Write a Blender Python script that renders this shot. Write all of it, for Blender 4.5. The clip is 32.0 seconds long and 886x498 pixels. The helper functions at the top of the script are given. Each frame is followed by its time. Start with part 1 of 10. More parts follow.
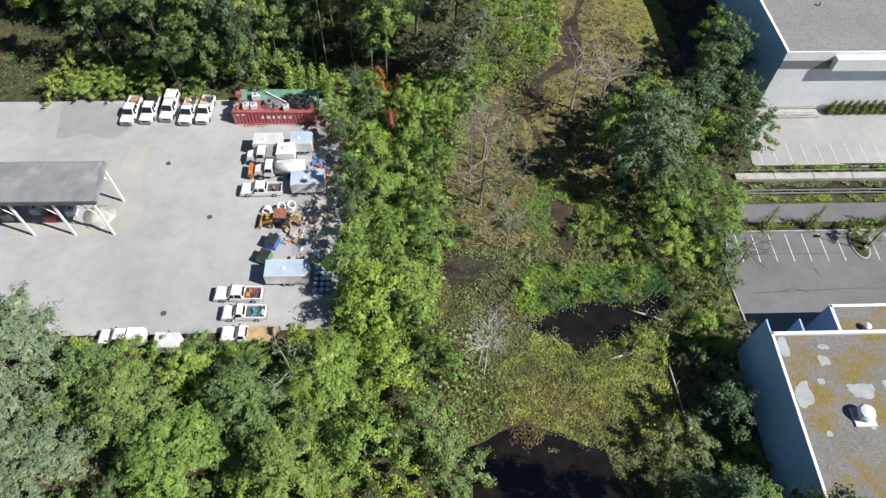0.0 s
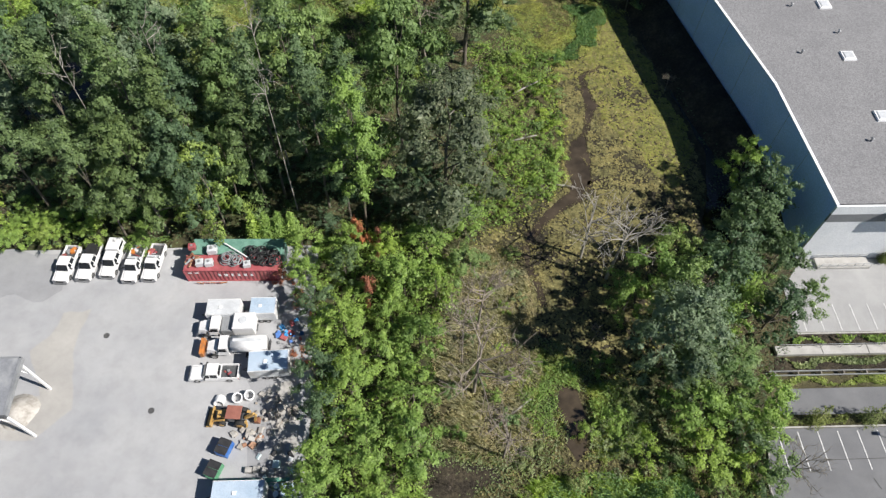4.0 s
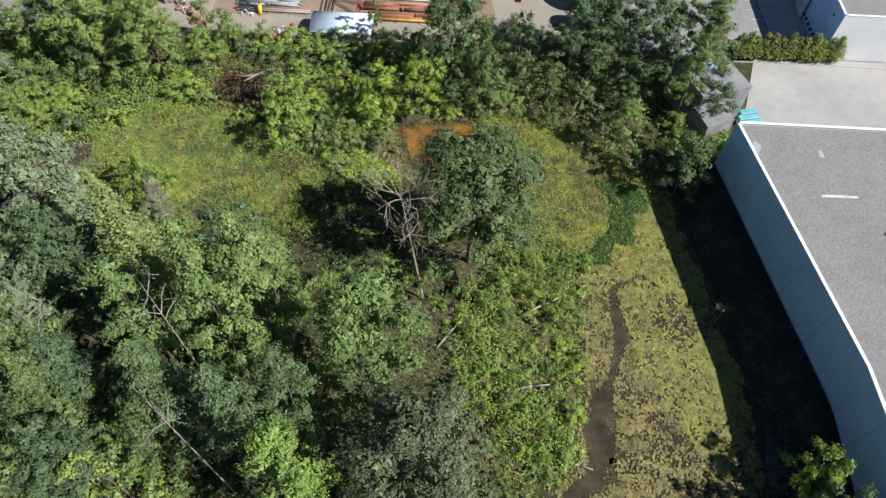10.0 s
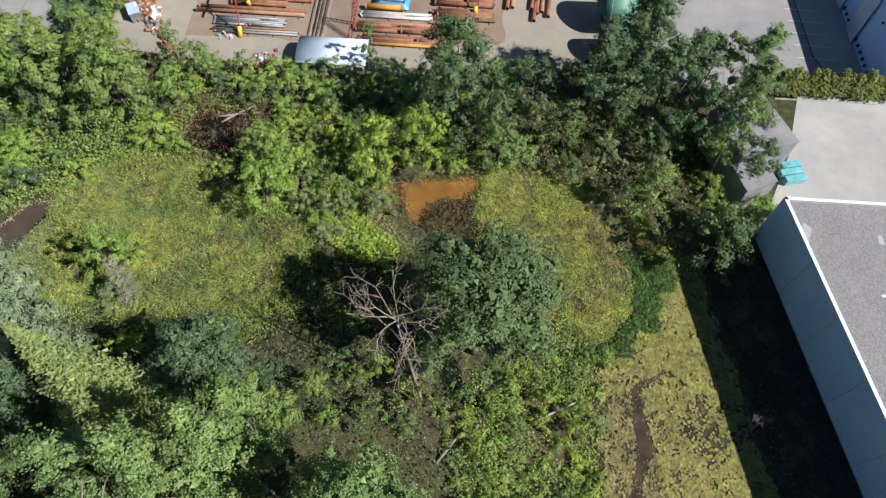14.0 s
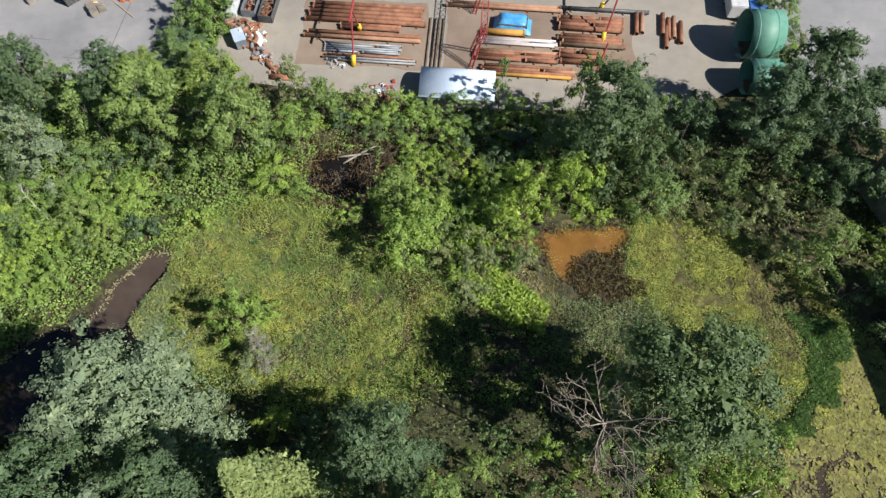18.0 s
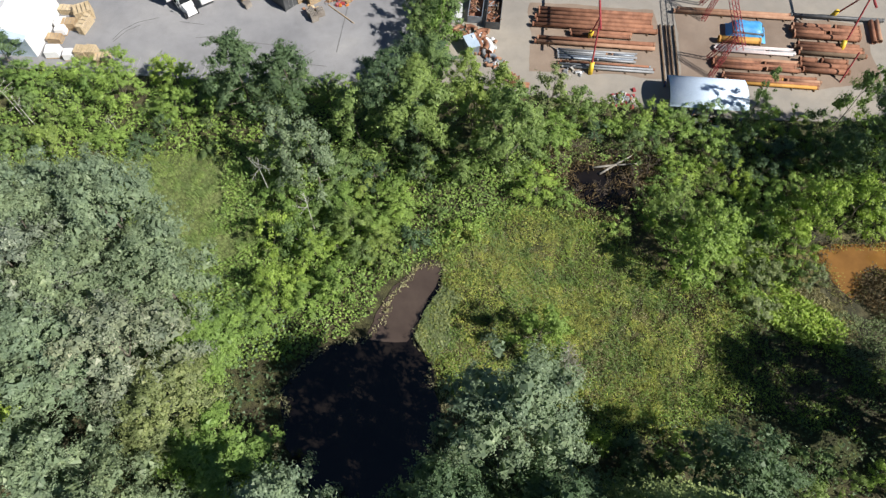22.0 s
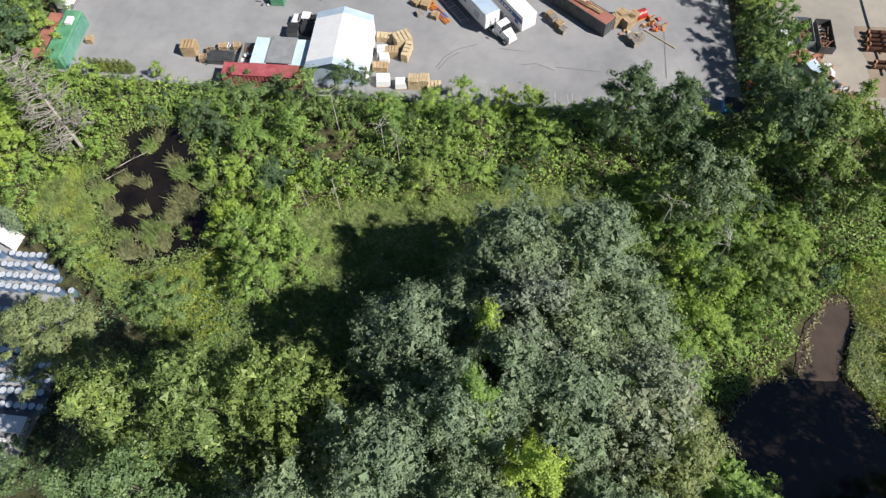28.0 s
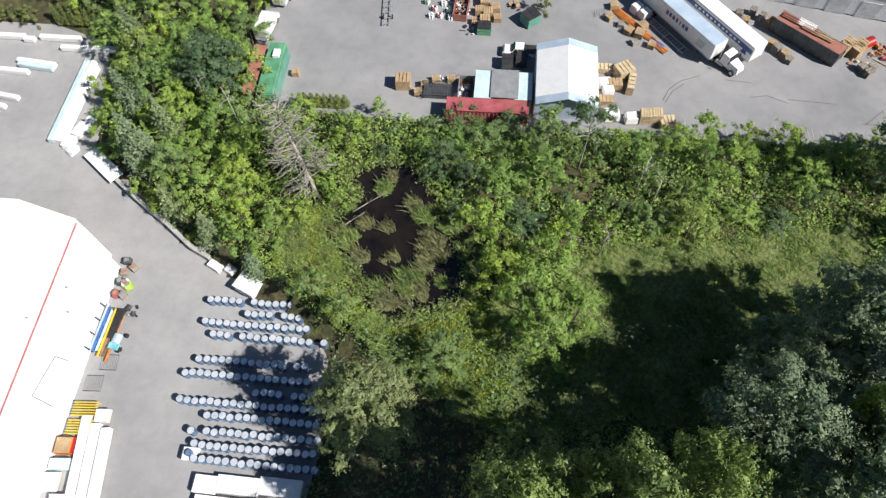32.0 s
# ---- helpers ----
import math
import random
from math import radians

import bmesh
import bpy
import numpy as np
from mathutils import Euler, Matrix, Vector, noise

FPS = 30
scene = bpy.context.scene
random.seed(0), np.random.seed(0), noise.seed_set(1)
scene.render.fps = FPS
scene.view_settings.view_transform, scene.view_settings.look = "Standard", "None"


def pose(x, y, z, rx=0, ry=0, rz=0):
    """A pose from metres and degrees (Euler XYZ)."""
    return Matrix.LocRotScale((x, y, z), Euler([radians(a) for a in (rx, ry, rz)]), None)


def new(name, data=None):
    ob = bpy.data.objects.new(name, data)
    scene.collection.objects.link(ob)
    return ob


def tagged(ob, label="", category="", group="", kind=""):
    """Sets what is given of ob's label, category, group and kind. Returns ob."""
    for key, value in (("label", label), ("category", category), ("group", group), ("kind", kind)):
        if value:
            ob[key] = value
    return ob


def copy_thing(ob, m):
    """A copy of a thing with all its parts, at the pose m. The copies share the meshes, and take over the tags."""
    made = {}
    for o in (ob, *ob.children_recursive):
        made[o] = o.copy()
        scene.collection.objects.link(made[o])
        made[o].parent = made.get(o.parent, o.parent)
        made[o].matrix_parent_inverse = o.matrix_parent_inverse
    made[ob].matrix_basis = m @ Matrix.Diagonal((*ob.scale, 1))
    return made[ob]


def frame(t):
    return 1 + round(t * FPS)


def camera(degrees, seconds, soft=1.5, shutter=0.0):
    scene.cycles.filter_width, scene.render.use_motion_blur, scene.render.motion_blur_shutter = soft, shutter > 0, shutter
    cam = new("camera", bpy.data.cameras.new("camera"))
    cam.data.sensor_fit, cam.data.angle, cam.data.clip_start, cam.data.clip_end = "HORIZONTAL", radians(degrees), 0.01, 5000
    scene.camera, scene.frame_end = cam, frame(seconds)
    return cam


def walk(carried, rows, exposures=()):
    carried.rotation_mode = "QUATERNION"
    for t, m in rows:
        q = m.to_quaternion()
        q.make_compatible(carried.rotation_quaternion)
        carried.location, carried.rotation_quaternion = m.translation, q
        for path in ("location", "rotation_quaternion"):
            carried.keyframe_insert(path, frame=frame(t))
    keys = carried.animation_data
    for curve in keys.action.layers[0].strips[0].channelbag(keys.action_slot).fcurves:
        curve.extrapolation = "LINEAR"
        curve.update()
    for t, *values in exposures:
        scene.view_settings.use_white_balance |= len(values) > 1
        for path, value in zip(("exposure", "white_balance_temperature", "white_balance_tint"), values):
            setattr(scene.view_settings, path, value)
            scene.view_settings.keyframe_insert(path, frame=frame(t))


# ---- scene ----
cam = camera(67.7, 32.0, 1.35)
METRES, EYE, TILT, LEAN, TURN = 230.5, 76.7, 0.0, 0.0, -3.3
EXPOSURES = [(0.0, 0.3), (32.0, 0.3)]
ROWS = [
    (0.0, 0.0, 0.0, 0.0, 1.6, -56.57, -1.05),
    (0.5, -0.0003, 0.0157, 0.0001, 1.57, -56.5, -1.03),
    (1.0, -0.0005, 0.0304, -0.0001, 1.49, -56.38, -1.03),
    (1.5, 0.0, 0.0455, -0.0002, 1.48, -56.34, -0.98),
    (2.0, -0.0001, 0.0603, -0.0006, 1.36, -56.18, -1.04),
    (2.5, 0.001, 0.0752, -0.0004, 1.32, -56.14, -0.98),
    (3.0, 0.0019, 0.0899, -0.0002, 1.51, -56.08, -0.97),
    (3.5, 0.0033, 0.1052, 0.0004, 1.65, -56.07, -0.94),
    (5.5, 0.0082, 0.1646, 0.0034, 1.58, -56.13, -0.99),
    (6.0, 0.0105, 0.1798, 0.0042, 1.85, -56.18, -0.93),
    (6.5, 0.0106, 0.193, 0.0038, 1.87, -55.96, -1.03),
    (7.0, 0.012, 0.2074, 0.0041, 2.12, -55.98, -1.02),
    (7.5, 0.0131, 0.2222, 0.0042, 2.26, -56.0, -1.04),
    (8.0, 0.0141, 0.236, 0.0042, 2.65, -55.92, -1.06),
    (8.5, 0.0148, 0.2499, 0.0042, 3.39, -55.92, -1.09),
    (9.0, 0.0155, 0.2645, 0.0044, 4.41, -55.95, -1.1),
    (9.5, 0.0163, 0.2784, 0.0046, 5.53, -55.98, -1.11),
    (10.0, 0.0167, 0.2925, 0.0048, 6.28, -55.97, -1.1),
    (10.5, 0.0167, 0.3061, 0.0048, 6.51, -55.93, -1.1),
    (11.0, 0.0165, 0.3192, 0.0047, 6.49, -55.85, -1.07),
    (11.5, 0.0154, 0.332, 0.0049, 6.48, -55.82, -1.16),
    (12.0, 0.0143, 0.3439, 0.0049, 6.51, -55.82, -1.18),
    (12.5, 0.0131, 0.3548, 0.0052, 6.57, -56.48, -1.19),
    (13.0, 0.0115, 0.3653, 0.0055, 6.65, -57.94, -1.19),
    (13.5, 0.0096, 0.3748, 0.0056, 6.71, -59.42, -1.18),
    (15.5, -0.0118, 0.408, 0.003, 6.97, -62.12, -1.01),
    (16.0, -0.0218, 0.4142, 0.0031, 7.08, -62.43, -0.95),
    (16.5, -0.0335, 0.419, 0.003, 7.17, -62.6, -0.87),
    (17.0, -0.0472, 0.4225, 0.0021, 7.22, -62.49, -0.81),
    (17.5, -0.0618, 0.4249, 0.0011, 7.35, -62.42, -0.75),
    (18.0, -0.0766, 0.4269, 0.0004, 7.47, -62.4, -0.59),
    (18.5, -0.0935, 0.4274, -0.0008, 7.65, -62.33, -0.58),
    (19.0, -0.1106, 0.4274, -0.0013, 7.86, -62.36, -0.59),
    (19.5, -0.1286, 0.4267, -0.0017, 8.05, -62.37, -0.52),
    (20.0, -0.1466, 0.4254, -0.0021, 8.19, -62.37, -0.43),
    (20.5, -0.1656, 0.4237, -0.0028, 8.29, -62.37, -0.41),
    (21.0, -0.185, 0.4214, -0.0039, 8.37, -62.32, -0.31),
    (21.5, -0.2045, 0.4191, -0.0046, 8.43, -62.35, -0.25),
    (22.0, -0.2233, 0.4166, -0.0053, 8.45, -62.32, -0.09),
    (22.5, -0.2426, 0.4143, -0.0055, 8.47, -62.36, -0.01),
    (23.0, -0.2613, 0.4121, -0.0055, 8.45, -62.36, 0.07),
    (23.5, -0.2794, 0.4098, -0.0055, 8.46, -62.37, 0.19),
    (24.0, -0.2984, 0.4081, -0.0048, 8.46, -62.46, 0.24),
    (24.5, -0.3167, 0.4065, -0.004, 8.45, -62.46, 0.29),
    (25.0, -0.3345, 0.4056, -0.0028, 8.44, -62.44, 0.41),
    (25.5, -0.3514, 0.4056, -0.0017, 8.44, -62.47, 0.51),
    (27.5, -0.4206, 0.4049, 0.0011, 8.59, -62.34, 0.68),
    (28.0, -0.4394, 0.4039, 0.0011, 8.62, -62.35, 0.73),
    (28.5, -0.4582, 0.4025, 0.0005, 8.64, -62.36, 0.8),
    (29.0, -0.478, 0.401, -0.0003, 8.65, -62.39, 0.86),
    (29.5, -0.497, 0.4, -0.0013, 8.65, -62.4, 0.93),
    (30.0, -0.5165, 0.3999, -0.0017, 8.63, -62.43, 1.0),
    (30.5, -0.5362, 0.401, -0.0018, 8.59, -62.42, 1.05),
    (31.0, -0.5547, 0.4035, -0.0015, 8.55, -62.41, 1.1),
    (31.5, -0.5724, 0.4079, -0.0005, 8.52, -62.44, 1.11),
    (32.0, -0.5888, 0.4143, 0.0005, 8.51, -62.43, 1.11),
]
walk(cam, [(t, pose(0, 0, EYE, TILT, LEAN, TURN) @ pose(METRES * x, METRES * y, METRES * z, 90 + pitch, roll, yaw)) for t, x, y, z, yaw, pitch, roll in ROWS], EXPOSURES)

# ---- light ----
SUN_EL, SUN_AZ = 44.0, -21.0            # height of the sun and bearing towards it, from +x
toward = Vector((math.cos(radians(SUN_AZ)) * math.cos(radians(SUN_EL)), math.sin(radians(SUN_AZ)) * math.cos(radians(SUN_EL)), math.sin(radians(SUN_EL))))
world = bpy.data.worlds.new("world")
scene.world = world
world.use_nodes = True
sky = world.node_tree.nodes.new("ShaderNodeTexSky")
sky.sky_type, sky.sun_disc, sky.sun_elevation, sky.sun_rotation = "NISHITA", False, radians(SUN_EL), radians(90 - SUN_AZ)
sky.dust_density, sky.ozone_density = 0.2, 4.0
back = world.node_tree.nodes["Background"]
back.inputs[1].default_value = 0.05
world.node_tree.links.new(sky.outputs[0], back.inputs[0])
sun = new("sun", bpy.data.lights.new("sun", "SUN"))
sun.data.energy, sun.data.angle, sun.data.color = 5.8, radians(0.55), (1.0, 0.95, 0.89)
sun.matrix_world = (-toward).to_track_quat("-Z", "Y").to_matrix().to_4x4()

# ---- materials ----


def bare(name, rough=0.8, metal=0.0):
    m = bpy.data.materials.new(name)
    m.use_nodes = True
    nt = m.node_tree
    b = nt.nodes["Principled BSDF"]
    b.inputs["Roughness"].default_value, b.inputs["Metallic"].default_value = rough, metal
    return m, nt, b


def link(nt, a, b):
    nt.links.new(a, b)


def noise_tex(nt, scale, detail=4.0, vec=None, rough=0.6):
    n = nt.nodes.new("ShaderNodeTexNoise")
    n.inputs["Scale"].default_value, n.inputs["Detail"].default_value, n.inputs["Roughness"].default_value = scale, detail, rough
    if vec:
        link(nt, vec, n.inputs["Vector"])
    return n


def ramp(nt, fac, stops):
    r = nt.nodes.new("ShaderNodeValToRGB")
    while len(r.color_ramp.elements) < len(stops):
        r.color_ramp.elements.new(0.5)
    for e, (p, c) in zip(r.color_ramp.elements, stops):
        e.position, e.color = p, (*c, 1)
    link(nt, fac, r.inputs[0])
    return r


def mixer(nt, kind, fac, a, b):
    m = nt.nodes.new("ShaderNodeMix")
    m.data_type, m.blend_type = "RGBA", kind
    for sock, v in ((m.inputs[0], fac), (m.inputs[6], a), (m.inputs[7], b)):
        if isinstance(v, (int, float)):
            sock.default_value = v
        elif isinstance(v, tuple):
            sock.default_value = (*v, 1)
        else:
            link(nt, v, sock)
    return m.outputs[2]


def position(nt):
    return nt.nodes.new("ShaderNodeNewGeometry").outputs["Position"]


def objpos(nt):
    return nt.nodes.new("ShaderNodeTexCoord").outputs["Object"]


def surface(name, c1, c2, scale=0.6, fine=14.0, rough=0.8, metal=0.0, bump=0.2, stain=None, local=False):
    """Two tones at a broad and a fine scale, optional stains, fine relief."""
    m, nt, b = bare(name, rough, metal)
    p = objpos(nt) if local else position(nt)
    broad = noise_tex(nt, scale, 5, p)
    grain = noise_tex(nt, fine, 3, p)
    col = ramp(nt, broad.outputs[0], [(0.35, c1), (0.65, c2)]).outputs[0]
    g = ramp(nt, grain.outputs[0], [(0.3, (0.72, 0.72, 0.72)), (0.7, (1.18, 1.18, 1.18))]).outputs[0]
    col = mixer(nt, "MULTIPLY", 0.6, col, g)
    if stain:
        s = noise_tex(nt, scale * 0.37, 6, p, 0.7)
        f = ramp(nt, s.outputs[0], [(0.56, (0, 0, 0)), (0.68, (1, 1, 1))]).outputs[0]
        col = mixer(nt, "MIX", f, col, stain)
    link(nt, col, b.inputs["Base Color"])
    if bump:
        bn = nt.nodes.new("ShaderNodeBump")
        bn.inputs["Strength"].default_value, bn.inputs["Distance"].default_value = bump, 0.05
        link(nt, grain.outputs[0], bn.inputs["Height"])
        link(nt, bn.outputs[0], b.inputs["Normal"])
    return m


def leaf_material(name, dark, light, tip=None, gloss=0.5, through_=0.27, mottle=0.0, vary=0.6):
    """Leaves vary leaf by leaf and plant by plant, and let some light through."""
    m, nt, b = bare(name, gloss)
    geo, info = nt.nodes.new("ShaderNodeNewGeometry"), nt.nodes.new("ShaderNodeObjectInfo")
    low, high = [tuple(a + (c - a) * k for a, c in zip(dark, light)) for k in (0.34, 0.92)]
    stops = [(0.0, low), (0.85, high)] + ([(1.0, tip)] if tip else [])
    b.inputs["Specular IOR Level"].default_value = 0.3
    col = ramp(nt, geo.outputs["Random Per Island"], stops).outputs[0]
    patch = noise_tex(nt, 0.35, 3, position(nt))
    shade = ramp(nt, patch.outputs[0], [(0.3, (0.74, 0.78, 0.80)), (0.7, (1.2, 1.16, 1.05))]).outputs[0]
    col = mixer(nt, "MULTIPLY", 1.0, col, shade)
    if mottle:
        wide = noise_tex(nt, 0.55, 6, position(nt), 0.7)
        col = mixer(nt, "MULTIPLY", mottle, col, ramp(nt, wide.outputs[0], [(0.36, (0.42, 0.40, 0.36)), (0.5, (0.95, 0.95, 0.95)), (0.64, (1.3, 1.25, 1.1))]).outputs[0])
    sprig = noise_tex(nt, 1.9, 2, position(nt))
    col = mixer(nt, "MULTIPLY", 1.0, col, ramp(nt, sprig.outputs[0], [(0.34, (0.80, 0.82, 0.83)), (0.66, (1.17, 1.15, 1.1))]).outputs[0])
    plant = ramp(nt, info.outputs["Random"], [(0.0, (0.70, 0.78, 0.84)), (0.35, (0.95, 0.97, 1.0)), (0.7, (1.10, 1.06, 0.90)), (1.0, (1.36, 1.22, 0.74))]).outputs[0]
    col = mixer(nt, "MULTIPLY", vary, col, plant)
    link(nt, col, b.inputs["Base Color"])
    tr = nt.nodes.new("ShaderNodeBsdfTranslucent")
    link(nt, mixer(nt, "MULTIPLY", 1.0, col, (1.0, 1.12, 0.75)), tr.inputs[0])
    mx = nt.nodes.new("ShaderNodeMixShader")
    mx.inputs[0].default_value = through_
    link(nt, b.outputs[0], mx.inputs[1])
    link(nt, tr.outputs[0], mx.inputs[2])
    link(nt, mx.outputs[0], nt.nodes["Material Output"].inputs["Surface"])
    return m


LEAF = {
    "alder": leaf_material("alder_leaves", (0.090, 0.150, 0.052), (0.274, 0.385, 0.146), vary=0.7),
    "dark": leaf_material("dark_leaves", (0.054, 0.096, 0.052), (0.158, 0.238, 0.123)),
    "deep": leaf_material("deep_green_leaves", (0.060, 0.105, 0.056), (0.150, 0.225, 0.122)),
    "grey": leaf_material("grey_green_leaves", (0.125, 0.176, 0.106), (0.255, 0.335, 0.215), (0.36, 0.43, 0.31), 0.7, 0.25, vary=0.25),
    "silver": leaf_material("silver_poplar_leaves", (0.145, 0.185, 0.135), (0.27, 0.315, 0.24), (0.46, 0.485, 0.42), 0.7, 0.22, vary=0.2),
    "bright": leaf_material("yellow_green_leaves", (0.172, 0.275, 0.058), (0.340, 0.472, 0.130)),
    "lush": leaf_material("lush_green_leaves", (0.120, 0.207, 0.046), (0.318, 0.456, 0.125), vary=0.65),
    "olive": leaf_material("olive_leaves", (0.150, 0.190, 0.086), (0.270, 0.330, 0.165), (0.37, 0.40, 0.24), vary=0.4),
    "poplar": leaf_material("dark_poplar_leaves", (0.070, 0.118, 0.046), (0.195, 0.285, 0.118), (0.36, 0.45, 0.23), 0.5, 0.25, vary=0.6),
    "oak": leaf_material("dull_dark_leaves", (0.066, 0.092, 0.064), (0.152, 0.192, 0.136), (0.22, 0.245, 0.19)),
    "fir": leaf_material("fir_needles", (0.140, 0.190, 0.070), (0.270, 0.340, 0.135), (0.34, 0.41, 0.18), 0.6, 0.2),
    "blue": leaf_material("blue_green_needles", (0.105, 0.150, 0.085), (0.215, 0.285, 0.165), (0.28, 0.345, 0.22), 0.7, 0.1),
    "cedar": leaf_material("cedar_hedge_leaves", (0.080, 0.112, 0.036), (0.190, 0.230, 0.075), None, 0.7, 0.12),
    "rust": leaf_material("rust_red_leaves", (0.34, 0.12, 0.085), (0.52, 0.24, 0.17)),
    "reed": leaf_material("reed_blades", (0.25, 0.235, 0.135), (0.45, 0.43, 0.26), (0.48, 0.46, 0.31), 0.7, 0.3, 0.0, 0.0),
    "grass": leaf_material("grass_blades", (0.19, 0.26, 0.085), (0.39, 0.48, 0.18), (0.50, 0.53, 0.28), 0.7, 0.35, 0.6),
    "bluegrass": leaf_material("sedge_blades", (0.11, 0.205, 0.095), (0.215, 0.355, 0.175), None, 0.6, 0.3),
    "pad": leaf_material("marsh_pads", (0.12, 0.108, 0.046), (0.24, 0.218, 0.098), (0.30, 0.285, 0.135), 0.8, 0.05, 0.5, 0.0),
    "pad_lime": leaf_material("lime_marsh_pads", (0.15, 0.155, 0.04), (0.255, 0.268, 0.075), None, 0.8, 0.05, 0.45, 0.0),
    "field": leaf_material("pale_field_grass", (0.17, 0.25, 0.085), (0.285, 0.385, 0.135), (0.36, 0.41, 0.20), 0.75, 0.2, 0.35, 0.0),
    "sedge_grey": leaf_material("grey_green_reed_blades", (0.16, 0.172, 0.085), (0.30, 0.315, 0.17), (0.37, 0.36, 0.22), 0.7, 0.25, 0.0, 0.0),
    "pad_green": leaf_material("green_marsh_pads", (0.225, 0.255, 0.064), (0.405, 0.438, 0.118), (0.48, 0.475, 0.18), 0.8, 0.15, 0.8, 0.0),
    "straw": leaf_material("tan_dead_grass", (0.23, 0.20, 0.108), (0.39, 0.345, 0.20), (0.40, 0.34, 0.21), 0.8, 0.1, 0.3, 0.0),
    "twig": leaf_material("brown_reed_stems", (0.05, 0.036, 0.024), (0.13, 0.10, 0.065), (0.22, 0.175, 0.12), 0.8, 0.05),
}
BARK = surface("bark", (0.10, 0.085, 0.065), (0.17, 0.15, 0.12), 1.5, 9, 0.9)
DEADWOOD = surface("bleached_deadwood", (0.22, 0.20, 0.17), (0.40, 0.38, 0.34), 1.2, 8, 0.9)
PALEBARK = surface("pale_birch_bark", (0.38, 0.36, 0.32), (0.58, 0.56, 0.52), 0.9, 6, 0.8)
DRYWOOD = surface("dry_grey_pink_wood", (0.20, 0.165, 0.135), (0.33, 0.285, 0.24), 1.2, 8, 0.9)
GREYTWIG = surface("grey_brown_twigs", (0.13, 0.115, 0.09), (0.25, 0.225, 0.18), 1.2, 8, 0.9)
TWIG = surface("brown_twigs", (0.08, 0.06, 0.045), (0.16, 0.13, 0.10), 1.2, 8, 0.9)


def ground_material():
    m, nt, b = bare("woodland_soil", 0.95)
    p = position(nt)
    broad, mid, grain = noise_tex(nt, 0.07, 5, p), noise_tex(nt, 0.8, 5, p), noise_tex(nt, 7.0, 4, p, 0.7)
    a = ramp(nt, mid.outputs[0], [(0.3, (0.030, 0.026, 0.016)), (0.5, (0.055, 0.065, 0.022)), (0.7, (0.10, 0.125, 0.035))]).outputs[0]
    c = ramp(nt, mid.outputs[0], [(0.3, (0.045, 0.036, 0.022)), (0.55, (0.10, 0.09, 0.042)), (0.75, (0.16, 0.15, 0.07))]).outputs[0]
    f = ramp(nt, broad.outputs[0], [(0.42, (0, 0, 0)), (0.58, (1, 1, 1))]).outputs[0]
    col = mixer(nt, "MIX", f, a, c)
    col = mixer(nt, "MULTIPLY", 0.8, col, ramp(nt, grain.outputs[0], [(0.3, (0.5, 0.5, 0.5)), (0.7, (1.35, 1.35, 1.3))]).outputs[0])
    link(nt, col, b.inputs["Base Color"])
    bn = nt.nodes.new("ShaderNodeBump")
    bn.inputs["Strength"].default_value, bn.inputs["Distance"].default_value = 0.8, 0.3
    link(nt, grain.outputs[0], bn.inputs["Height"])
    link(nt, bn.outputs[0], b.inputs["Normal"])
    return m


def meadow_material(name, cols, cell=3.2, scale=0.18):
    """Matted marsh plants: clumps by a cell pattern over two tones of growth."""
    m, nt, b = bare(name, 0.9)
    p = position(nt)
    broad, grain = noise_tex(nt, scale, 6, p, 0.65), noise_tex(nt, 9.0, 4, p, 0.75)
    v = nt.nodes.new("ShaderNodeTexVoronoi")
    v.inputs["Scale"].default_value = cell
    link(nt, p, v.inputs["Vector"])
    col = ramp(nt, broad.outputs[0], [(0.30, cols[0]), (0.48, cols[1]), (0.68, cols[2])]).outputs[0]
    col = mixer(nt, "MULTIPLY", 0.75, col, ramp(nt, v.outputs["Distance"], [(0.1, (1.25, 1.25, 1.2)), (0.75, (0.42, 0.40, 0.36))]).outputs[0])
    col = mixer(nt, "MULTIPLY", 0.7, col, ramp(nt, grain.outputs[0], [(0.32, (0.5, 0.5, 0.46)), (0.68, (1.35, 1.35, 1.3))]).outputs[0])
    link(nt, col, b.inputs["Base Color"])
    bn = nt.nodes.new("ShaderNodeBump")
    bn.inputs["Strength"].default_value, bn.inputs["Distance"].default_value = 0.9, 0.3
    link(nt, grain.outputs[0], bn.inputs["Height"])
    link(nt, bn.outputs[0], b.inputs["Normal"])
    return m


def water_material(name, deep, silt):
    m, nt, b = bare(name, 0.08)
    p = position(nt)
    n = noise_tex(nt, 0.35, 5, p)
    link(nt, ramp(nt, n.outputs[0], [(0.35, deep), (0.7, silt)]).outputs[0], b.inputs["Base Color"])
    bn = nt.nodes.new("ShaderNodeBump")
    bn.inputs["Strength"].default_value, bn.inputs["Distance"].default_value = 0.05, 0.02
    link(nt, noise_tex(nt, 3.0, 3, p).outputs[0], bn.inputs["Height"])
    link(nt, bn.outputs[0], b.inputs["Normal"])
    return m


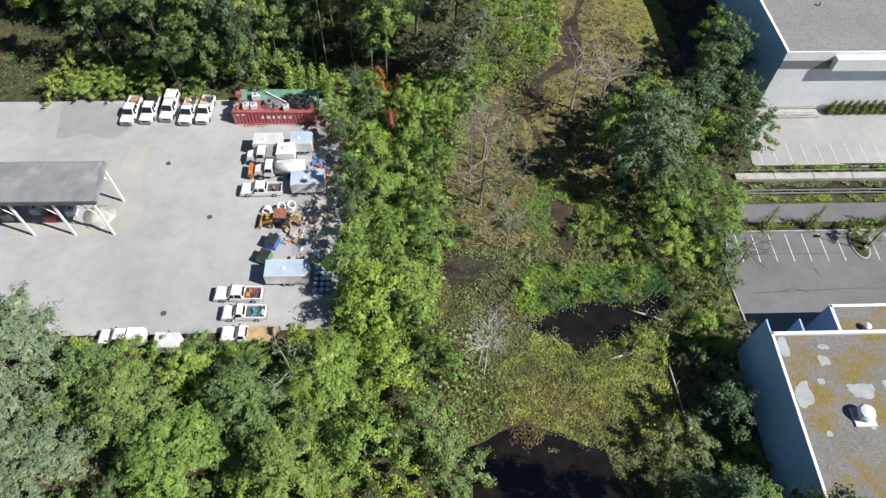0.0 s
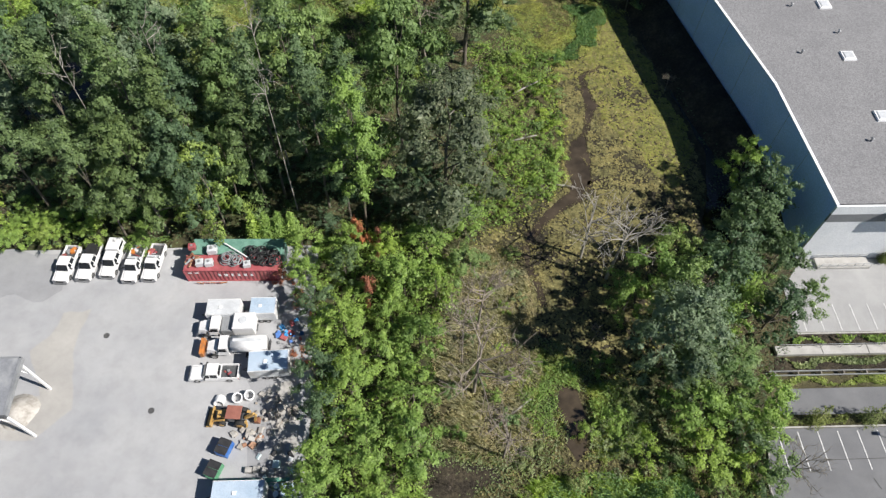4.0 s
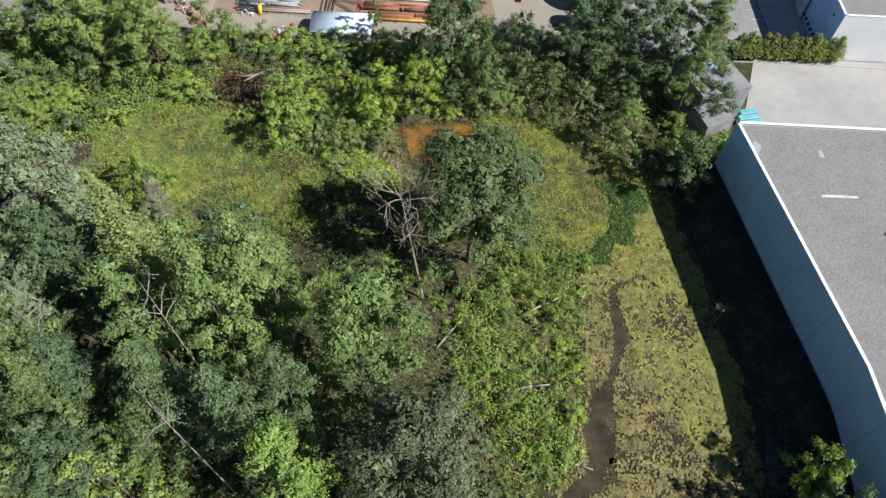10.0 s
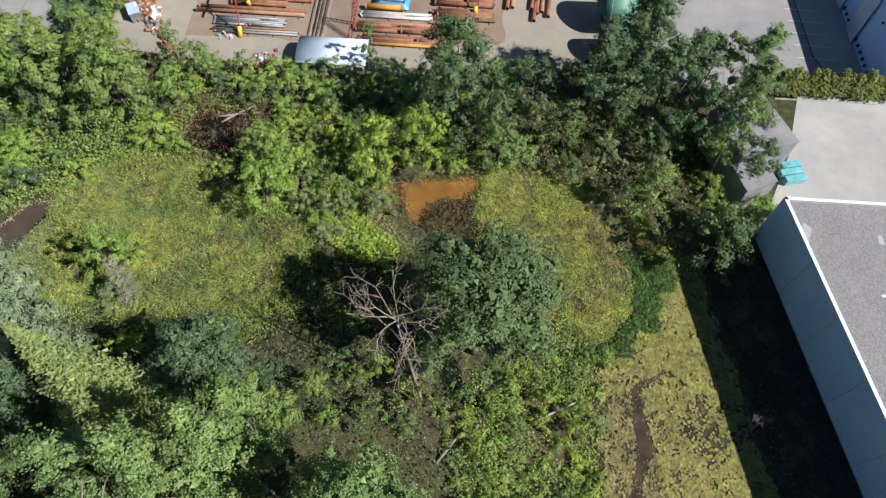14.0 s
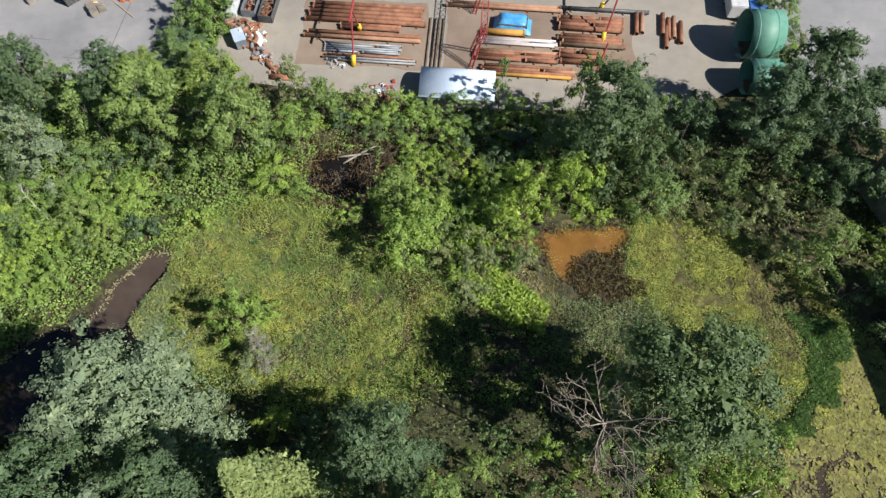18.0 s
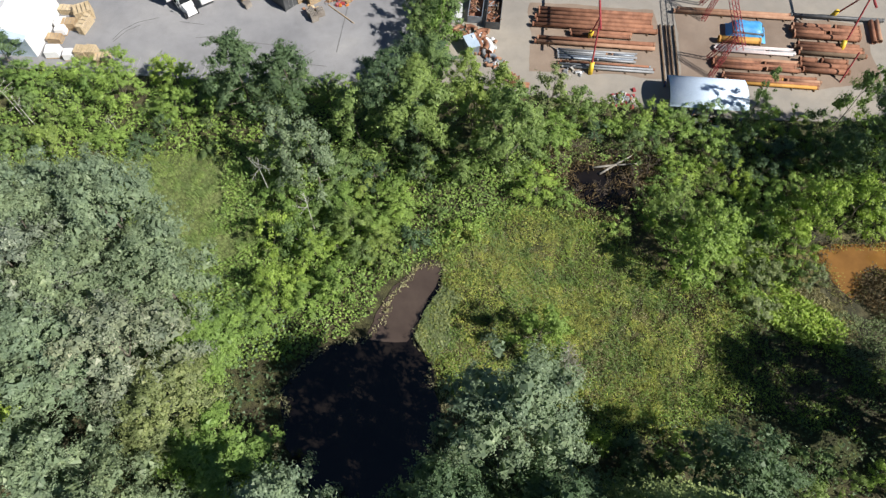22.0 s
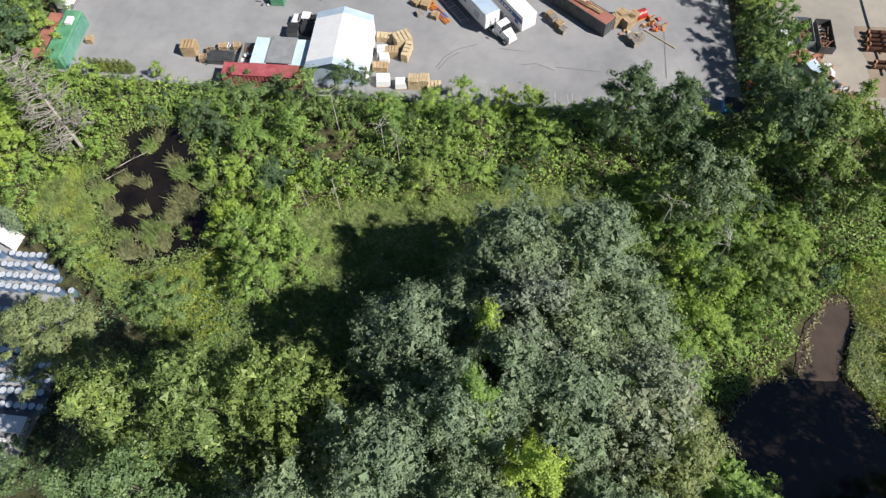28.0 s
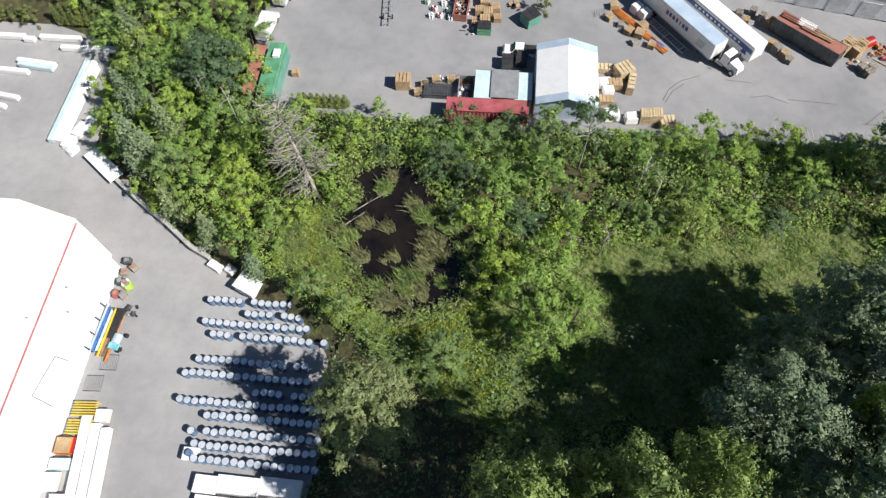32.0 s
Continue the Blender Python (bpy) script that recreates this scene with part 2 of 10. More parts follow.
def paving(name, c1, c2, light, dark, rough=0.9, scale=0.10, joints=None):
    """Asphalt or concrete: broad washed patches, oil spots, fine aggregate."""
    m, nt, b = bare(name, rough)
    p = position(nt)
    broad, mid, grain = noise_tex(nt, scale, 6, p, 0.6), noise_tex(nt, 0.55, 6, p, 0.65), noise_tex(nt, 22.0, 2, p)
    col = ramp(nt, broad.outputs[0], [(0.32, c1), (0.62, c2), (0.78, light)]).outputs[0]
    col = mixer(nt, "MULTIPLY", 0.33, col, ramp(nt, mid.outputs[0], [(0.28, (0.66, 0.65, 0.64)), (0.55, (1.0, 1.0, 1.0)), (0.75, (1.12, 1.12, 1.12))]).outputs[0])
    wash = noise_tex(nt, 0.045, 4, p, 0.55)
    col = mixer(nt, "MULTIPLY", 0.6, col, ramp(nt, wash.outputs[0], [(0.36, (0.80, 0.80, 0.815)), (0.5, (1.0, 1.0, 1.0)), (0.66, (1.10, 1.09, 1.07))]).outputs[0])
    spots = noise_tex(nt, 1.1, 5, p, 0.7)
    col = mixer(nt, "MIX", ramp(nt, spots.outputs[0], [(0.70, (0, 0, 0)), (0.78, (0.6, 0.6, 0.6))]).outputs[0], col, dark)
    col = mixer(nt, "MULTIPLY", 0.5, col, ramp(nt, grain.outputs[0], [(0.3, (0.75, 0.75, 0.75)), (0.7, (1.2, 1.2, 1.2))]).outputs[0])
    link(nt, col, b.inputs["Base Color"])
    bn = nt.nodes.new("ShaderNodeBump")
    bn.inputs["Strength"].default_value, bn.inputs["Distance"].default_value = 0.25, 0.02
    link(nt, grain.outputs[0], bn.inputs["Height"])
    link(nt, bn.outputs[0], b.inputs["Normal"])
    return m


def roof_material(name, c1, c2, moss=None):
    """Gravelled roofing with speckle, and moss where it grows."""
    m, nt, b = bare(name, 0.95)
    p = position(nt)
    v = noise_tex(nt, 5.5, 4, p, 0.8)
    broad = noise_tex(nt, 0.16, 5, p)
    col = ramp(nt, v.outputs[0], [(0.34, c1), (0.66, c2)]).outputs[0]
    col = mixer(nt, "MULTIPLY", 0.5, col, ramp(nt, broad.outputs[0], [(0.3, (0.8, 0.8, 0.82)), (0.7, (1.15, 1.15, 1.15))]).outputs[0])
    if moss:
        f = ramp(nt, noise_tex(nt, 0.23, 6, p, 0.7).outputs[0], [(0.46, (0, 0, 0)), (0.60, (0.9, 0.9, 0.9))]).outputs[0]
        mm = ramp(nt, noise_tex(nt, 3.0, 4, p, 0.7).outputs[0], [(0.3, moss[0]), (0.7, moss[1])]).outputs[0]
        col = mixer(nt, "MIX", f, col, mm)
    link(nt, col, b.inputs["Base Color"])
    bn = nt.nodes.new("ShaderNodeBump")
    bn.inputs["Strength"].default_value, bn.inputs["Distance"].default_value = 0.5, 0.05
    link(nt, v.outputs[0], bn.inputs["Height"])
    link(nt, bn.outputs[0], b.inputs["Normal"])
    return m


M = {
    "soil": ground_material(),
    "marsh": meadow_material("marsh_mat", [(0.035, 0.030, 0.020), (0.075, 0.066, 0.040), (0.16, 0.145, 0.075)], 1.5),
    "swamp": meadow_material("swamp_mat", [(0.06, 0.052, 0.03), (0.135, 0.12, 0.06), (0.22, 0.195, 0.095)], 1.5),
    "meadow": meadow_material("wet_meadow", [(0.065, 0.060, 0.028), (0.14, 0.138, 0.05), (0.27, 0.275, 0.085)], 1.8, 0.22),
    # brown ground with tree shade darkened into its tones
    "fen": meadow_material("brown_fen_with_shade", [(0.042, 0.042, 0.028), (0.10, 0.098, 0.055), (0.20, 0.18, 0.09)], 1.7, 0.3),
    "grass": meadow_material("rough_grass", [(0.13, 0.165, 0.055), (0.21, 0.265, 0.09), (0.29, 0.34, 0.13)], 1.8),
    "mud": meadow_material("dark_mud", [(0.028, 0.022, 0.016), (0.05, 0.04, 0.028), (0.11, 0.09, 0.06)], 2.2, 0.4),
    # near-black water; for some pools it holds tree and wall shade as colour
    "water_dark": water_material("dark_and_shaded_water", (0.006, 0.005, 0.005), (0.018, 0.014, 0.011)),
    "water_brown": water_material("brown_creek_water", (0.038, 0.03, 0.021), (0.085, 0.066, 0.045)),
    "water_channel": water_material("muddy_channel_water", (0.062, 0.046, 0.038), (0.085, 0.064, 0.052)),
    "water_orange": water_material("rusty_pond_water", (0.17, 0.085, 0.024), (0.25, 0.125, 0.035)),
    "lot_south": paving("pale_worn_asphalt", (0.32, 0.328, 0.345), (0.40, 0.405, 0.415), (0.46, 0.455, 0.445), (0.14, 0.14, 0.14)),
    "lot_worn": paving("darker_worn_asphalt", (0.27, 0.276, 0.29), (0.335, 0.34, 0.35), (0.38, 0.38, 0.382), (0.13, 0.13, 0.13)),
    "lot_dusty": paving("dusty_asphalt", (0.36, 0.352, 0.338), (0.425, 0.413, 0.39), (0.47, 0.45, 0.42), (0.24, 0.23, 0.21)),
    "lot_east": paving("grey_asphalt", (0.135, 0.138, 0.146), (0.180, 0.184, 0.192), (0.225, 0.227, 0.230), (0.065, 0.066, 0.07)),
    "concrete": paving("pale_concrete", (0.325, 0.327, 0.328), (0.385, 0.385, 0.382), (0.44, 0.437, 0.425), (0.20, 0.195, 0.19)),
    "lot_west": paving("weathered_asphalt", (0.225, 0.228, 0.238), (0.285, 0.286, 0.293), (0.345, 0.34, 0.33), (0.11, 0.11, 0.11)),
    "lot_pipe": paving("dusty_yard_gravel", (0.265, 0.248, 0.22), (0.325, 0.295, 0.25), (0.385, 0.342, 0.28), (0.13, 0.11, 0.09)),
    "rustyard": paving("rusty_stained_ground", (0.21, 0.155, 0.115), (0.28, 0.22, 0.17), (0.34, 0.29, 0.235), (0.10, 0.06, 0.04)),
    "lot_drum": paving("light_yard_asphalt", (0.285, 0.286, 0.29), (0.345, 0.344, 0.345), (0.40, 0.396, 0.385), (0.14, 0.14, 0.14)),
    "roof_gravel": roof_material("gravel_roofing", (0.13, 0.13, 0.135), (0.30, 0.30, 0.305)),
    "roof_moss": roof_material("mossy_gravel_roofing", (0.11, 0.108, 0.105), (0.25, 0.243, 0.232), [(0.13, 0.095, 0.02), (0.27, 0.20, 0.055)]),
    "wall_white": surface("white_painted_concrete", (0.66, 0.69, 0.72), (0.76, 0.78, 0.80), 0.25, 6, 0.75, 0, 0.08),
    # pale blue paint, deepened in colour with the blue of shade
    "wall_shade_blue": surface("pale_blue_concrete_with_shade_tint", (0.32, 0.52, 0.90), (0.40, 0.60, 0.95), 0.15, 5, 0.8, 0, 0.1, (0.30, 0.47, 0.80)),
    "wall_joint": surface("blue_grey_joint_sealant", (0.26, 0.37, 0.52), (0.32, 0.43, 0.58), 1, 8, 0.8),
    "band": surface("dark_grey_painted_band", (0.16, 0.17, 0.18), (0.20, 0.21, 0.22), 0.5, 8, 0.7),
    "coping": surface("white_metal_coping", (0.78, 0.79, 0.80), (0.84, 0.84, 0.84), 0.8, 10, 0.5, 0, 0.05),
    "white": surface("white_vehicle_paint", (0.72, 0.72, 0.72), (0.80, 0.80, 0.80), 0.8, 12, 0.3, 0, 0.03),
    "white_roof": surface("white_membrane_roof", (0.74, 0.74, 0.73), (0.82, 0.82, 0.81), 0.2, 5, 0.7, 0, 0.05),
    "offwhite": surface("grimy_white_metal", (0.50, 0.52, 0.54), (0.66, 0.68, 0.70), 0.7, 9, 0.5, 0, 0.06, (0.42, 0.42, 0.40)),
    "paleblue": surface("pale_blue_sheet_metal", (0.40, 0.51, 0.63), (0.52, 0.62, 0.73), 0.4, 8, 0.4, 0.1, 0.05),
    "carport": surface("pale_blue_shelter_sheet", (0.50, 0.62, 0.76), (0.60, 0.71, 0.84), 0.3, 8, 0.8, 0.0, 0.05),
    "glass": surface("dark_vehicle_glass", (0.015, 0.018, 0.022), (0.025, 0.028, 0.032), 1, 5, 0.06, 0, 0.0),
    "tyre": surface("tyre_rubber", (0.018, 0.018, 0.018), (0.032, 0.032, 0.032), 3, 20, 0.85),
    "chrome": surface("dull_alloy", (0.45, 0.45, 0.46), (0.6, 0.6, 0.6), 3, 20, 0.3, 0.9, 0.02),
    "black": surface("black_plastic", (0.02, 0.02, 0.022), (0.04, 0.04, 0.042), 2, 14, 0.5),
    "darkgrey": surface("dark_grey_metal", (0.08, 0.085, 0.09), (0.13, 0.135, 0.14), 1, 12, 0.55, 0.3),
    "grey": surface("grey_metal", (0.24, 0.25, 0.26), (0.33, 0.34, 0.35), 0.7, 12, 0.55, 0.2),
    "shingle": surface("grey_membrane_roof", (0.19, 0.20, 0.22), (0.26, 0.27, 0.29), 0.35, 7, 0.85, 0, 0.2, (0.33, 0.34, 0.35)),
    "lamp_red": surface("red_lamp_plastic", (0.35, 0.02, 0.02), (0.42, 0.03, 0.03), 3, 20, 0.3),
    "red": surface("red_container_paint", (0.30, 0.065, 0.075), (0.42, 0.115, 0.125), 0.8, 10, 0.6, 0, 0.1, (0.24, 0.09, 0.07)),
    "maroon": surface("faded_red_oxide", (0.26, 0.10, 0.075), (0.36, 0.15, 0.11), 0.6, 9, 0.7, 0, 0.1),
    "orange": surface("orange_machine_paint", (0.50, 0.16, 0.03), (0.62, 0.24, 0.06), 0.9, 10, 0.5, 0, 0.08, (0.25, 0.14, 0.08)),
    "ochre": surface("worn_ochre_machine_paint", (0.42, 0.25, 0.07), (0.56, 0.36, 0.13), 0.9, 10, 0.55, 0, 0.08, (0.22, 0.13, 0.08)),
    "yellow": surface("safety_yellow", (0.68, 0.47, 0.03), (0.78, 0.56, 0.06), 1, 10, 0.5),
    "green": surface("green_painted_steel", (0.07, 0.22, 0.12), (0.13, 0.34, 0.20), 0.6, 9, 0.55, 0, 0.08),
    "mint": surface("green_tank_paint", (0.085, 0.25, 0.19), (0.155, 0.335, 0.26), 0.35, 8, 0.55, 0, 0.1, (0.08, 0.22, 0.17)),
    "teal": surface("teal_wrapped_plastic", (0.10, 0.38, 0.44), (0.24, 0.55, 0.60), 0.7, 7, 0.4, 0, 0.2),
    "aqua": surface("pale_aqua_steel", (0.46, 0.60, 0.62), (0.58, 0.71, 0.73), 0.5, 8, 0.5),
    "blue": surface("blue_paint", (0.03, 0.11, 0.36), (0.06, 0.18, 0.48), 0.8, 10, 0.5),
    "tarp_blue": surface("blue_tarpaulin", (0.05, 0.28, 0.62), (0.10, 0.40, 0.74), 0.9, 6, 0.45, 0, 0.3),
    "tarp_green": surface("green_tarpaulin", (0.11, 0.24, 0.19), (0.18, 0.34, 0.27), 0.9, 6, 0.6, 0, 0.3),
    "drum_blue": surface("blue_drum_steel", (0.11, 0.18, 0.30), (0.19, 0.29, 0.44), 1.5, 10, 0.35, 0.3, 0.05),
    "drum_lid": surface("silvery_drum_lid", (0.56, 0.61, 0.66), (0.78, 0.80, 0.84), 1.0, 10, 0.35, 0.3, 0.05),
    "rust": surface("rusty_pipe_steel", (0.185, 0.08, 0.045), (0.33, 0.155, 0.09), 0.8, 10, 0.8, 0.1, 0.15, (0.14, 0.06, 0.04)),
    "rust_pale": surface("pale_rusty_steel", (0.30, 0.16, 0.10), (0.42, 0.25, 0.16), 0.8, 10, 0.8, 0.1, 0.15),
    "rust_yellow": surface("ochre_coated_pipe", (0.42, 0.21, 0.04), (0.55, 0.30, 0.07), 0.8, 10, 0.7),
    "steel": surface("blue_grey_steel", (0.20, 0.24, 0.29), (0.32, 0.36, 0.41), 0.8, 10, 0.5, 0.4),
    "pipe_white": surface("pinkish_white_pipe", (0.50, 0.43, 0.42), (0.62, 0.55, 0.53), 0.8, 10, 0.6),
    "crane_red": surface("crane_red_paint", (0.28, 0.04, 0.045), (0.40, 0.07, 0.07), 0.8, 10, 0.5),
    "wood": surface("raw_crate_wood", (0.36, 0.25, 0.14), (0.50, 0.37, 0.22), 0.9, 12, 0.85),
    "wood_yellow": surface("fresh_pallet_wood", (0.48, 0.37, 0.22), (0.62, 0.50, 0.33), 0.9, 12, 0.85),
    "wood_grey": surface("weathered_wood", (0.24, 0.21, 0.18), (0.36, 0.33, 0.29), 0.9, 12, 0.9),
    "dark_wood": surface("brown_timber", (0.12, 0.08, 0.05), (0.20, 0.14, 0.09), 0.9, 12, 0.9),
    "stone": surface("broken_concrete_rubble", (0.30, 0.28, 0.25), (0.48, 0.46, 0.43), 1.5, 9, 0.9),
    "paint": surface("worn_white_road_paint", (0.52, 0.52, 0.52), (0.72, 0.72, 0.72), 2.5, 20, 0.8, 0, 0.05, (0.34, 0.34, 0.34)),
    "paint_faint": surface("faded_road_paint", (0.30, 0.30, 0.30), (0.40, 0.40, 0.395), 2.5, 20, 0.85),
    "tyre_mark": surface("faint_tyre_marks", (0.13, 0.13, 0.13), (0.19, 0.19, 0.19), 1.5, 12, 0.85),
    "tarmac_mark": surface("dark_tar_marks", (0.06, 0.06, 0.062), (0.10, 0.10, 0.10), 1.5, 12, 0.85),
    "kerb": surface("kerb_concrete", (0.36, 0.35, 0.33), (0.46, 0.45, 0.43), 0.8, 10, 0.9),
    "rail": surface("galvanised_rail", (0.42, 0.43, 0.44), (0.55, 0.56, 0.57), 1, 12, 0.4, 0.5),
    "patch": surface("pale_grey_roof_patch", (0.30, 0.32, 0.34), (0.38, 0.40, 0.42), 0.8, 8, 0.8),
    "redline": surface("faded_red_ridge_strip", (0.42, 0.16, 0.16), (0.52, 0.22, 0.22), 0.6, 9, 0.7),
    "print_blue": surface("navy_lettering", (0.04, 0.09, 0.24), (0.06, 0.12, 0.30), 1, 10, 0.4),
    "lime": surface("lime_green_plastic", (0.42, 0.62, 0.06), (0.52, 0.70, 0.10), 1, 10, 0.5),
}

# ---- mesh helpers ----


class Build:
    """Collects simple solids into one mesh."""

    def __init__(self):
        self.v, self.f = [], []

    def add(self, verts, faces):
        o = len(self.v)
        self.v += [tuple(p) for p in verts]
        self.f += [tuple(i + o for i in f) for f in faces]
        return self

    def box(self, c, s, rz=0.0, taper=1.0, rx=0.0, ry=0.0):
        """Box centred at c, size s, turned; the top shrinks by taper."""
        m = Matrix.Translation(c) @ Euler((radians(rx), radians(ry), radians(rz))).to_matrix().to_4x4()
        x, y, z = s[0] / 2, s[1] / 2, s[2] / 2
        b = min(x, y, z) * 0.12
        pts = []
        for zz, k, ins in ((-z, 1, b), (-z + b, 1, 0), (z - b, taper, 0), (z, taper, b)):
            pts += [(px * k * 1 - math.copysign(ins, px), py * k - math.copysign(ins, py), zz) for px, py in ((-x, -y), (x, -y), (x, y), (-x, y))]
        faces = [(3, 2, 1, 0), (12, 13, 14, 15)]
        for r in range(3):
            for i in range(4):
                j = (i + 1) % 4
                faces.append((r * 4 + i, r * 4 + j, r * 4 + 4 + j, r * 4 + 4 + i))
        return self.add([m @ Vector(p) for p in pts], faces)

    def tube(self, a, b, r0, r1=None, n=8, caps=True, wall=0.0):
        a, b = Vector(a), Vector(b)
        r1 = r0 if r1 is None else r1
        q = (b - a).to_track_quat("Z", "Y")
        rings = [(a, r0), (b, r1)]
        if wall:
            rings += [(b, r1 - wall), (a, r0 - wall)]
        pts = []
        for p, r in rings:
            pts += [p + q @ Vector((r * math.cos(2 * math.pi * i / n), r * math.sin(2 * math.pi * i / n), 0)) for i in range(n)]
        k = len(rings)
        faces = []
        for g in range(k if wall else 1):
            h = (g + 1) % k
            for i in range(n):
                j = (i + 1) % n
                faces.append((g * n + i, g * n + j, h * n + j, h * n + i))
        if caps and not wall:
            faces += [tuple(range(n - 1, -1, -1)), tuple(range(n, 2 * n))]
        return self.add(pts, faces)

    def prism(self, poly, z0, z1):
        n = len(poly)
        pts = [(x, y, z0) for x, y in poly] + [(x, y, z1) for x, y in poly]
        faces = [tuple(range(n - 1, -1, -1)), tuple(range(n, 2 * n))]
        faces += [(i, (i + 1) % n, n + (i + 1) % n, n + i) for i in range(n)]
        return self.add(pts, faces)

    def profile(self, pts, y0, y1):
        """A side outline in x and z, drawn out along y."""
        n = len(pts)
        v = [(x, y0, z) for x, z in pts] + [(x, y1, z) for x, z in pts]
        faces = [tuple(range(n)), tuple(range(2 * n - 1, n - 1, -1))]
        faces += [(i, n + i, n + (i + 1) % n, (i + 1) % n) for i in range(n)]
        return self.add(v, faces)

    def ring(self, c, R, r, n=16, k=6, tilt=(0, 0)):
        """A torus, for tyres and coiled hose."""
        m = Matrix.Translation(c) @ Euler((radians(tilt[0]), radians(tilt[1]), 0)).to_matrix().to_4x4()
        pts = [m @ Vector(((R + r * math.cos(2 * math.pi * j / k)) * math.cos(2 * math.pi * i / n), (R + r * math.cos(2 * math.pi * j / k)) * math.sin(2 * math.pi * i / n), r * math.sin(2 * math.pi * j / k))) for i in range(n) for j in range(k)]
        faces = [(i * k + j, ((i + 1) % n) * k + j, ((i + 1) % n) * k + (j + 1) % k, i * k + (j + 1) % k) for i in range(n) for j in range(k)]
        return self.add(pts, faces)

    def mesh(self, name, material=None, smooth=False):
        me = bpy.data.meshes.new(name)
        me.from_pydata(self.v, [], self.f)
        if material:
            me.materials.append(material)
        if smooth:
            me.shade_smooth()
        me.update()
        return me


def part(name, shape, material, parent=None, label="", at=None, smooth=False):
    me = shape.mesh(name, material, smooth) if isinstance(shape, Build) else shape
    ob = new(name, me)
    ob.parent = parent
    if at is not None:
        ob.matrix_basis = at
    return tagged(ob, label)


def thing(name, label, category, at, group="", kind=""):
    ob = new(name)
    ob.empty_display_size = 0.2
    ob.matrix_basis = at
    return tagged(ob, label, category, group, kind)


def place(x, y, rz=0.0, dz=0.0):
    return pose(x, y, gz(x, y) + dz, 0, 0, rz)


def smooth01(v, a, b):
    k = min(1.0, max(0.0, (v - a) / (b - a)))
    return k * k * (3 - 2 * k)


def gz(x, y):
    """Height of the ground: level, with the west lot and the drum yard lower."""
    west = smooth01(-x, 54.5, 58) * smooth01(y, 158, 163)
    edge = -145.2 - min(17.0, max(0.0, y - 128.0)) * 1.55 - min(13.0, max(0.0, y - 145.0)) * 1.30 - max(0.0, y - 158.0) * 0.24
    drum = smooth01(edge - x, -4.0, -0.8) * (1 - smooth01(y, 183.5, 187.0))
    return min(-1.5 * west, -3.8 * drum)


def flat_poly(name, poly, material, lift=0.06, label="", category="", kind="structure", rough_edge=0.0, thick=0.0, seed=0, parent=None, level=None):
    """A paved or planted sheet with a given outline that follows the ground; rough_edge makes the outline ragged."""
    pts = []
    n = len(poly)
    for i in range(n):
        a, b = Vector(poly[i]), Vector(poly[(i + 1) % n])
        steps = max(1, int((b - a).length / (1.2 if rough_edge else 6.0)))
        for s in range(steps):
            p = a.lerp(b, s / steps)
            if rough_edge:
                q = noise.noise_vector(Vector((p.x * 0.23 + seed, p.y * 0.23, 3.1))) * rough_edge + noise.noise_vector(Vector((p.x * 0.8, p.y * 0.8 + seed, 7.7))) * rough_edge * 0.45
                p = Vector((p.x + q.x, p.y + q.y))
            pts.append((p.x, p.y))
    bm = bmesh.new()
    vs = [bm.verts.new((x, y, 0)) for x, y in pts]
    es = [bm.edges.new((vs[i], vs[(i + 1) % len(vs)])) for i in range(len(vs))]
    bmesh.ops.triangle_fill(bm, use_beauty=True, use_dissolve=False, edges=es)
    for f in bm.faces:
        if f.normal.z < 0:
            f.normal_flip()
    for v in bm.verts:
        v.co.z = (gz(v.co.x, v.co.y) if level is None else level) + lift
    me = bpy.data.meshes.new(name)
    bm.to_mesh(me)
    bm.free()
    me.materials.append(material)
    ob = new(name, me)
    ob.parent = parent
    return tagged(ob, label, category, "", kind)


def inside(x, y, poly):
    c, n = False, len(poly)
    for i in range(n):
        (x1, y1), (x2, y2) = poly[i], poly[(i + 1) % n]
        if (y1 > y) != (y2 > y) and x < (x2 - x1) * (y - y1) / (y2 - y1) + x1:
            c = not c
    return c

# ---- the ground, paving and water ----
GROUND_X = [-3500, -1800, -900, -500, -340] + [-280 + 2.5 * i for i in range(170)] + [170, 230, 400, 900, 1800, 3500]
GROUND_Y = [-3500, -1800, -900, -400, -150, -70] + [-30 + 2.5 * i for i in range(108)] + [260, 330, 500, 900, 1800, 3500]
gv = [(x, y, gz(x, y) - 0.02) for y in GROUND_Y for x in GROUND_X]
W = len(GROUND_X)
gf = [(j * W + i, j * W + i + 1, (j + 1) * W + i + 1, (j + 1) * W + i) for j in range(len(GROUND_Y) - 1) for i in range(W - 1)]
tagged(new("ground", Build().add(gv, gf).mesh("ground", M["soil"], True)), "dark woodland soil with moss and leaf litter", "ground", "", "structure")

LOT_SOUTH = [(-130, 38.2), (-30, 38.2), (-11.5, 38.6), (-11.0, 60), (-12.5, 80.2), (-60, 80.0), (-130, 80.0)]
LOT_EAST = [(43.6, 52.6), (41.6, 46.0), (42.4, 36.0), (42.4, 4), (120, 4), (120, 52.6)]
ROAD_EAST = [(45.3, 54.3), (46.2, 57.6), (120, 57.8), (120, 54.3)]
LOT_NORTHEAST = [(51.0, 65.3), (51.6, 72), (56.2, 77.4), (120, 77.4), (120, 65.3)]
YARD_EAST = [(47, 136.4), (50.5, 140.5), (56, 152), (60, 164.8), (120, 164.8), (120, 80), (69.4, 80), (69.4, 124.4), (69.2, 136.4)]
LOT_FAR_EAST = [(34, 166), (37, 240), (62, 240), (64, 173), (66, 168.4), (50, 164)]
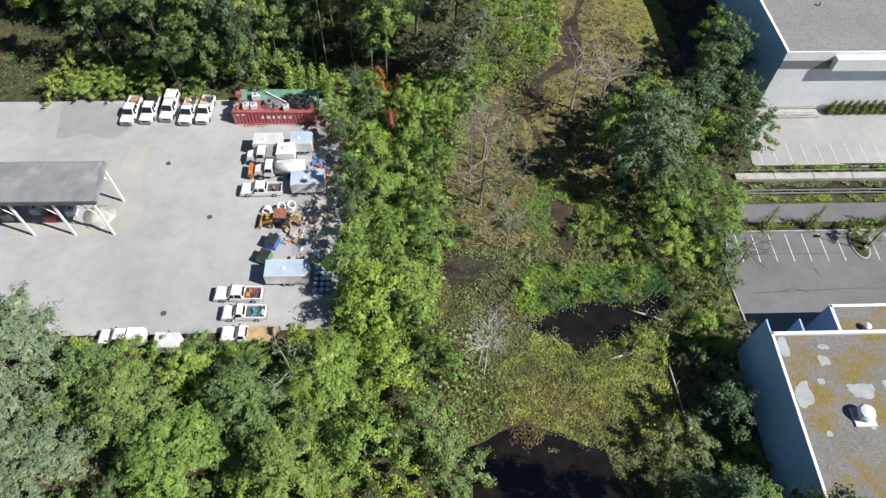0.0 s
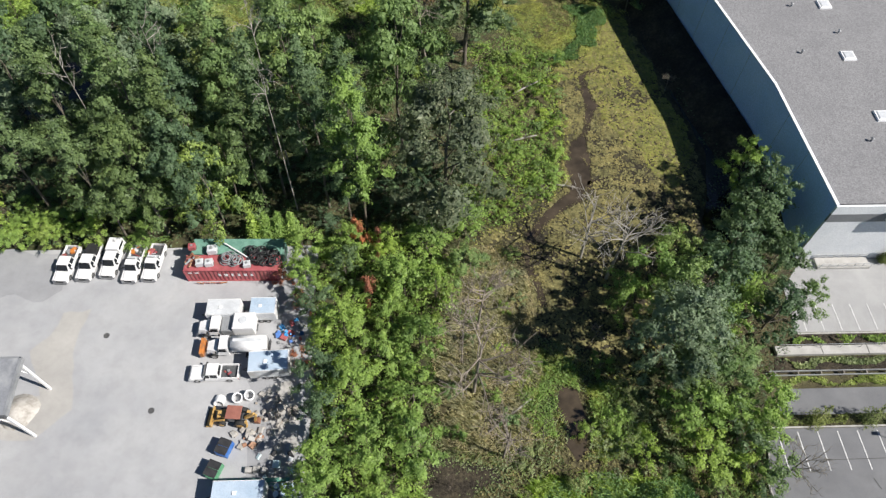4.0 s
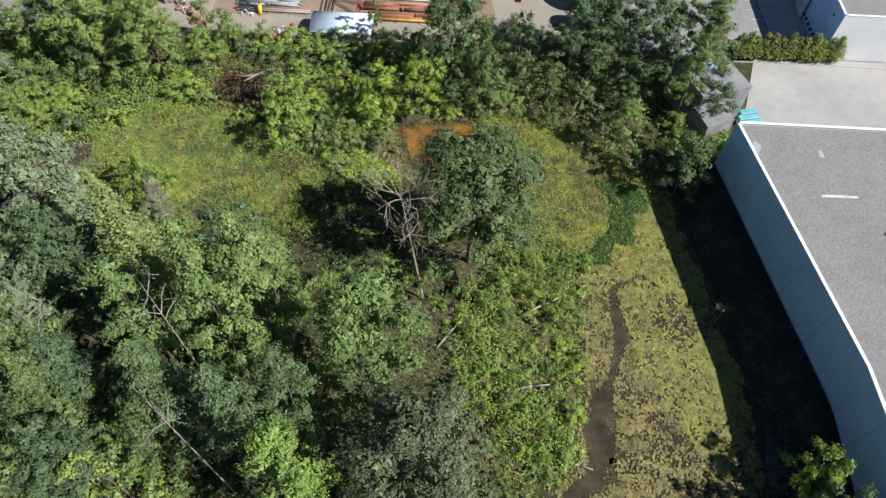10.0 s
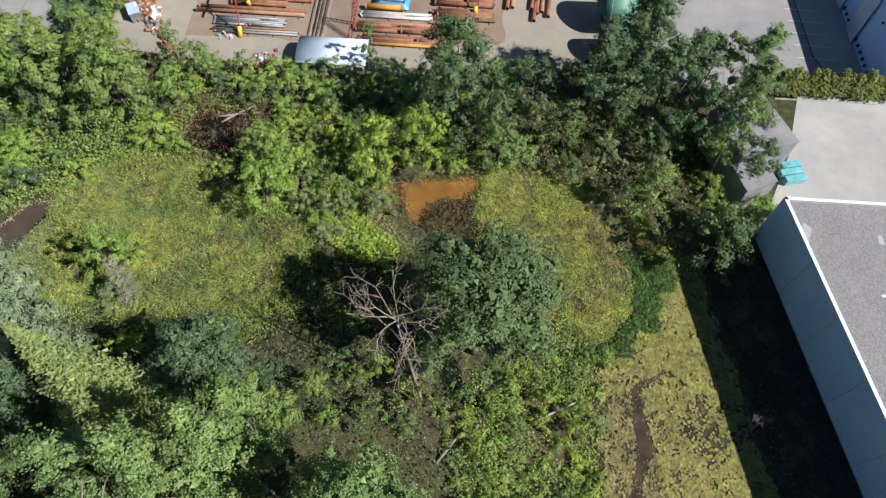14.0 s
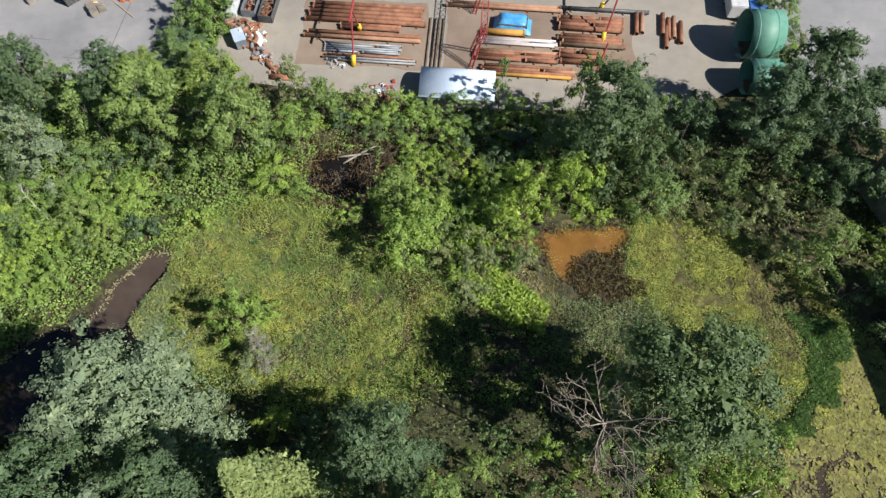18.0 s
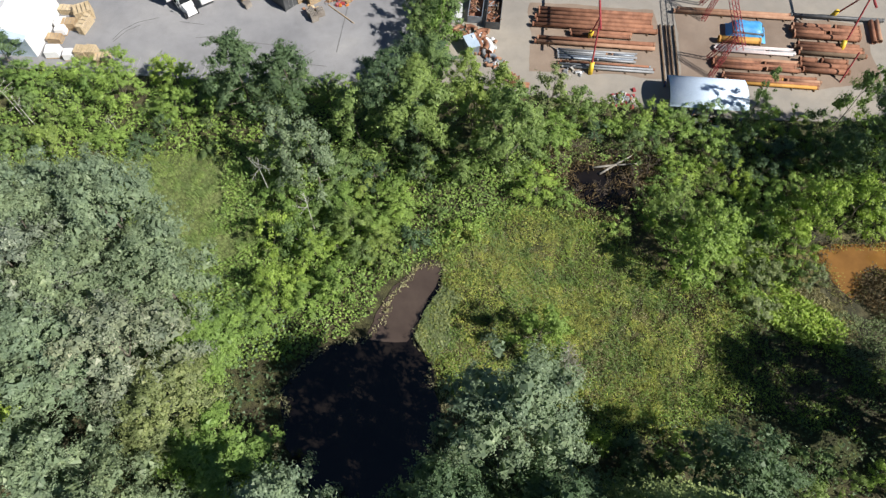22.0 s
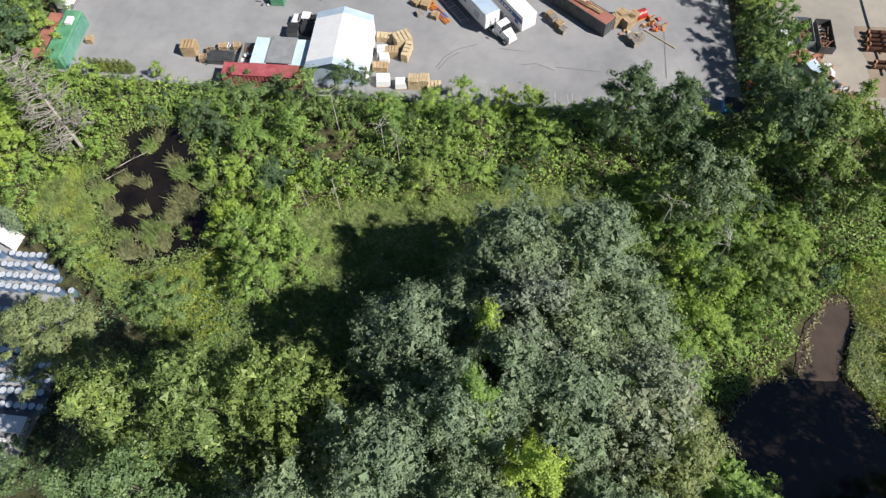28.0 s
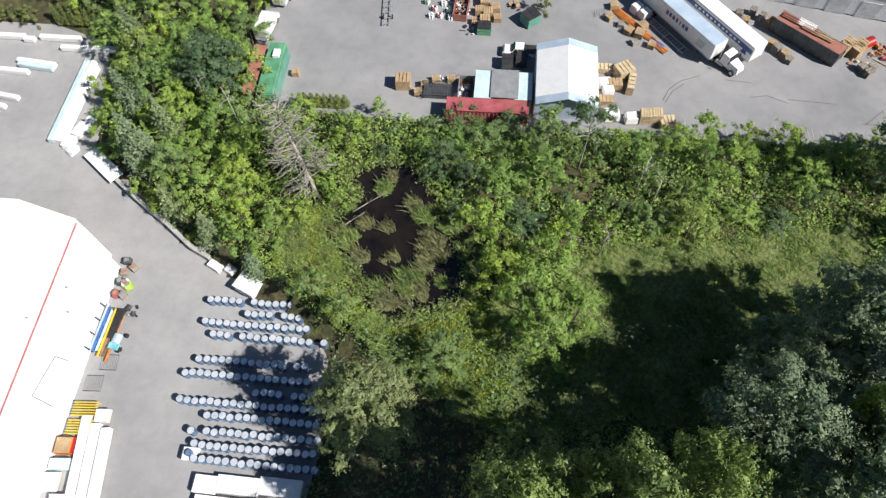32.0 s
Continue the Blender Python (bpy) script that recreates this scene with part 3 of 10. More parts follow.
LOT_FAR_STALLS = [(66.2, 168.4), (64.2, 173), (62.2, 240), (140, 240), (140, 168.4)]
YARD_PIPE = [(-52, 166), (-53, 240), (34, 240), (31, 172), (22, 166), (4, 163.8), (-12, 163.0), (-26, 164.2), (-40, 164.8)]
LOT_WEST = [(-57, 164.5), (-104, 164.6), (-124, 164.2), (-160, 165.4), (-164.5, 166), (-168.5, 176), (-170, 240), (-54, 240), (-56, 170)]
YARD_DRUM = [(-330, 182.5), (-205, 182.5), (-194, 179), (-189, 158), (-172.5, 145.2), (-161.6, 139.6), (-152.6, 134.4), (-148.5, 128), (-147.6, 116), (-150.2, 95), (-150, 40), (-330, 40)]

flat_poly("pavement", LOT_SOUTH, M["lot_south"], 0.05, "pale worn asphalt of the truck lot", "pavement")
WORN = [(-57, 79.6), (-46, 79.6), (-45.6, 74), (-47.4, 71.6), (-51.4, 73), (-56.4, 72.4)], [(-30, 79.6), (-12.6, 79.6), (-12.8, 74.6), (-20, 74), (-26, 76)], [(-19.6, 62.6), (-14, 62.4), (-13.6, 46), (-17.6, 46.4), (-18.4, 54)]
DUSTY = [(-46.6, 64.4), (-44.4, 69.4), (-40.6, 69.8), (-42.4, 66.6), (-40.6, 62.4), (-40.2, 57.4), (-42.7, 53.6), (-50, 53.4), (-58, 53.4), (-59, 56.8), (-50, 56.6), (-44, 58.6)], [(-16.4, 60), (-13, 60.4), (-12.4, 48), (-15.4, 47.4)]
for k, poly in enumerate(WORN):
    flat_poly("pavement", poly, M["lot_worn"], 0.056, "darker worn patch of asphalt", "pavement", "structure", 1.1, 0, 90 + k)
for k, poly in enumerate(DUSTY):
    flat_poly("pavement", poly, M["lot_dusty"], 0.060, "asphalt patch pale with dried mud", "pavement", "structure", 1.1, 0, 96 + k)
flat_poly("pavement", LOT_EAST, M["lot_east"], 0.05, "grey asphalt of the east car park", "pavement")
flat_poly("road", ROAD_EAST, M["lot_east"], 0.055, "grey asphalt service road", "road")
flat_poly("pavement", LOT_NORTHEAST, M["concrete"], 0.05, "sunlit pale concrete car park", "pavement")
flat_poly("pavement", YARD_EAST, M["concrete"], 0.05, "pale concrete yard behind the warehouse", "pavement")
flat_poly("pavement", LOT_FAR_EAST, M["lot_west"], 0.05, "grey asphalt drive", "pavement")
flat_poly("pavement", LOT_FAR_STALLS, M["concrete"], 0.05, "pale concrete loading court", "pavement")
flat_poly("pavement", YARD_PIPE, M["lot_pipe"], 0.05, "dusty gravel of the pipe yard", "pavement")
flat_poly("pavement", LOT_WEST, M["lot_west"], 0.05, "weathered asphalt of the west lot", "pavement", level=-1.5)
flat_poly("pavement", YARD_DRUM, M["lot_drum"], 0.05, "light asphalt of the drum yard", "pavement", level=-3.8)
flat_poly("pavement", [(-39, 169.5), (-39.5, 184), (-19.6, 184), (-19, 170)], M["rustyard"], 0.07, "rust-stained ground under the pipe racks", "pavement", "structure", 0.5)
flat_poly("pavement", [(-16.5, 170), (-16.5, 184), (13, 184), (13, 172), (2, 169.5)], M["rustyard"], 0.07, "rust-stained ground under the pipe stacks", "pavement", "structure", 0.5)

# marsh and meadow sheets
MARSH = [(40, 131.5), (35.5, 131), (33.5, 122.8), (29.5, 119.3), (25.7, 117.5), (24.9, 104.4), (25, 94), (22.6, 89), (15.8, 83.2), (10.6, 82), (10, 74), (11, 64.5), (26, 60), (40, 66), (47, 80), (53, 96), (47, 131)]
MEADOW_EAST = [(10, 145.5), (17, 147), (24, 144), (32, 140.5), (38, 131.5), (32, 130), (29, 121), (23, 119.6), (20, 126), (13, 131), (10.4, 136)]
MEADOW_WEST = [(-49, 139), (-39.4, 145), (-31, 143.4), (-26, 139.6), (-20.6, 135.4), (-9, 134.8), (-14, 129), (-15, 124), (-17, 119), (-28, 117.6), (-34, 119.5), (-46, 121), (-51.2, 125), (-52, 129), (-49, 133)]
MEADOW_MID = [(-9, 142), (-2, 145.4), (10.4, 145.4), (11.6, 136), (15, 129), (9, 121), (-4, 120), (-15, 123), (-16, 129), (-9, 134)]
SWAMP_SOUTH = [(2, 30), (1, 44), (3, 55), (6, 68), (9, 80), (15, 78), (16, 66), (27, 60), (39, 55), (41, 44), (40, 20), (20, 10), (5, 12)]
GRASS_WEST = [(-70, 129), (-68, 135), (-72, 146), (-77, 151), (-94, 149), (-112, 146), (-122, 143), (-131, 134), (-127, 120), (-100, 122), (-80, 120)]
DEADFALL = [(-38.8, 153.8), (-33.4, 156), (-20.4, 155.4), (-21, 145), (-29.5, 143.8), (-36.4, 147.8)]
GRASS_POND = [(-157, 146), (-151, 147.6), (-150.4, 142), (-145.4, 135), (-142, 131), (-134, 133.6), (-130, 135), (-126, 128), (-128, 121), (-136.6, 127), (-146.5, 131.5), (-157, 138.5)]
flat_poly("marsh", MARSH, M["marsh"], 0.04, "tan matted marsh plants over shallow water", "marsh", "structure", 1.2, 0, 1)
flat_poly("meadow", MEADOW_EAST, M["meadow"], 0.045, "yellow-green wet meadow by the marsh", "meadow", "structure", 3.2, 0, 2)
flat_poly("meadow", MEADOW_WEST, M["meadow"], 0.04, "yellow-green wet meadow in a clearing", "meadow", "structure", 3.2, 0, 3)
flat_poly("meadow", MEADOW_MID, M["fen"], 0.03, "brown fen ground round the rusty pond, darkened for shade", "meadow", "structure", 3.2, 0, 4)
flat_poly("swamp", SWAMP_SOUTH, M["swamp"], 0.03, "brown and yellow swampy ground", "swamp", "structure", 3.2, 0, 5)
flat_poly("meadow", GRASS_WEST, M["grass"], 0.03, "rough green grass beside the poplars", "meadow", "structure", 3.0, 0, 6)
flat_poly("meadow", GRASS_POND, M["grass"], 0.036, "rough grass round the reed pond", "meadow", "structure", 3.0, 0, 7)



def ribbon(line):
    """Outline of a stream from its middle line and half widths."""
    left, right = [], []
    for i, (x, y, w) in enumerate(line):
        a, b = line[max(0, i - 1)], line[min(len(line) - 1, i + 1)]
        d = Vector((b[0] - a[0], b[1] - a[1])).normalized()
        left.append((x - d.y * w, y + d.x * w))
        right.append((x + d.y * w, y - d.x * w))
    return left + right[::-1]


SWAMP_TAN = [(3.1, 76.4), (7, 79), (12, 79.5), (17.6, 73.4), (16.4, 66), (17.2, 59.4), (14.7, 51), (8, 50.6), (4.6, 51.2), (4.3, 64.2)]
CREEK = ribbon([(33.6, 116.6, 0.2), (31.2, 115.2, 0.4), (29.9, 114.1, 0.6), (30.3, 110.8, 0.8), (30.7, 107.3, 1.1), (29.5, 103.8, 0.8), (28.7, 101.2, 0.5), (27.4, 98.6, 1.5), (26.6, 94.4, 2.0), (26.6, 91, 1.7), (25.6, 88.6, 1.5), (23.1, 86.7, 1.1), (20.4, 84.1, 0.8), (18, 81.5, 0.7), (17.1, 79.2, 0.45), (17.2, 75.5, 0.5), (17.9, 72.7, 0.6), (18.6, 69.5, 0.6)])
POOL_ORANGE = [(-2.0, 141.6), (-0.7, 143.0), (2.7, 143.8), (6.0, 143.7), (8.4, 144.4), (10.1, 143.9), (10.5, 143.0), (9.4, 141.4), (7.6, 140.2), (6.0, 140.2), (4.4, 139.6), (3.1, 137.1), (1.4, 135.8), (-0.1, 137.6), (-0.8, 139.4)]
# same brown water as its channel; tree shade is put in the colour
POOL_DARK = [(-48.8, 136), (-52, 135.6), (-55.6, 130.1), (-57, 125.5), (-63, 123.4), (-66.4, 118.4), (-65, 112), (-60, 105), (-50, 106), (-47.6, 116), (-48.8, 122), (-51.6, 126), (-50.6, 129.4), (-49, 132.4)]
POND_WEST = [(-147.8, 154.8), (-143, 156.2), (-138.8, 155), (-136.4, 151), (-135.6, 148), (-133.4, 146.2), (-131.9, 140.8), (-131.6, 136), (-135.6, 134.4), (-140.2, 132.4), (-143.9, 133.8), (-145.9, 138.6), (-148.4, 141.6), (-151.8, 144.1), (-149.4, 147), (-147.4, 149.2), (-149, 152.4)]
POND_SOUTH = [(14.3, 39.4), (19, 41.3), (22.9, 42), (28.5, 41.3), (31.4, 43), (33.4, 41.8), (29.9, 38.8), (26.7, 36.9), (23.4, 36.2), (21, 34.8), (19.2, 33.6), (18.6, 35.4), (16.6, 37.6), (14.9, 36.6)]
GLADE = [(13.8, 37.7), (19.6, 33), (29.4, 36), (31, 30), (29.8, 22), (10.7, 22), (9, 31.3)]
POOL_MID = [(18.5, 56.2), (19.6, 58.6), (21.4, 57.6), (22.2, 53.7), (21.4, 50.4), (20.1, 49.3), (19, 51.2), (19.4, 53.6)]
# tree shade on the swamp, laid down as a black sheet
SWAMP_SHADE = [(6, 10), (5, 23), (12, 26), (21, 22), (24, 12)]
POND_NORTH = [(-34, 147), (-33, 153), (-25, 153.5), (-24, 148), (-28, 145.5)]
# the sheet with seed 35 paints the warehouse's shade as black water
for poly, mat_, txt, sd in ((CREEK, "water_brown", "narrow brown creek winding through the marsh", 11), (POOL_ORANGE, "water_orange", "rusty orange pond", 12), (POOL_DARK, "water_dark", "pool coloured dark for tree shade", 13), (POND_WEST, "water_dark", "dark pond with reed islands", 14), (POND_SOUTH, "water_dark", "dark brown swamp pool", 15), (POOL_MID, "water_brown", "small muddy pool", 16), (POND_NORTH, "water_dark", "small dark pool by fallen logs", 18), (SWAMP_SHADE, "water_dark", "tree shade over the swamp, laid as black water", 19), ([(-48.6, 136.2), (-50.6, 136.6), (-52.6, 135.4), (-55, 132.2), (-56.2, 128.6), (-57.4, 125), (-52.2, 125.2), (-51.4, 127.6), (-51, 130), (-49.6, 132.6)], "water_channel", "muddy brown channel into the dark pool", 13), ([(27.6, 91.4), (31, 91.8), (34.6, 90.8), (34.4, 90.4), (31, 91.2), (27.6, 90.6)], "water_brown", "thin side channel in the marsh", 31), ([(36.2, 106), (36.8, 103.4), (36.4, 100.4), (36, 100.6), (36.2, 103.4), (35.8, 106)], "water_brown", "thin side channel in the marsh", 32), ([(26, 84), (30, 81), (34, 80.4), (34, 79.8), (29.6, 80.2), (25.6, 83.2)], "water_brown", "thin side channel in the marsh", 33), ([(41.2, 130), (44.4, 112), (47, 97), (44.6, 86), (40, 77), (47, 79), (52.5, 88), (52.5, 98), (48.4, 112), (45.6, 130)], "water_dark", "marsh water coloured black for the warehouse's shade", 35), ([(4.6, 117), (6.6, 118.4), (9, 114), (11.6, 111), (10.4, 110), (7, 113)], "water_dark", "black boggy hole under the trees", 34)):
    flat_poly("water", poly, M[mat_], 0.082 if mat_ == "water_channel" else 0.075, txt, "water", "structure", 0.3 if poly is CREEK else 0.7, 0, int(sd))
MUD = [(2.7, 48.9), (4.7, 50.6), (6.6, 49.3), (10.6, 49), (11, 47), (8.4, 46.4), (7.3, 44.2), (4, 43.8), (2.4, 46)]
flat_poly("mud", MUD, M["mud"], 0.07, "bare dark mud among swamp trees", "mud", "structure", 1.0, 0, 20)

# grassy bank that rises to the warehouse wall, coloured dark for shade
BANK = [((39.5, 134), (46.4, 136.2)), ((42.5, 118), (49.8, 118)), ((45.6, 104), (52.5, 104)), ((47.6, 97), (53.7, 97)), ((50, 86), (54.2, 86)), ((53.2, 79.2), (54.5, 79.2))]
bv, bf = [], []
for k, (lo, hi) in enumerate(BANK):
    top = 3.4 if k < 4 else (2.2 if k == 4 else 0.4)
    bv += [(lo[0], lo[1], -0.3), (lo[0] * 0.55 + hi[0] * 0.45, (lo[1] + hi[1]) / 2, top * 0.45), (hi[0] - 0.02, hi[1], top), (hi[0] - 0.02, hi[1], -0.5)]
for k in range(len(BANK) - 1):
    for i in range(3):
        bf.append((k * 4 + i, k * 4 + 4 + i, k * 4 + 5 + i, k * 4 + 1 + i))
tagged(new("bank", Build().add(bv, bf).mesh("bank", M["mud"], True)), "weedy bank below the warehouse wall, coloured dark for shade", "bank", "", "structure")

# ---- plants ----
rng = np.random.default_rng(7)


def leaf_mesh(name, P, N, size, width=0.55, droop=0.25):
    """One pointed leaf spray for each point P with normal N."""
    n = len(P)
    N = N / np.linalg.norm(N, axis=1, keepdims=True)
    T = rng.normal(size=(n, 3))
    U = np.cross(N, T)
    U /= np.linalg.norm(U, axis=1, keepdims=True) + 1e-9
    V = np.cross(N, U)
    s = size * rng.uniform(0.65, 1.35, (n, 1))
    w = s * width
    k = rng.uniform(0.15, 0.5, (n, 1))
    v = np.stack([P - U * s * 0.55, P + V * w * 0.62 + U * s * (0.4 - k), P + U * s * k - V * w * 0.5 - N * s * droop], 1).reshape(-1, 3)
    me = bpy.data.meshes.new(name)
    me.vertices.add(3 * n)
    me.vertices.foreach_set("co", v.astype(np.float32).ravel())
    me.loops.add(3 * n)
    me.loops.foreach_set("vertex_index", np.arange(3 * n, dtype=np.int32))
    me.polygons.add(n)
    me.polygons.foreach_set("loop_start", np.arange(0, 3 * n, 3, dtype=np.int32))
    me.update(calc_edges=True)
    return me


def crown(name, R, H, base, lobes, clumps, per, size, shape="dome"):
    """Leaves in clumps over many small uneven lobes, with gaps between; dome, spire or heap."""
    u = np.sort(rng.uniform(0, 1, lobes) ** (0.75 if shape != "spire" else 0.9))
    if shape == "spire":
        prof = np.clip(1.12 * (1 - u) ** 0.7, 0.12, 1) * np.clip(0.45 + 2.4 * u, 0, 1)
    elif shape == "heap":
        prof = np.sqrt(np.clip(1 - (u * 0.95) ** 2, 0.05, 1))
    else:
        prof = np.sqrt(np.clip(1 - (u * 1.35 - 0.37) ** 2, 0.05, 1))
    ang = rng.uniform(0, 2 * np.pi) + np.arange(lobes) * 2.4 + rng.normal(0, 0.5, lobes)
    lr = R * rng.uniform(0.17, 0.36, lobes) * (0.7 + 0.3 * prof)
    rad = np.maximum(0.0, R * prof * rng.uniform(0.5, 1.22, lobes) - lr * 0.4)
    c = np.stack([rad * np.cos(ang), rad * np.sin(ang), base + (H - base) * (0.05 + 0.95 * u) - lr * 0.5 + rng.normal(0, 0.03 * H, lobes)], 1)
    pick = rng.choice(lobes, clumps, p=lr ** 2 / (lr ** 2).sum())
    d = rng.normal(size=(clumps, 3))
    d += 0.6 * np.stack([np.cos(ang[pick]), np.sin(ang[pick]), np.full(clumps, 1.2)], 1)
    d /= np.linalg.norm(d, axis=1, keepdims=True)

    def stretch(d, who):
        """Boughs reach outward and are flatter than they are wide."""
        out = np.stack([np.cos(ang[who]), np.sin(ang[who]), np.full(len(who), -0.12)], 1)
        along = (d * out).sum(1, keepdims=True)
        return (d - along * out) * np.array([0.82, 0.82, 0.62]) + along * out * 1.4

    reach = np.where(rng.random(clumps) < 0.12, rng.uniform(1.1, 1.5, clumps), rng.uniform(0.78, 1.06, clumps))
    q = c[pick] + stretch(d, pick) * (lr[pick] * reach)[:, None]
    k = rng.integers(int(per * 0.6), int(per * 1.5), clumps)
    idx = np.repeat(np.arange(clumps), k)
    tuft = rng.normal(size=(len(idx), 3))
    P = q[idx] + tuft * np.array([1, 1, 0.6]) * size * 0.72
    far = q - np.array([0, 0, base + (H - base) * 0.35])
    far /= np.linalg.norm(far, axis=1, keepdims=True)
    N = d[idx] * 0.75 + far[idx] * 0.5 + tuft * 0.2 + np.array([0, 0, 0.15]) + rng.normal(size=(len(idx), 3)) * 0.2
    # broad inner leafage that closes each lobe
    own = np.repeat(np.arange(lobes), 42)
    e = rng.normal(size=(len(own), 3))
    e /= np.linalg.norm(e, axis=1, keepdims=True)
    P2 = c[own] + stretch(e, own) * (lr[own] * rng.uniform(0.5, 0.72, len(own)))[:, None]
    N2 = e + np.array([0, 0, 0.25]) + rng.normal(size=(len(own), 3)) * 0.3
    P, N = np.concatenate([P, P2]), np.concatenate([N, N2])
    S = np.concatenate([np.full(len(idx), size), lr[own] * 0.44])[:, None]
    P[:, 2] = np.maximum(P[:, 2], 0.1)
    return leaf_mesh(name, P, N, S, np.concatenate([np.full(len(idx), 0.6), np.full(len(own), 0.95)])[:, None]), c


def trunk_mesh(name, H, r, cents, mat_, limbs=6, lean=0.4):
    """Tapered, slightly bent trunk with limbs that reach into the crown's lobes."""
    b = Build()
    pts = [Vector((0, 0, -0.3))]
    for i in range(1, 6):
        pts.append(Vector((rng.normal() * lean * 0.5, rng.normal() * lean * 0.5, H * 0.9 * i / 5)))
    for i in range(5):
        b.tube(pts[i], pts[i + 1], r * (1 - 0.17 * i), r * (1 - 0.17 * (i + 1)), 6, False)
    for c in cents[:: max(1, len(cents) // limbs)]:
        z = max(H * 0.12, c[2] * 0.72)
        k = min(4, int(z / (H * 0.9) * 5))
        f = (z - pts[k].z) / (pts[k + 1].z - pts[k].z)
        a = pts[k].lerp(pts[k + 1], min(1, max(0, f)))
        mid = a.lerp(Vector(c), 0.55) + Vector((0, 0, 0.25))
        rr = r * (1 - 0.17 * (k + f)) * 0.55
        b.tube(a, mid, rr, rr * 0.6, 4, False)
        b.tube(mid, Vector(c), rr * 0.6, rr * 0.2, 4, False)
    return b.mesh(name, mat_, True)


KINDS = {}


def plant_kind(key, seeds, R, H, base, lobes, clumps, per, size, r, shape="dome", bark=None):
    rows = []
    for s in range(seeds):
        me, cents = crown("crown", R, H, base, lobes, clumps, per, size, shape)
        rows.append((me, trunk_mesh("trunk", H, r, cents, bark or BARK)))
    KINDS[key] = (R, H, rows)


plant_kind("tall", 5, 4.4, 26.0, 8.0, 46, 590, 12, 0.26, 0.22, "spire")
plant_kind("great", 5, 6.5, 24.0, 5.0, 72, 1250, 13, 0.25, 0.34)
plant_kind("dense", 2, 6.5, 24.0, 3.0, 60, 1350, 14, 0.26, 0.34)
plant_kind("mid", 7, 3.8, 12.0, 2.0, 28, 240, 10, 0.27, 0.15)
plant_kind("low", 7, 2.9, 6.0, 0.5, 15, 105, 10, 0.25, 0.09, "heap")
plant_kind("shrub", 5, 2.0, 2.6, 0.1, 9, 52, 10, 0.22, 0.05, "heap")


def conifer_mesh(R, H, tiers, arms, per, droop=0.35, size=0.5):
    P, N = [], []
    for t in range(tiers):
        f = t / (tiers - 1)
        z, rad = H * (0.10 + 0.90 * f), R * (1 - f) ** 0.85 + 0.12
        for a in range(max(4, int(arms * (1 - 0.6 * f)))):
            ang = rng.uniform(0, 2 * math.pi)
            L = rad * rng.uniform(0.75, 1.12)
            for s in np.linspace(0.15, 1, max(2, int(per * (1 - 0.7 * f)))):
                side = rng.normal() * 0.22 * L * (1.1 - s) + rng.normal() * 0.1
                x, y = L * s, side
                P.append((x * math.cos(ang) - y * math.sin(ang), x * math.sin(ang) + y * math.cos(ang), z - droop * L * s ** 1.6 + rng.normal() * 0.08))
                N.append((0.35 * math.cos(ang) + rng.normal() * 0.2, 0.35 * math.sin(ang) + rng.normal() * 0.2, 1))
    return leaf_mesh("crown", np.array(P), np.array(N), size, 0.42, 0.3)


def plain_trunk(H, r, mat_):
    return Build().tube((0, 0, -0.3), (0, 0, H * 0.5), r, r * 0.6, 7).tube((0, 0, H * 0.5), (0, 0, H * 0.98), r * 0.6, 0.03, 7).mesh("trunk", mat_, True)


KINDS["spruce"] = (4.6, 26.0, [(conifer_mesh(4.6, 26.0, 40, 34, 24, 0.35, 0.34), plain_trunk(26, 0.3, BARK)) for s in range(2)])
KINDS["young_spruce"] = (2.8, 9.0, [(conifer_mesh(2.8, 9.0, 22, 20, 9, 0.3, 0.46), plain_trunk(9, 0.14, BARK)) for s in range(2)])
KINDS["fir"] = (1.7, 6.5, [(conifer_mesh(1.7, 6.5, 20, 12, 6, 0.3, 0.34), plain_trunk(6.5, 0.12, BARK)) for s in range(2)])
KINDS["column"] = (0.7, 3.2, [(conifer_mesh(0.75, 3.4, 24, 26, 6, -0.5, 0.22), plain_trunk(3.2, 0.06, BARK)) for s in range(2)])


def dead_mesh(H, r, depth, spread, branches=7, twist=0.5, r_min=0.02, droop=0.0, low=0.35, reach=0.42, thick=0.42):
    """A leafless tree: limbs that fork into twigs."""
    b = Build()

    def limb(a, d, L, rr, left):
        p = a
        for s in range(3):
            d2 = (d + Vector(rng.normal(size=3)) * 0.16 * twist).normalized()
            q = p + d2 * L / 3
            b.tube(p, q, max(r_min, rr * (1 - s * 0.2)), max(r_min * 0.8, rr * (0.8 - s * 0.2)), 5 if rr > 0.05 else 4, False)
            p, d = q, d2
            if left and s > 0:
                for k in range(2):
                    limb(p, (d + Vector(rng.normal(size=3)) * spread + Vector((0, 0, 0.25 - droop))).normalized(), L * rng.uniform(0.4, 0.62), rr * 0.5, left - 1)

    top = Vector((rng.normal() * 0.3, rng.normal() * 0.3, H))
    b.tube((0, 0, -0.3), top * 0.5, r, r * 0.7, 7, False)
    b.tube(top * 0.5, top, r * 0.7, r * 0.18, 7, False)
    for k in range(branches):
        z = rng.uniform(low, 0.97)
        a = rng.uniform(0, 2 * math.pi)
        limb(top * z, Vector((math.cos(a), math.sin(a), 0.55 - droop)).normalized(), H * reach * (1.15 - z * 0.7), r * thick, depth)
    return b.mesh("trunk", None, True)


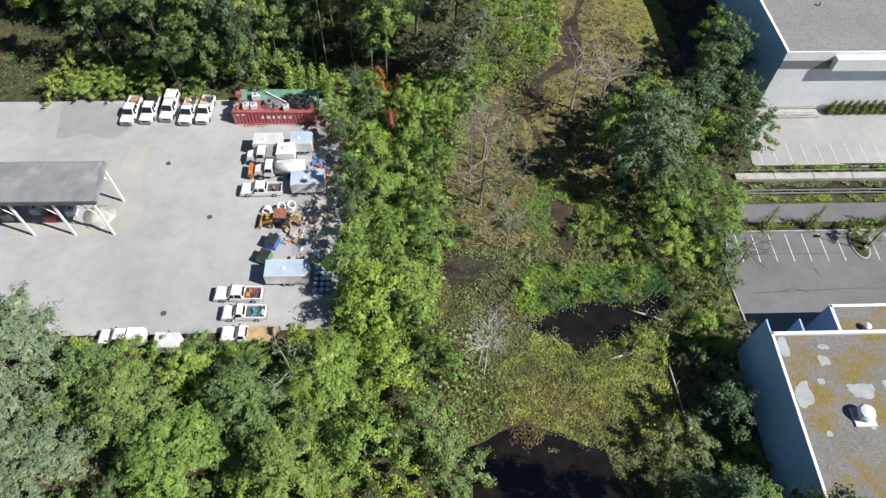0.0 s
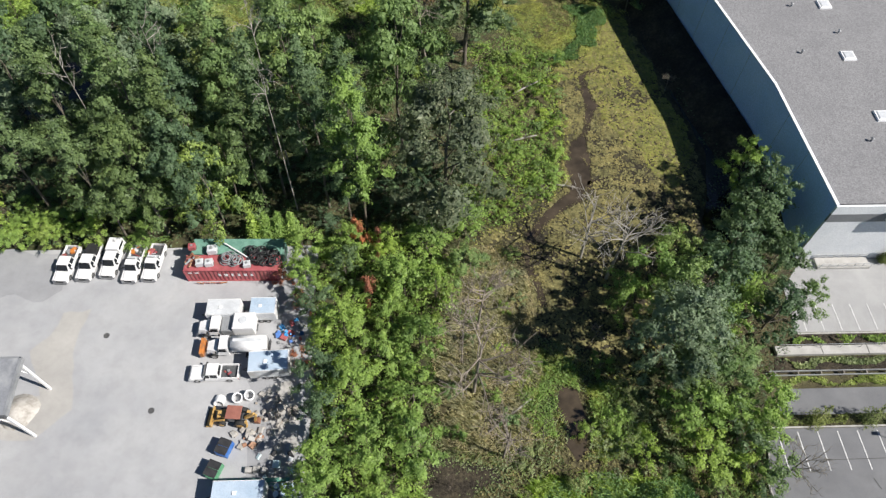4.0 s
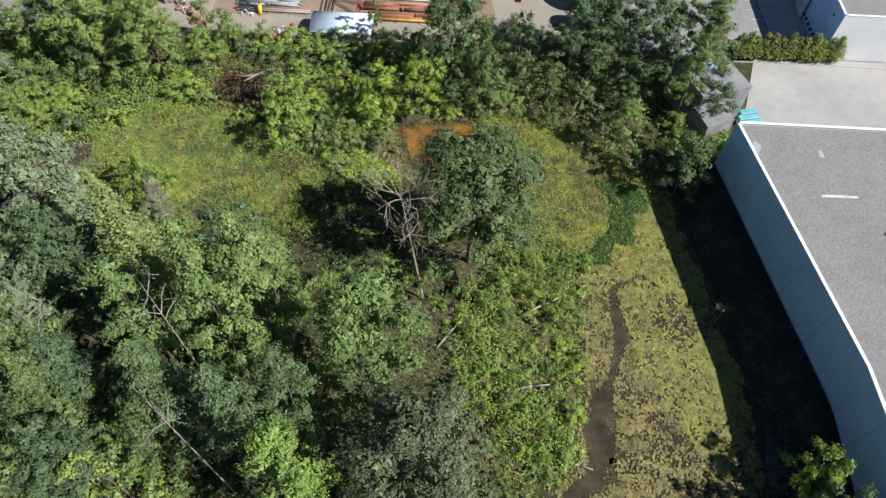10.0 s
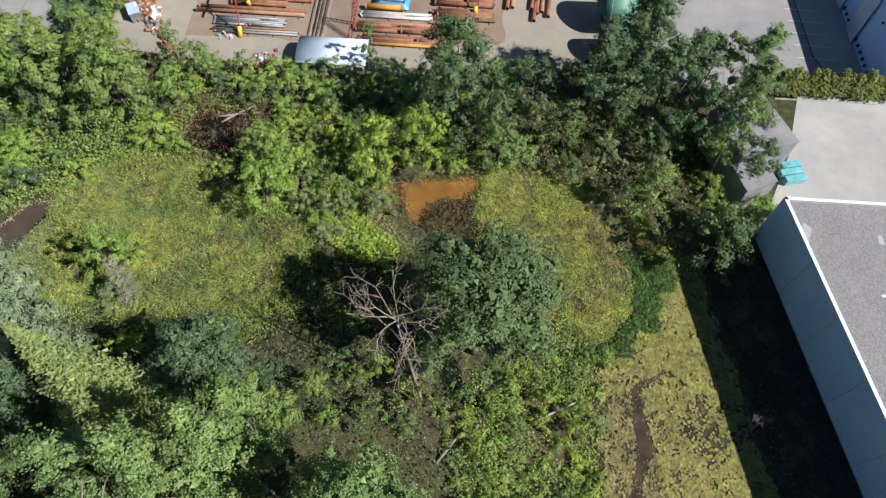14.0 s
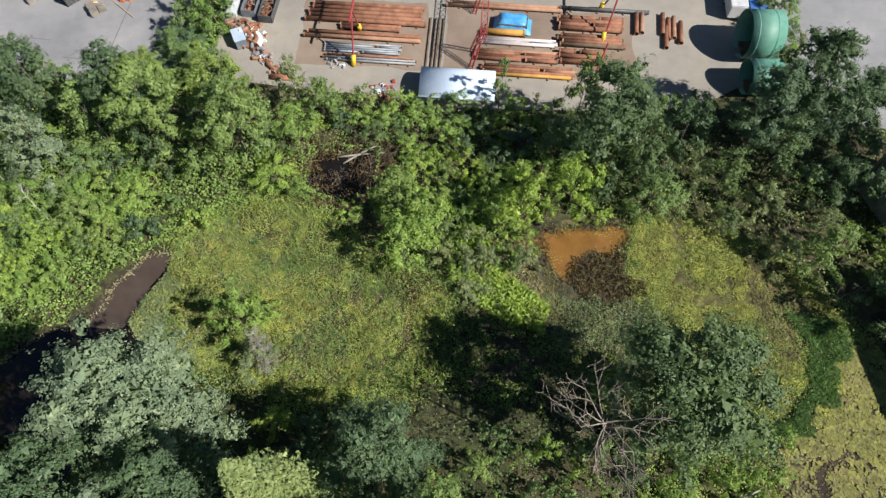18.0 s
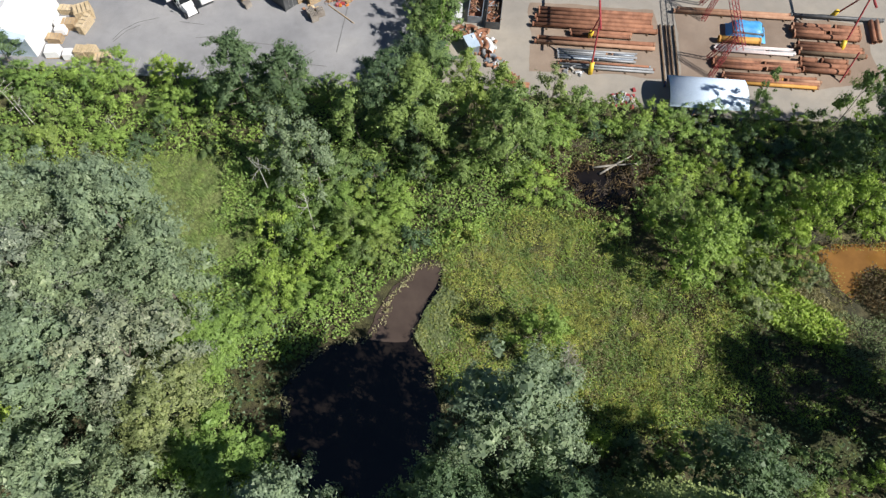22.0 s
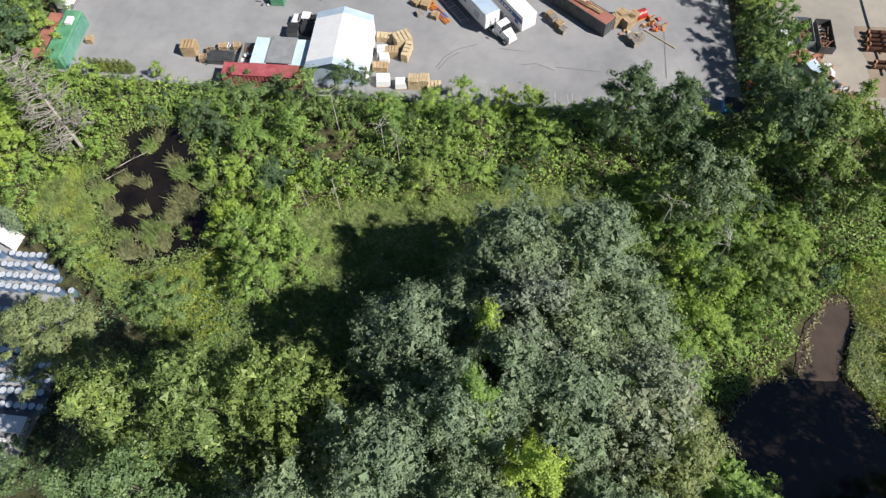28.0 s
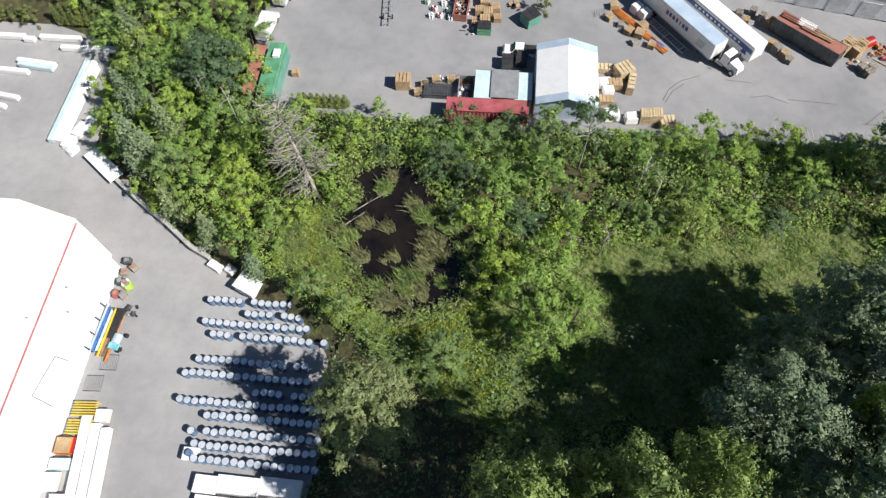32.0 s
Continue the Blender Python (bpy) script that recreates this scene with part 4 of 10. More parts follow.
DEAD = {
    "branched": [dead_mesh(13.0, 0.24, 2, 0.75, 11, 1.0, 0.028) for s in range(2)],
    "snag": [dead_mesh(11.0, 0.26, 1, 0.5, 110, 0.25, 0.03, 0.35, 0.10, 0.27, 0.26) for s in range(1)],
    "bush": [dead_mesh(3.2, 0.06, 2, 0.8, 7, 1.0, 0.016) for s in range(3)],
    "forked": [dead_mesh(20.0, 0.24, 2, 0.7, 15, 1.0, 0.03, 0.0, 0.55)],
    "bare_top": [dead_mesh(27.0, 0.18, 1, 0.55, 6, 1.0, 0.03, 0.0, 0.78, 0.2, 0.4) for s in range(2)],
}
PLANT_WORDS = {
    "poplar": "dark green poplar with bright leaf tips",
    "oak": "dark grey-green tree with a dense crown beside the marsh",
    "alder": "green alder with dense leafy crown", "deep": "tall deep green tree with a dense layered crown", "dark": "dark green broadleaf tree with a dense crown", "grey": "tall grey-green poplar with rustling leaves",
    "silver": "silvery white poplar with pale leaf undersides", "bright": "bright yellow-green leafy maple", "lush": "lush green leafy shrub growth",
    "olive": "olive-brown willow with thin narrow leaves", "fir": "light green spruce with drooping boughs", "blue": "blue-green spruce with stiff layered boughs", "cedar": "clipped dark green cedar", "rust": "shrub with rust-red leaves",
}
KIND_WORDS = {"tall": ("tree", "tall "), "great": ("tree", "broad "), "dense": ("tree", "broad "), "mid": ("young_tree", "middling "), "low": ("small_tree", "low "), "shrub": ("shrub", "rounded "), "spruce": ("conifer", ""), "fir": ("conifer", "young "), "young_spruce": ("conifer", "young "), "column": ("hedge_cedar", "narrow ")}
count_of = {}


def plant(kind, hue, x, y, H=None, R=None, lean=0.0):
    R0, H0, rows = KINDS[kind]
    i = count_of[kind] = count_of.get(kind, -1) + 1
    me, tm = rows[i % len(rows)]
    name, pre = KIND_WORDS[kind]
    label = pre + PLANT_WORDS[hue]
    if kind == "shrub":
        label = "rounded bush of " + {"alder": "green alder leaves", "bright": "yellow-green leaves", "olive": "olive-brown thin leaves", "rust": "rust-red leaves"}.get(hue, "lush green leaves")
    if kind == "shrub":
        ob = tagged(new(name, me), label, "shrub")
        ob.matrix_basis = pose(x, y, gz(x, y), 0, lean, (i * 137.5) % 360)
        s = (R or R0) / R0
        ob.scale = (s, s, (H or H0) / H0)
        if not me.materials:
            me.materials.append(LEAF[hue])
        ob.material_slots[0].link = "OBJECT"
        ob.material_slots[0].material = LEAF[hue]
        return ob
    ob = thing(name, label, "shrub" if kind == "shrub" else "tree", pose(x, y, gz(x, y), 0, lean, (i * 137.5) % 360))
    s = (R or R0) / R0
    ob.scale = (s, s, (H or H0) / H0)
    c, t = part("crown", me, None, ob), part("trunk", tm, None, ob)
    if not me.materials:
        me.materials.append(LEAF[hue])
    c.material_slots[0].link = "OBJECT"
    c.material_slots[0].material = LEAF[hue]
    return ob


def dead(kind, x, y, H, mat_, label, rz=0.0, tilt=0.0, spread_=1.0):
    H0 = {"branched": 13.0, "snag": 11.0, "bush": 3.2, "bare_top": 27.0, "forked": 20.0}[kind]
    rows = DEAD[kind]
    me = rows[int(abs(x * 7 + y)) % len(rows)]
    if not me.materials:
        me.materials.append(mat_)
    ob = tagged(new("dead_tree" if kind != "bush" else "bare_bush", me), label, "tree" if kind != "bush" else "bush")
    ob.matrix_basis = pose(x, y, gz(x, y), tilt, 0, rz)
    s = H / H0
    ob.scale = (s * spread_, s * spread_, s)
    ob.material_slots[0].link = "OBJECT"
    ob.material_slots[0].material = mat_
    return ob


# trees that stand out: kind, leaf, x, y, height, crown radius
# great dark at -46 104, -53 99.5, -37 106.5: added to shade the pool
# last row: trees mostly out of view, set to shade the swamp
TREES = """
dense oak 5.5 85.4 26 7|tall bright -5.4 82.7 30 4.2|tall alder -11.6 99.5 32 4.6|great alder -0.5 96 30 5.2|tall dark -11 87 28.5 4.2|great dark -28 84 21 4.4
mid alder -25.4 83.2 17.5 4.2|tall dark -7.6 84.4 19 3.5|tall alder -15 97 34 4.5|tall alder -24 97.8 28 4.5|tall dark -28 90.6 25 4.5|tall dark -17.5 88.8 28 4.5
tall dark -34 90 30.5 5|tall dark -29 88.5 26 4|mid alder -23 86 18 3.2|great dark -33.4 82.8 21 4.6|spruce fir -27 106 30 6.2|great grey -41 113 27.5 6.6
mid dark -36 104 20 4.5|tall alder -12 104 25 4.2|great dark -18.8 111 18 5|dense deep 10.2 117.8 25 7.8|great grey -41 101 24 5|great dark -46 104 25 5.4|great dark -53 99.5 26 5.4|great dark -37 106.5 22 4.8|tall dark -44 92 27 4.6|tall dark -50 86 24 4.8
tall grey -52 97 25 5|tall grey -60 104 24 5
tall dark -20 87 22 3.5|tall dark -39 82 22 4|tall alder -38 96 27 4.3|tall dark -7 90 27 4.2
great grey 31.6 60.5 18.5 4.6|mid dark 47.4 81 15 4.2|mid lush 48.6 89.2 11 2.8|mid dark 44.5 77 13.5 4|mid dark 42.6 74.5 11.5 4|mid dark 46.8 66 10 3.6|mid lush 31.6 71.8 10.5 3.6|mid lush 28.7 68.6 8 2.8|mid alder 35.8 75.6 9.5 3|low lush 24.8 53.5 4 2|low lush 27.4 50 4.5 2.4|low bright 21.6 52.4 2.6 1.6|low olive 27 57.4 3.4 1.8|low lush 24.4 61 3 1.6
mid dark 39 70 14 4.2|mid alder 34 67.5 14 3.8|mid dark 33 57 12 3.6|mid dark 36 64 13 4|mid alder 38 57 10 3.4|mid lush 42.5 54.6 8 2.8|mid lush 33.5 53.5 9 3.4|low dark 38 50.5 6.5 2.8|mid dark 49.5 73.5 11 3.2|mid dark 50 84.5 12 3.2
mid lush -7.3 78.6 7 2.7|mid lush -13.2 77 8 2.8|mid lush -12.6 72.6 7 2.4|mid lush 0 72 8.5 3.1|mid bright -3.7 50.5 7.5 3.2|mid lush -6.5 40 10 4.2|great alder -20 28 9.5 4.7|great lush -11 30 9.5 4.7|mid lush -1.3 72.5 8 3|mid lush -7.4 66 8.5 3.6
mid lush -6 58 8 3.6|mid bright -3 62 7 3|mid lush 2 64 7.5 3|mid lush 3 78 7.5 3|mid alder 8 75 6.5 2.8|mid lush -8.5 50 8 3.3|mid lush -9 45 9 3.4|mid bright -2 44 6.5 3|mid lush 1 57 6.5 3
mid lush 8.6 82 6.5 2.6|great grey -47.5 31.5 14 7.2|great alder -33 27 10 4.8|mid bright -28 31.5 6 3|mid alder -38 31 9 3.8|mid lush -4 31 9 3.8|mid alder 0 24 9 4|great lush -27 21 10 5|great alder -15 20 10 4.5
mid lush -7 22 9 4|great grey -42 20 11 5.5|mid bright -36 34 4.5 2.6|mid lush -22 33 5.5 2.6|mid lush -15 34.6 6 2.8|mid bright -41 34 4.5 2.6|mid lush -52 24 10 4|great alder -60 28 11 5|mid bright -19 15 8 4|mid dark 34 25 9 3.5|low olive 36.5 29 5.5 2.6|mid olive 29 22 7 3|mid dark 41 12 13 4.5|mid dark 49 12 12 4.5
dense dark 6 153.6 20 5.6|mid alder 3.6 161.6 15 2.2|mid alder -7.6 163.2 11 1.3|mid dark 12 151 10 3|great dark 32.4 161.4 20 4.8|mid dark 29 154 12 3.4|tall alder 49 161 15.5 4.2|mid dark 17 156.5 13.5 3.4|mid dark 40.8 132 12 4.1|tall alder 42.4 146 19 2.5|mid lush 42.4 137.4 6.5 2.8|mid olive 18.5 152.3 8.5 2.3|mid olive 27.6 147.6 7 2.4|mid olive 34.5 144.6 7 2.4|mid alder 33.3 140.2 10.5 3.1|mid alder -20.4 144 9 3.2|mid lush -19 137 11 3.4|mid lush -16.8 140.2 11.5 3.6
low bright -6.6 141.8 6 2.4|mid bright -4.6 143.6 13 2.9|mid alder 12.4 146.6 10 2.8|low olive 29 141.2 6.5 2.6|great alder -42 151 16.5 4.2|great alder -54 153 16.5 4.6|great dark -57.5 154.5 17 4.2|mid grey -66.5 146 14 3.6|mid grey -70.2 147 15 3.6
great dark -78 156.8 16 3.9|great dark -71.5 157 14.5 3.7|low bright -70.5 137 7 2.6|mid lush -37 126 11 2.8|mid olive -34.5 122 5 2.4|low bright -35.5 128 5 2.2|low bright -8 146.8 6 2.6|mid lush 2 146 13.5 3.2|tall dark 25.5 156 20 4|great dark 30.6 159 14 4|great dark 40 161 14 4|mid dark 45 165 12 3.5
mid dark 11 154 14 3.4|mid dark 36 158 15 4|mid dark 22 150.5 10 3|mid dark 42 153 14 4|tall dark 46 153 17 4.2|mid dark 35 149 11 3.2|mid dark 48 146 10 3.2|mid alder -47 157 12 3.6|tall alder -48 160.3 13 2.8|tall alder -43.6 158 13 2.8|tall alder -53 163.4 12 2.6|mid olive -36.3 160 11 2.6|mid alder -32.6 159 9 2.6|tall alder -54.6 158.6 13 2.8|mid alder -62 152 13 3.6|low dark 0 155 6 3
great grey -79.7 126.5 17 5.4|great grey -84.6 131.6 23.5 6.0|great grey -92.4 131.6 22.5 5.4|great silver -90.5 123.5 23 6.3|great grey -91 128.5 22 5.6|great grey -101.8 119.5 22 6.2|tall lush -95.4 113.8 26 3.6|tall bright -89.5 108.4 25.5 3.9|great grey -103 108 28.5 6|great grey -82.8 105 22 5
great silver -79.5 117.5 21 6|great grey -86.5 116 22 6.4|tall lush -94.5 121.5 23 2.8|great olive -75 113 15 5|great lush -74.5 121.5 9 4.5|great lush -70 109 12 5|great lush -66 103 10 4.5|great grey -75 102 20 5|great grey -96 104 26 5.4|great grey -97 112.5 26 5.6|great grey -92 118 23 5.4|great grey -97.5 124.5 18 4.8|great grey -86 122.5 21 5.6|great grey -99.5 99 28 5.4
great poplar -125.2 110.5 27.5 5.2|great poplar -117.3 111 31.5 4.7|great poplar -111.5 112.3 31.5 4.4|tall poplar -122 104 29 5|great grey -110 103 28 5.4|tall poplar -127.5 104 24 4.4|mid bright -124.2 135 10.5 3.6|great olive -140.8 119.4 16 5|mid dark -146.6 107.4 8 3|mid dark -147 103 9 3.2|mid lush -121.5 139.5 9 3.3|mid bright -127.5 138.5 8 3|mid bright -122 130.5 9.5 3.2|mid lush -118 134.5 7.5 3
great dark -171.5 168.2 11 4.4|young_spruce blue -185.9 175.1 10 2.9|young_spruce blue -183 163 10 2.8|young_spruce blue -178.2 153.6 11 3.2|young_spruce blue -172.9 146.9 8.5 2.6|young_spruce blue -166.4 143 7.5 2.4|young_spruce blue -159.6 138.6 6 2|young_spruce blue -175.6 158 9 2.6|mid bright -168 148 7 2.8|mid alder -172.6 151 7.5 2.6|mid dark -116 162.8 9.5 3.1|mid alder -131 159.5 5.5 3|mid alder -122 160.5 8.5 3.4|mid lush -104 161 6 2.8|mid lush -110 158.5 6.5 3|mid lush -97 158 7 3|mid lush -90 161.2 7.5 2.6|low bright -101 153.5 5.5 2.6|mid lush -88 155.5 6 3|mid lush -128 152 7 3|mid lush -122 153 8 3|mid alder -134 127.5 6 3|low alder -146.5 132.5 5 2.6|low alder -151 135.5 4.5 2.4
mid lush -168 158 7 3|mid lush -175 160 7.5 3.4|mid alder -181 166 8 3.4|mid bright -160 159 5.5 3|mid lush -164 152 6 3|mid alder -184 172 8 3.2|mid lush -190 176 7 3|mid lush -178 174 8 3|mid alder -186 181 7 3|mid lush -175 182 7 3|mid alder -196 184.5 6 3|mid alder -184 190 8 3.4|mid bright -203 188 7 3
tall dark 27 13 20 4.6|tall dark 22 8 20 5|tall dark 30 9 21 4.6|tall dark 36 7 20 4.5|great dark 24 4 19 5|tall alder 33 14 12 3.6
"""
SPOTS = []
for row in TREES.replace("\n", "|").split("|"):
    if row.strip():
        k, hue, x, y, h, r = row.split()
        SPOTS.append((float(x), float(y), float(r)))
        plant(k, hue, float(x), float(y), float(h), float(r))

# woods and thickets between them: outline, kinds, leaves, heights, spacing
OPEN_ = [LOT_SOUTH, LOT_EAST, ROAD_EAST, LOT_NORTHEAST, YARD_EAST, LOT_FAR_EAST, LOT_FAR_STALLS, YARD_PIPE, LOT_WEST, YARD_DRUM, MARSH, MEADOW_EAST, MEADOW_WEST, MEADOW_MID, CREEK, POOL_ORANGE, POOL_DARK, POND_WEST, POND_SOUTH, POOL_MID, SWAMP_SHADE, GRASS_WEST, POND_NORTH, GRASS_POND, MUD, DEADFALL,
         [(42, 52), (120, 52), (120, 66), (47, 66)], [(46, 77), (120, 77), (120, 137), (46, 137)], [(39, 4), (120, 4), (120, 36), (39, 34)], [(44, 140), (56, 140), (60, 166), (50, 160)]]
shelter = random.Random(4)
WATERS = [POOL_DARK, POOL_ORANGE, POND_WEST, CREEK, MUD, POND_SOUTH, POOL_MID]


def thicket(poly, kinds, hues, h, r, gap, tries, keep=0.55, avoid=OPEN_):
    xs, ys = [p[0] for p in poly], [p[1] for p in poly]
    for _ in range(tries):
        x, y = shelter.uniform(min(xs), max(xs)), shelter.uniform(min(ys), max(ys))
        rad = shelter.uniform(*r)
        if not inside(x, y, poly) or any(inside(x, y, q) for q in avoid):
            continue
        if any(inside(x + dx * rad * 0.8, y + dy * rad * 0.8, q) for q in WATERS for dx, dy in ((1, 0), (-1, 0), (0, 1), (0, -1))):
            continue
        if any((x - a) ** 2 + (y - b) ** 2 < (gap * (rad + keep * c)) ** 2 for a, b, c in SPOTS):
            continue
        SPOTS.append((x, y, rad))
        kind_, hue_, tall_ = shelter.choice(kinds), shelter.choice(hues), shelter.uniform(*h)
        if not inside(x, y, GLADE):
            plant(kind_, hue_, x, y, tall_, rad)


thicket([(-50, 81), (14, 81), (11, 92), (-5, 101), (-30, 101), (-66, 108), (-80, 105), (-60, 98)], ["tall"], ["dark", "dark", "deep", "grey"], (9, 18), (3.0, 4.6), 1.3, 900)
thicket([(-129, 99), (-70, 99), (-66, 108), (-108, 108), (-129, 107)], ["tall"], ["poplar", "poplar", "grey"], (18, 28), (3.0, 4.4), 1.15, 400)
thicket([(-60, 148), (-34, 148), (-34, 160), (-60, 164)], ["mid", "low"], ["dark", "alder", "lush"], (3.5, 8), (2.2, 3.2), 0.9, 400)
thicket([(8, 146), (50, 138), (52, 166), (20, 165), (8, 160)], ["mid", "low"], ["dark", "alder", "lush"], (3, 7), (2.2, 3.0), 1.0, 500)
thicket([(-36, 150), (10, 148), (10, 162), (-36, 163)], ["low"], ["lush", "alder", "dark", "bright"], (3, 5.5), (2.0, 3.0), 0.8, 500)
thicket([(-57, 164), (-52.5, 164), (-51.5, 206), (-55.5, 206)], ["mid", "low"], ["alder", "lush", "dark"], (5, 10), (2.4, 3.2), 0.7, 400, 0.55, [])
thicket([(33, 172), (36.5, 172), (38, 205), (34.5, 205)], ["mid", "low"], ["olive", "lush", "dark"], (4, 7), (1.6, 2.2), 0.9, 120, 0.55, [])
thicket([(-48, 12), (4, 12), (4, 33), (-56, 33)], ["mid", "low"], ["lush", "alder", "dark", "alder"], (3, 7), (2.4, 3.6), 0.95, 700)
thicket([(-48, 32), (4, 32), (4, 36), (-50, 36)], ["low"], ["lush", "alder", "bright"], (2.5, 4), (1.8, 2.6), 0.75, 250)
thicket([(-11, 38), (1, 38), (2, 55), (5, 70), (9, 80), (-12, 80)], ["mid"], ["lush", "alder", "dark", "lush", "deep", "bright"], (6, 10.5), (2.0, 3.6), 1.0, 300)
thicket([(-11, 38), (1, 38), (2, 55), (5, 70), (9, 80), (-12, 80)], ["low", "shrub"], ["lush", "bright", "bright", "lush"], (1.4, 4), (1.4, 2.6), 0.85, 400, 0.4)
thicket([(-205, 190), (-163, 190), (-162, 166), (-158, 150), (-205, 186)], ["mid", "low"], ["lush", "alder", "bright"], (5, 8), (2.4, 3.4), 0.75, 500)
thicket([(-170, 168), (-60, 165), (-60, 148), (-130, 146), (-150, 157), (-158, 150)], ["low", "low", "mid"], ["lush", "alder", "dark", "bright", "deep", "alder"], (1.8, 6.5), (1.5, 3.2), 1.1, 900)
thicket([(-150, 162), (-56, 165), (-56, 128), (-75, 102), (-70, 100), (-40, 100), (-46, 150), (-140, 148)], ["low", "shrub"], ["lush", "bright", "alder", "dark"], (1.6, 5), (1.4, 2.8), 0.95, 900, 0.5)
thicket([(31, 47), (46, 47), (52, 66), (52, 84), (37, 76)], ["low", "mid"], ["dark", "alder", "lush"], (4, 9), (2.2, 3.2), 0.75, 400)
thicket([(9, 80), (26, 92), (26, 118), (8, 122)], ["shrub", "shrub", "low"], ["bright", "lush", "lush", "alder"], (1.0, 3.2), (1.0, 2.2), 0.85, 700, 0.5)
thicket([(-60, 100), (10, 108), (8, 116), (-30, 115), (-64, 115)], ["low", "shrub", "mid"], ["alder", "lush", "alder", "dark"], (2.0, 7.0), (1.6, 2.8), 0.98, 600, 0.4)
thicket([(-150, 136), (-118, 126), (-118, 146), (-136, 158)], ["low", "shrub"], ["bright", "lush"], (2.5, 6), (2.0, 2.8), 0.7, 400, 0.4)
thicket([(26, 16), (42, 16), (42, 52), (26, 50)], ["low", "shrub"], ["dark", "alder", "lush"], (2.5, 5), (1.8, 2.6), 0.9, 200)
thicket([(8, 8), (42, 8), (42, 50), (14, 50)], ["shrub"], ["olive", "lush", "olive"], (1.2, 2.6), (1.2, 2.0), 1.5, 300)
thicket([(-36, 143), (14, 143), (14, 165), (-36, 160)], ["shrub", "low"], ["lush", "alder", "bright"], (2, 4), (1.6, 2.4), 0.7, 500, 0.4)

thicket([(-76, 125), (-67, 125), (-61, 128.5), (-57.5, 134), (-55, 140), (-52, 150), (-76, 150)], ["low", "mid"], ["lush", "bright", "alder"], (3, 7), (2.0, 3.0), 0.7, 500, 0.5)
thicket([(-16, 134), (-8, 132), (-3, 137), (-4, 146), (-22, 148)], ["low", "shrub"], ["lush", "alder", "olive"], (2, 4.5), (1.6, 2.4), 0.8, 300, 0.5, [POOL_ORANGE, POND_NORTH, MEADOW_WEST])
thicket([(-192, 160), (-172, 144), (-160, 138), (-150, 134), (-148, 150), (-158, 162), (-170, 172), (-192, 178)], ["low", "shrub"], ["lush", "bright", "lush"], (2.2, 5), (1.8, 2.6), 0.72, 700, 0.5)

thicket([(3, 52), (14, 50), (16, 78), (9, 79)], ["shrub", "low"], ["olive", "lush", "alder"], (1.2, 3.0), (1.0, 1.9), 1.5, 200, 0.5, [MUD, CREEK])
thicket([(-58, 80.4), (-31, 80.4), (-26, 82.6), (-23, 83), (-23, 87), (-58, 87)], ["low", "mid"], ["lush", "bright", "alder"], (2.6, 5.5), (1.8, 2.8), 0.75, 250, 0.3)
thicket([(-50, 84), (14, 81), (11, 92), (-5, 101), (-30, 101), (-66, 108), (-60, 98)], ["low"], ["dark", "deep", "dark", "alder"], (2, 5), (2.0, 3.2), 1.05, 700, 0.1)
# rust-red shrubs beside the truck lot
for x, y, h in ((-16.0, 74.2, 3.2), (-6.2, 79.3, 7.5), (-3.6, 78.6, 7), (-4.4, 70.8, 7.6), (-12.6, 62.5, 4), (-13, 70, 4.2)):
    plant("shrub", "rust", x, y, h, 1.5)


# leafless trees and bare bushes
PALE, BROWN = "bleached leafless dead tree with forked limbs", "leafless grey-brown tree in the swamp"
dead("forked", 4.2, 111.4, 21, DRYWOOD, PALE, 57, -10, 0.78)
dead("branched", 8.5, 58, 15, DRYWOOD, BROWN, 0, 4, 0.9)
dead("branched", 9.4, 66.5, 11, DRYWOOD, BROWN, 70)
dead("forked", 7.2, 62, 12, DRYWOOD, BROWN, 250, 0, 0.8)
dead("branched", 11.5, 50, 9, DRYWOOD, BROWN, 140)
dead("forked", 7.4, 31.8, 13, PALEBARK, "white-barked forked dead tree in the swamp", 200, 0, 0.6)
dead("branched", 6.8, 33.2, 7.5, PALEBARK, "slender white-barked dead tree in the swamp", 20)
dead("branched", 27.5, 74, 13, DEADWOOD, BROWN, 45)
dead("branched", 24.5, 77.5, 12, DEADWOOD, BROWN, 10)
dead("branched", -15, 29.5, 10, DEADWOOD, PALE, 10)
dead("branched", 43.5, 47, 7, GREYTWIG, BROWN, 10)
for x, y, h, rz in ((-38.5, 88, 28, 80), (-17.2, 93.5, 31.5, 220), (-15, 84.7, 29, 260), (-30, 93, 28, 20)):
    dead("bare_top", x, y, h, DEADWOOD, "slender bare grey treetop above the alders", rz, 0, 0.55)
dead("snag", -153.3, 150.3, 16, DEADWOOD, "leaning bleached dead conifer with short broken branches", 42, -18, 0.75)
for x, y, h in ((-117.4, 157.1, 9), (-107.8, 151.8, 7), (-119.1, 143.1, 6), (-114.9, 143.5, 6.5), (-122, 139.2, 6), (-95.9, 151.8, 5), (-110, 153.1, 8), (-72.6, 143.5, 9), (-66, 139, 8), (-166, 160, 9), (-172, 164, 8)):
    dead("bare_top", x, y, h, PALEBARK, "slender pale dead stem in a thicket", x * 31, 0, 1.5)
dead("snag", -33, 121.5, 8, DEADWOOD, "leaning dead trunk in a meadow thicket", 30, -20, 0.6)
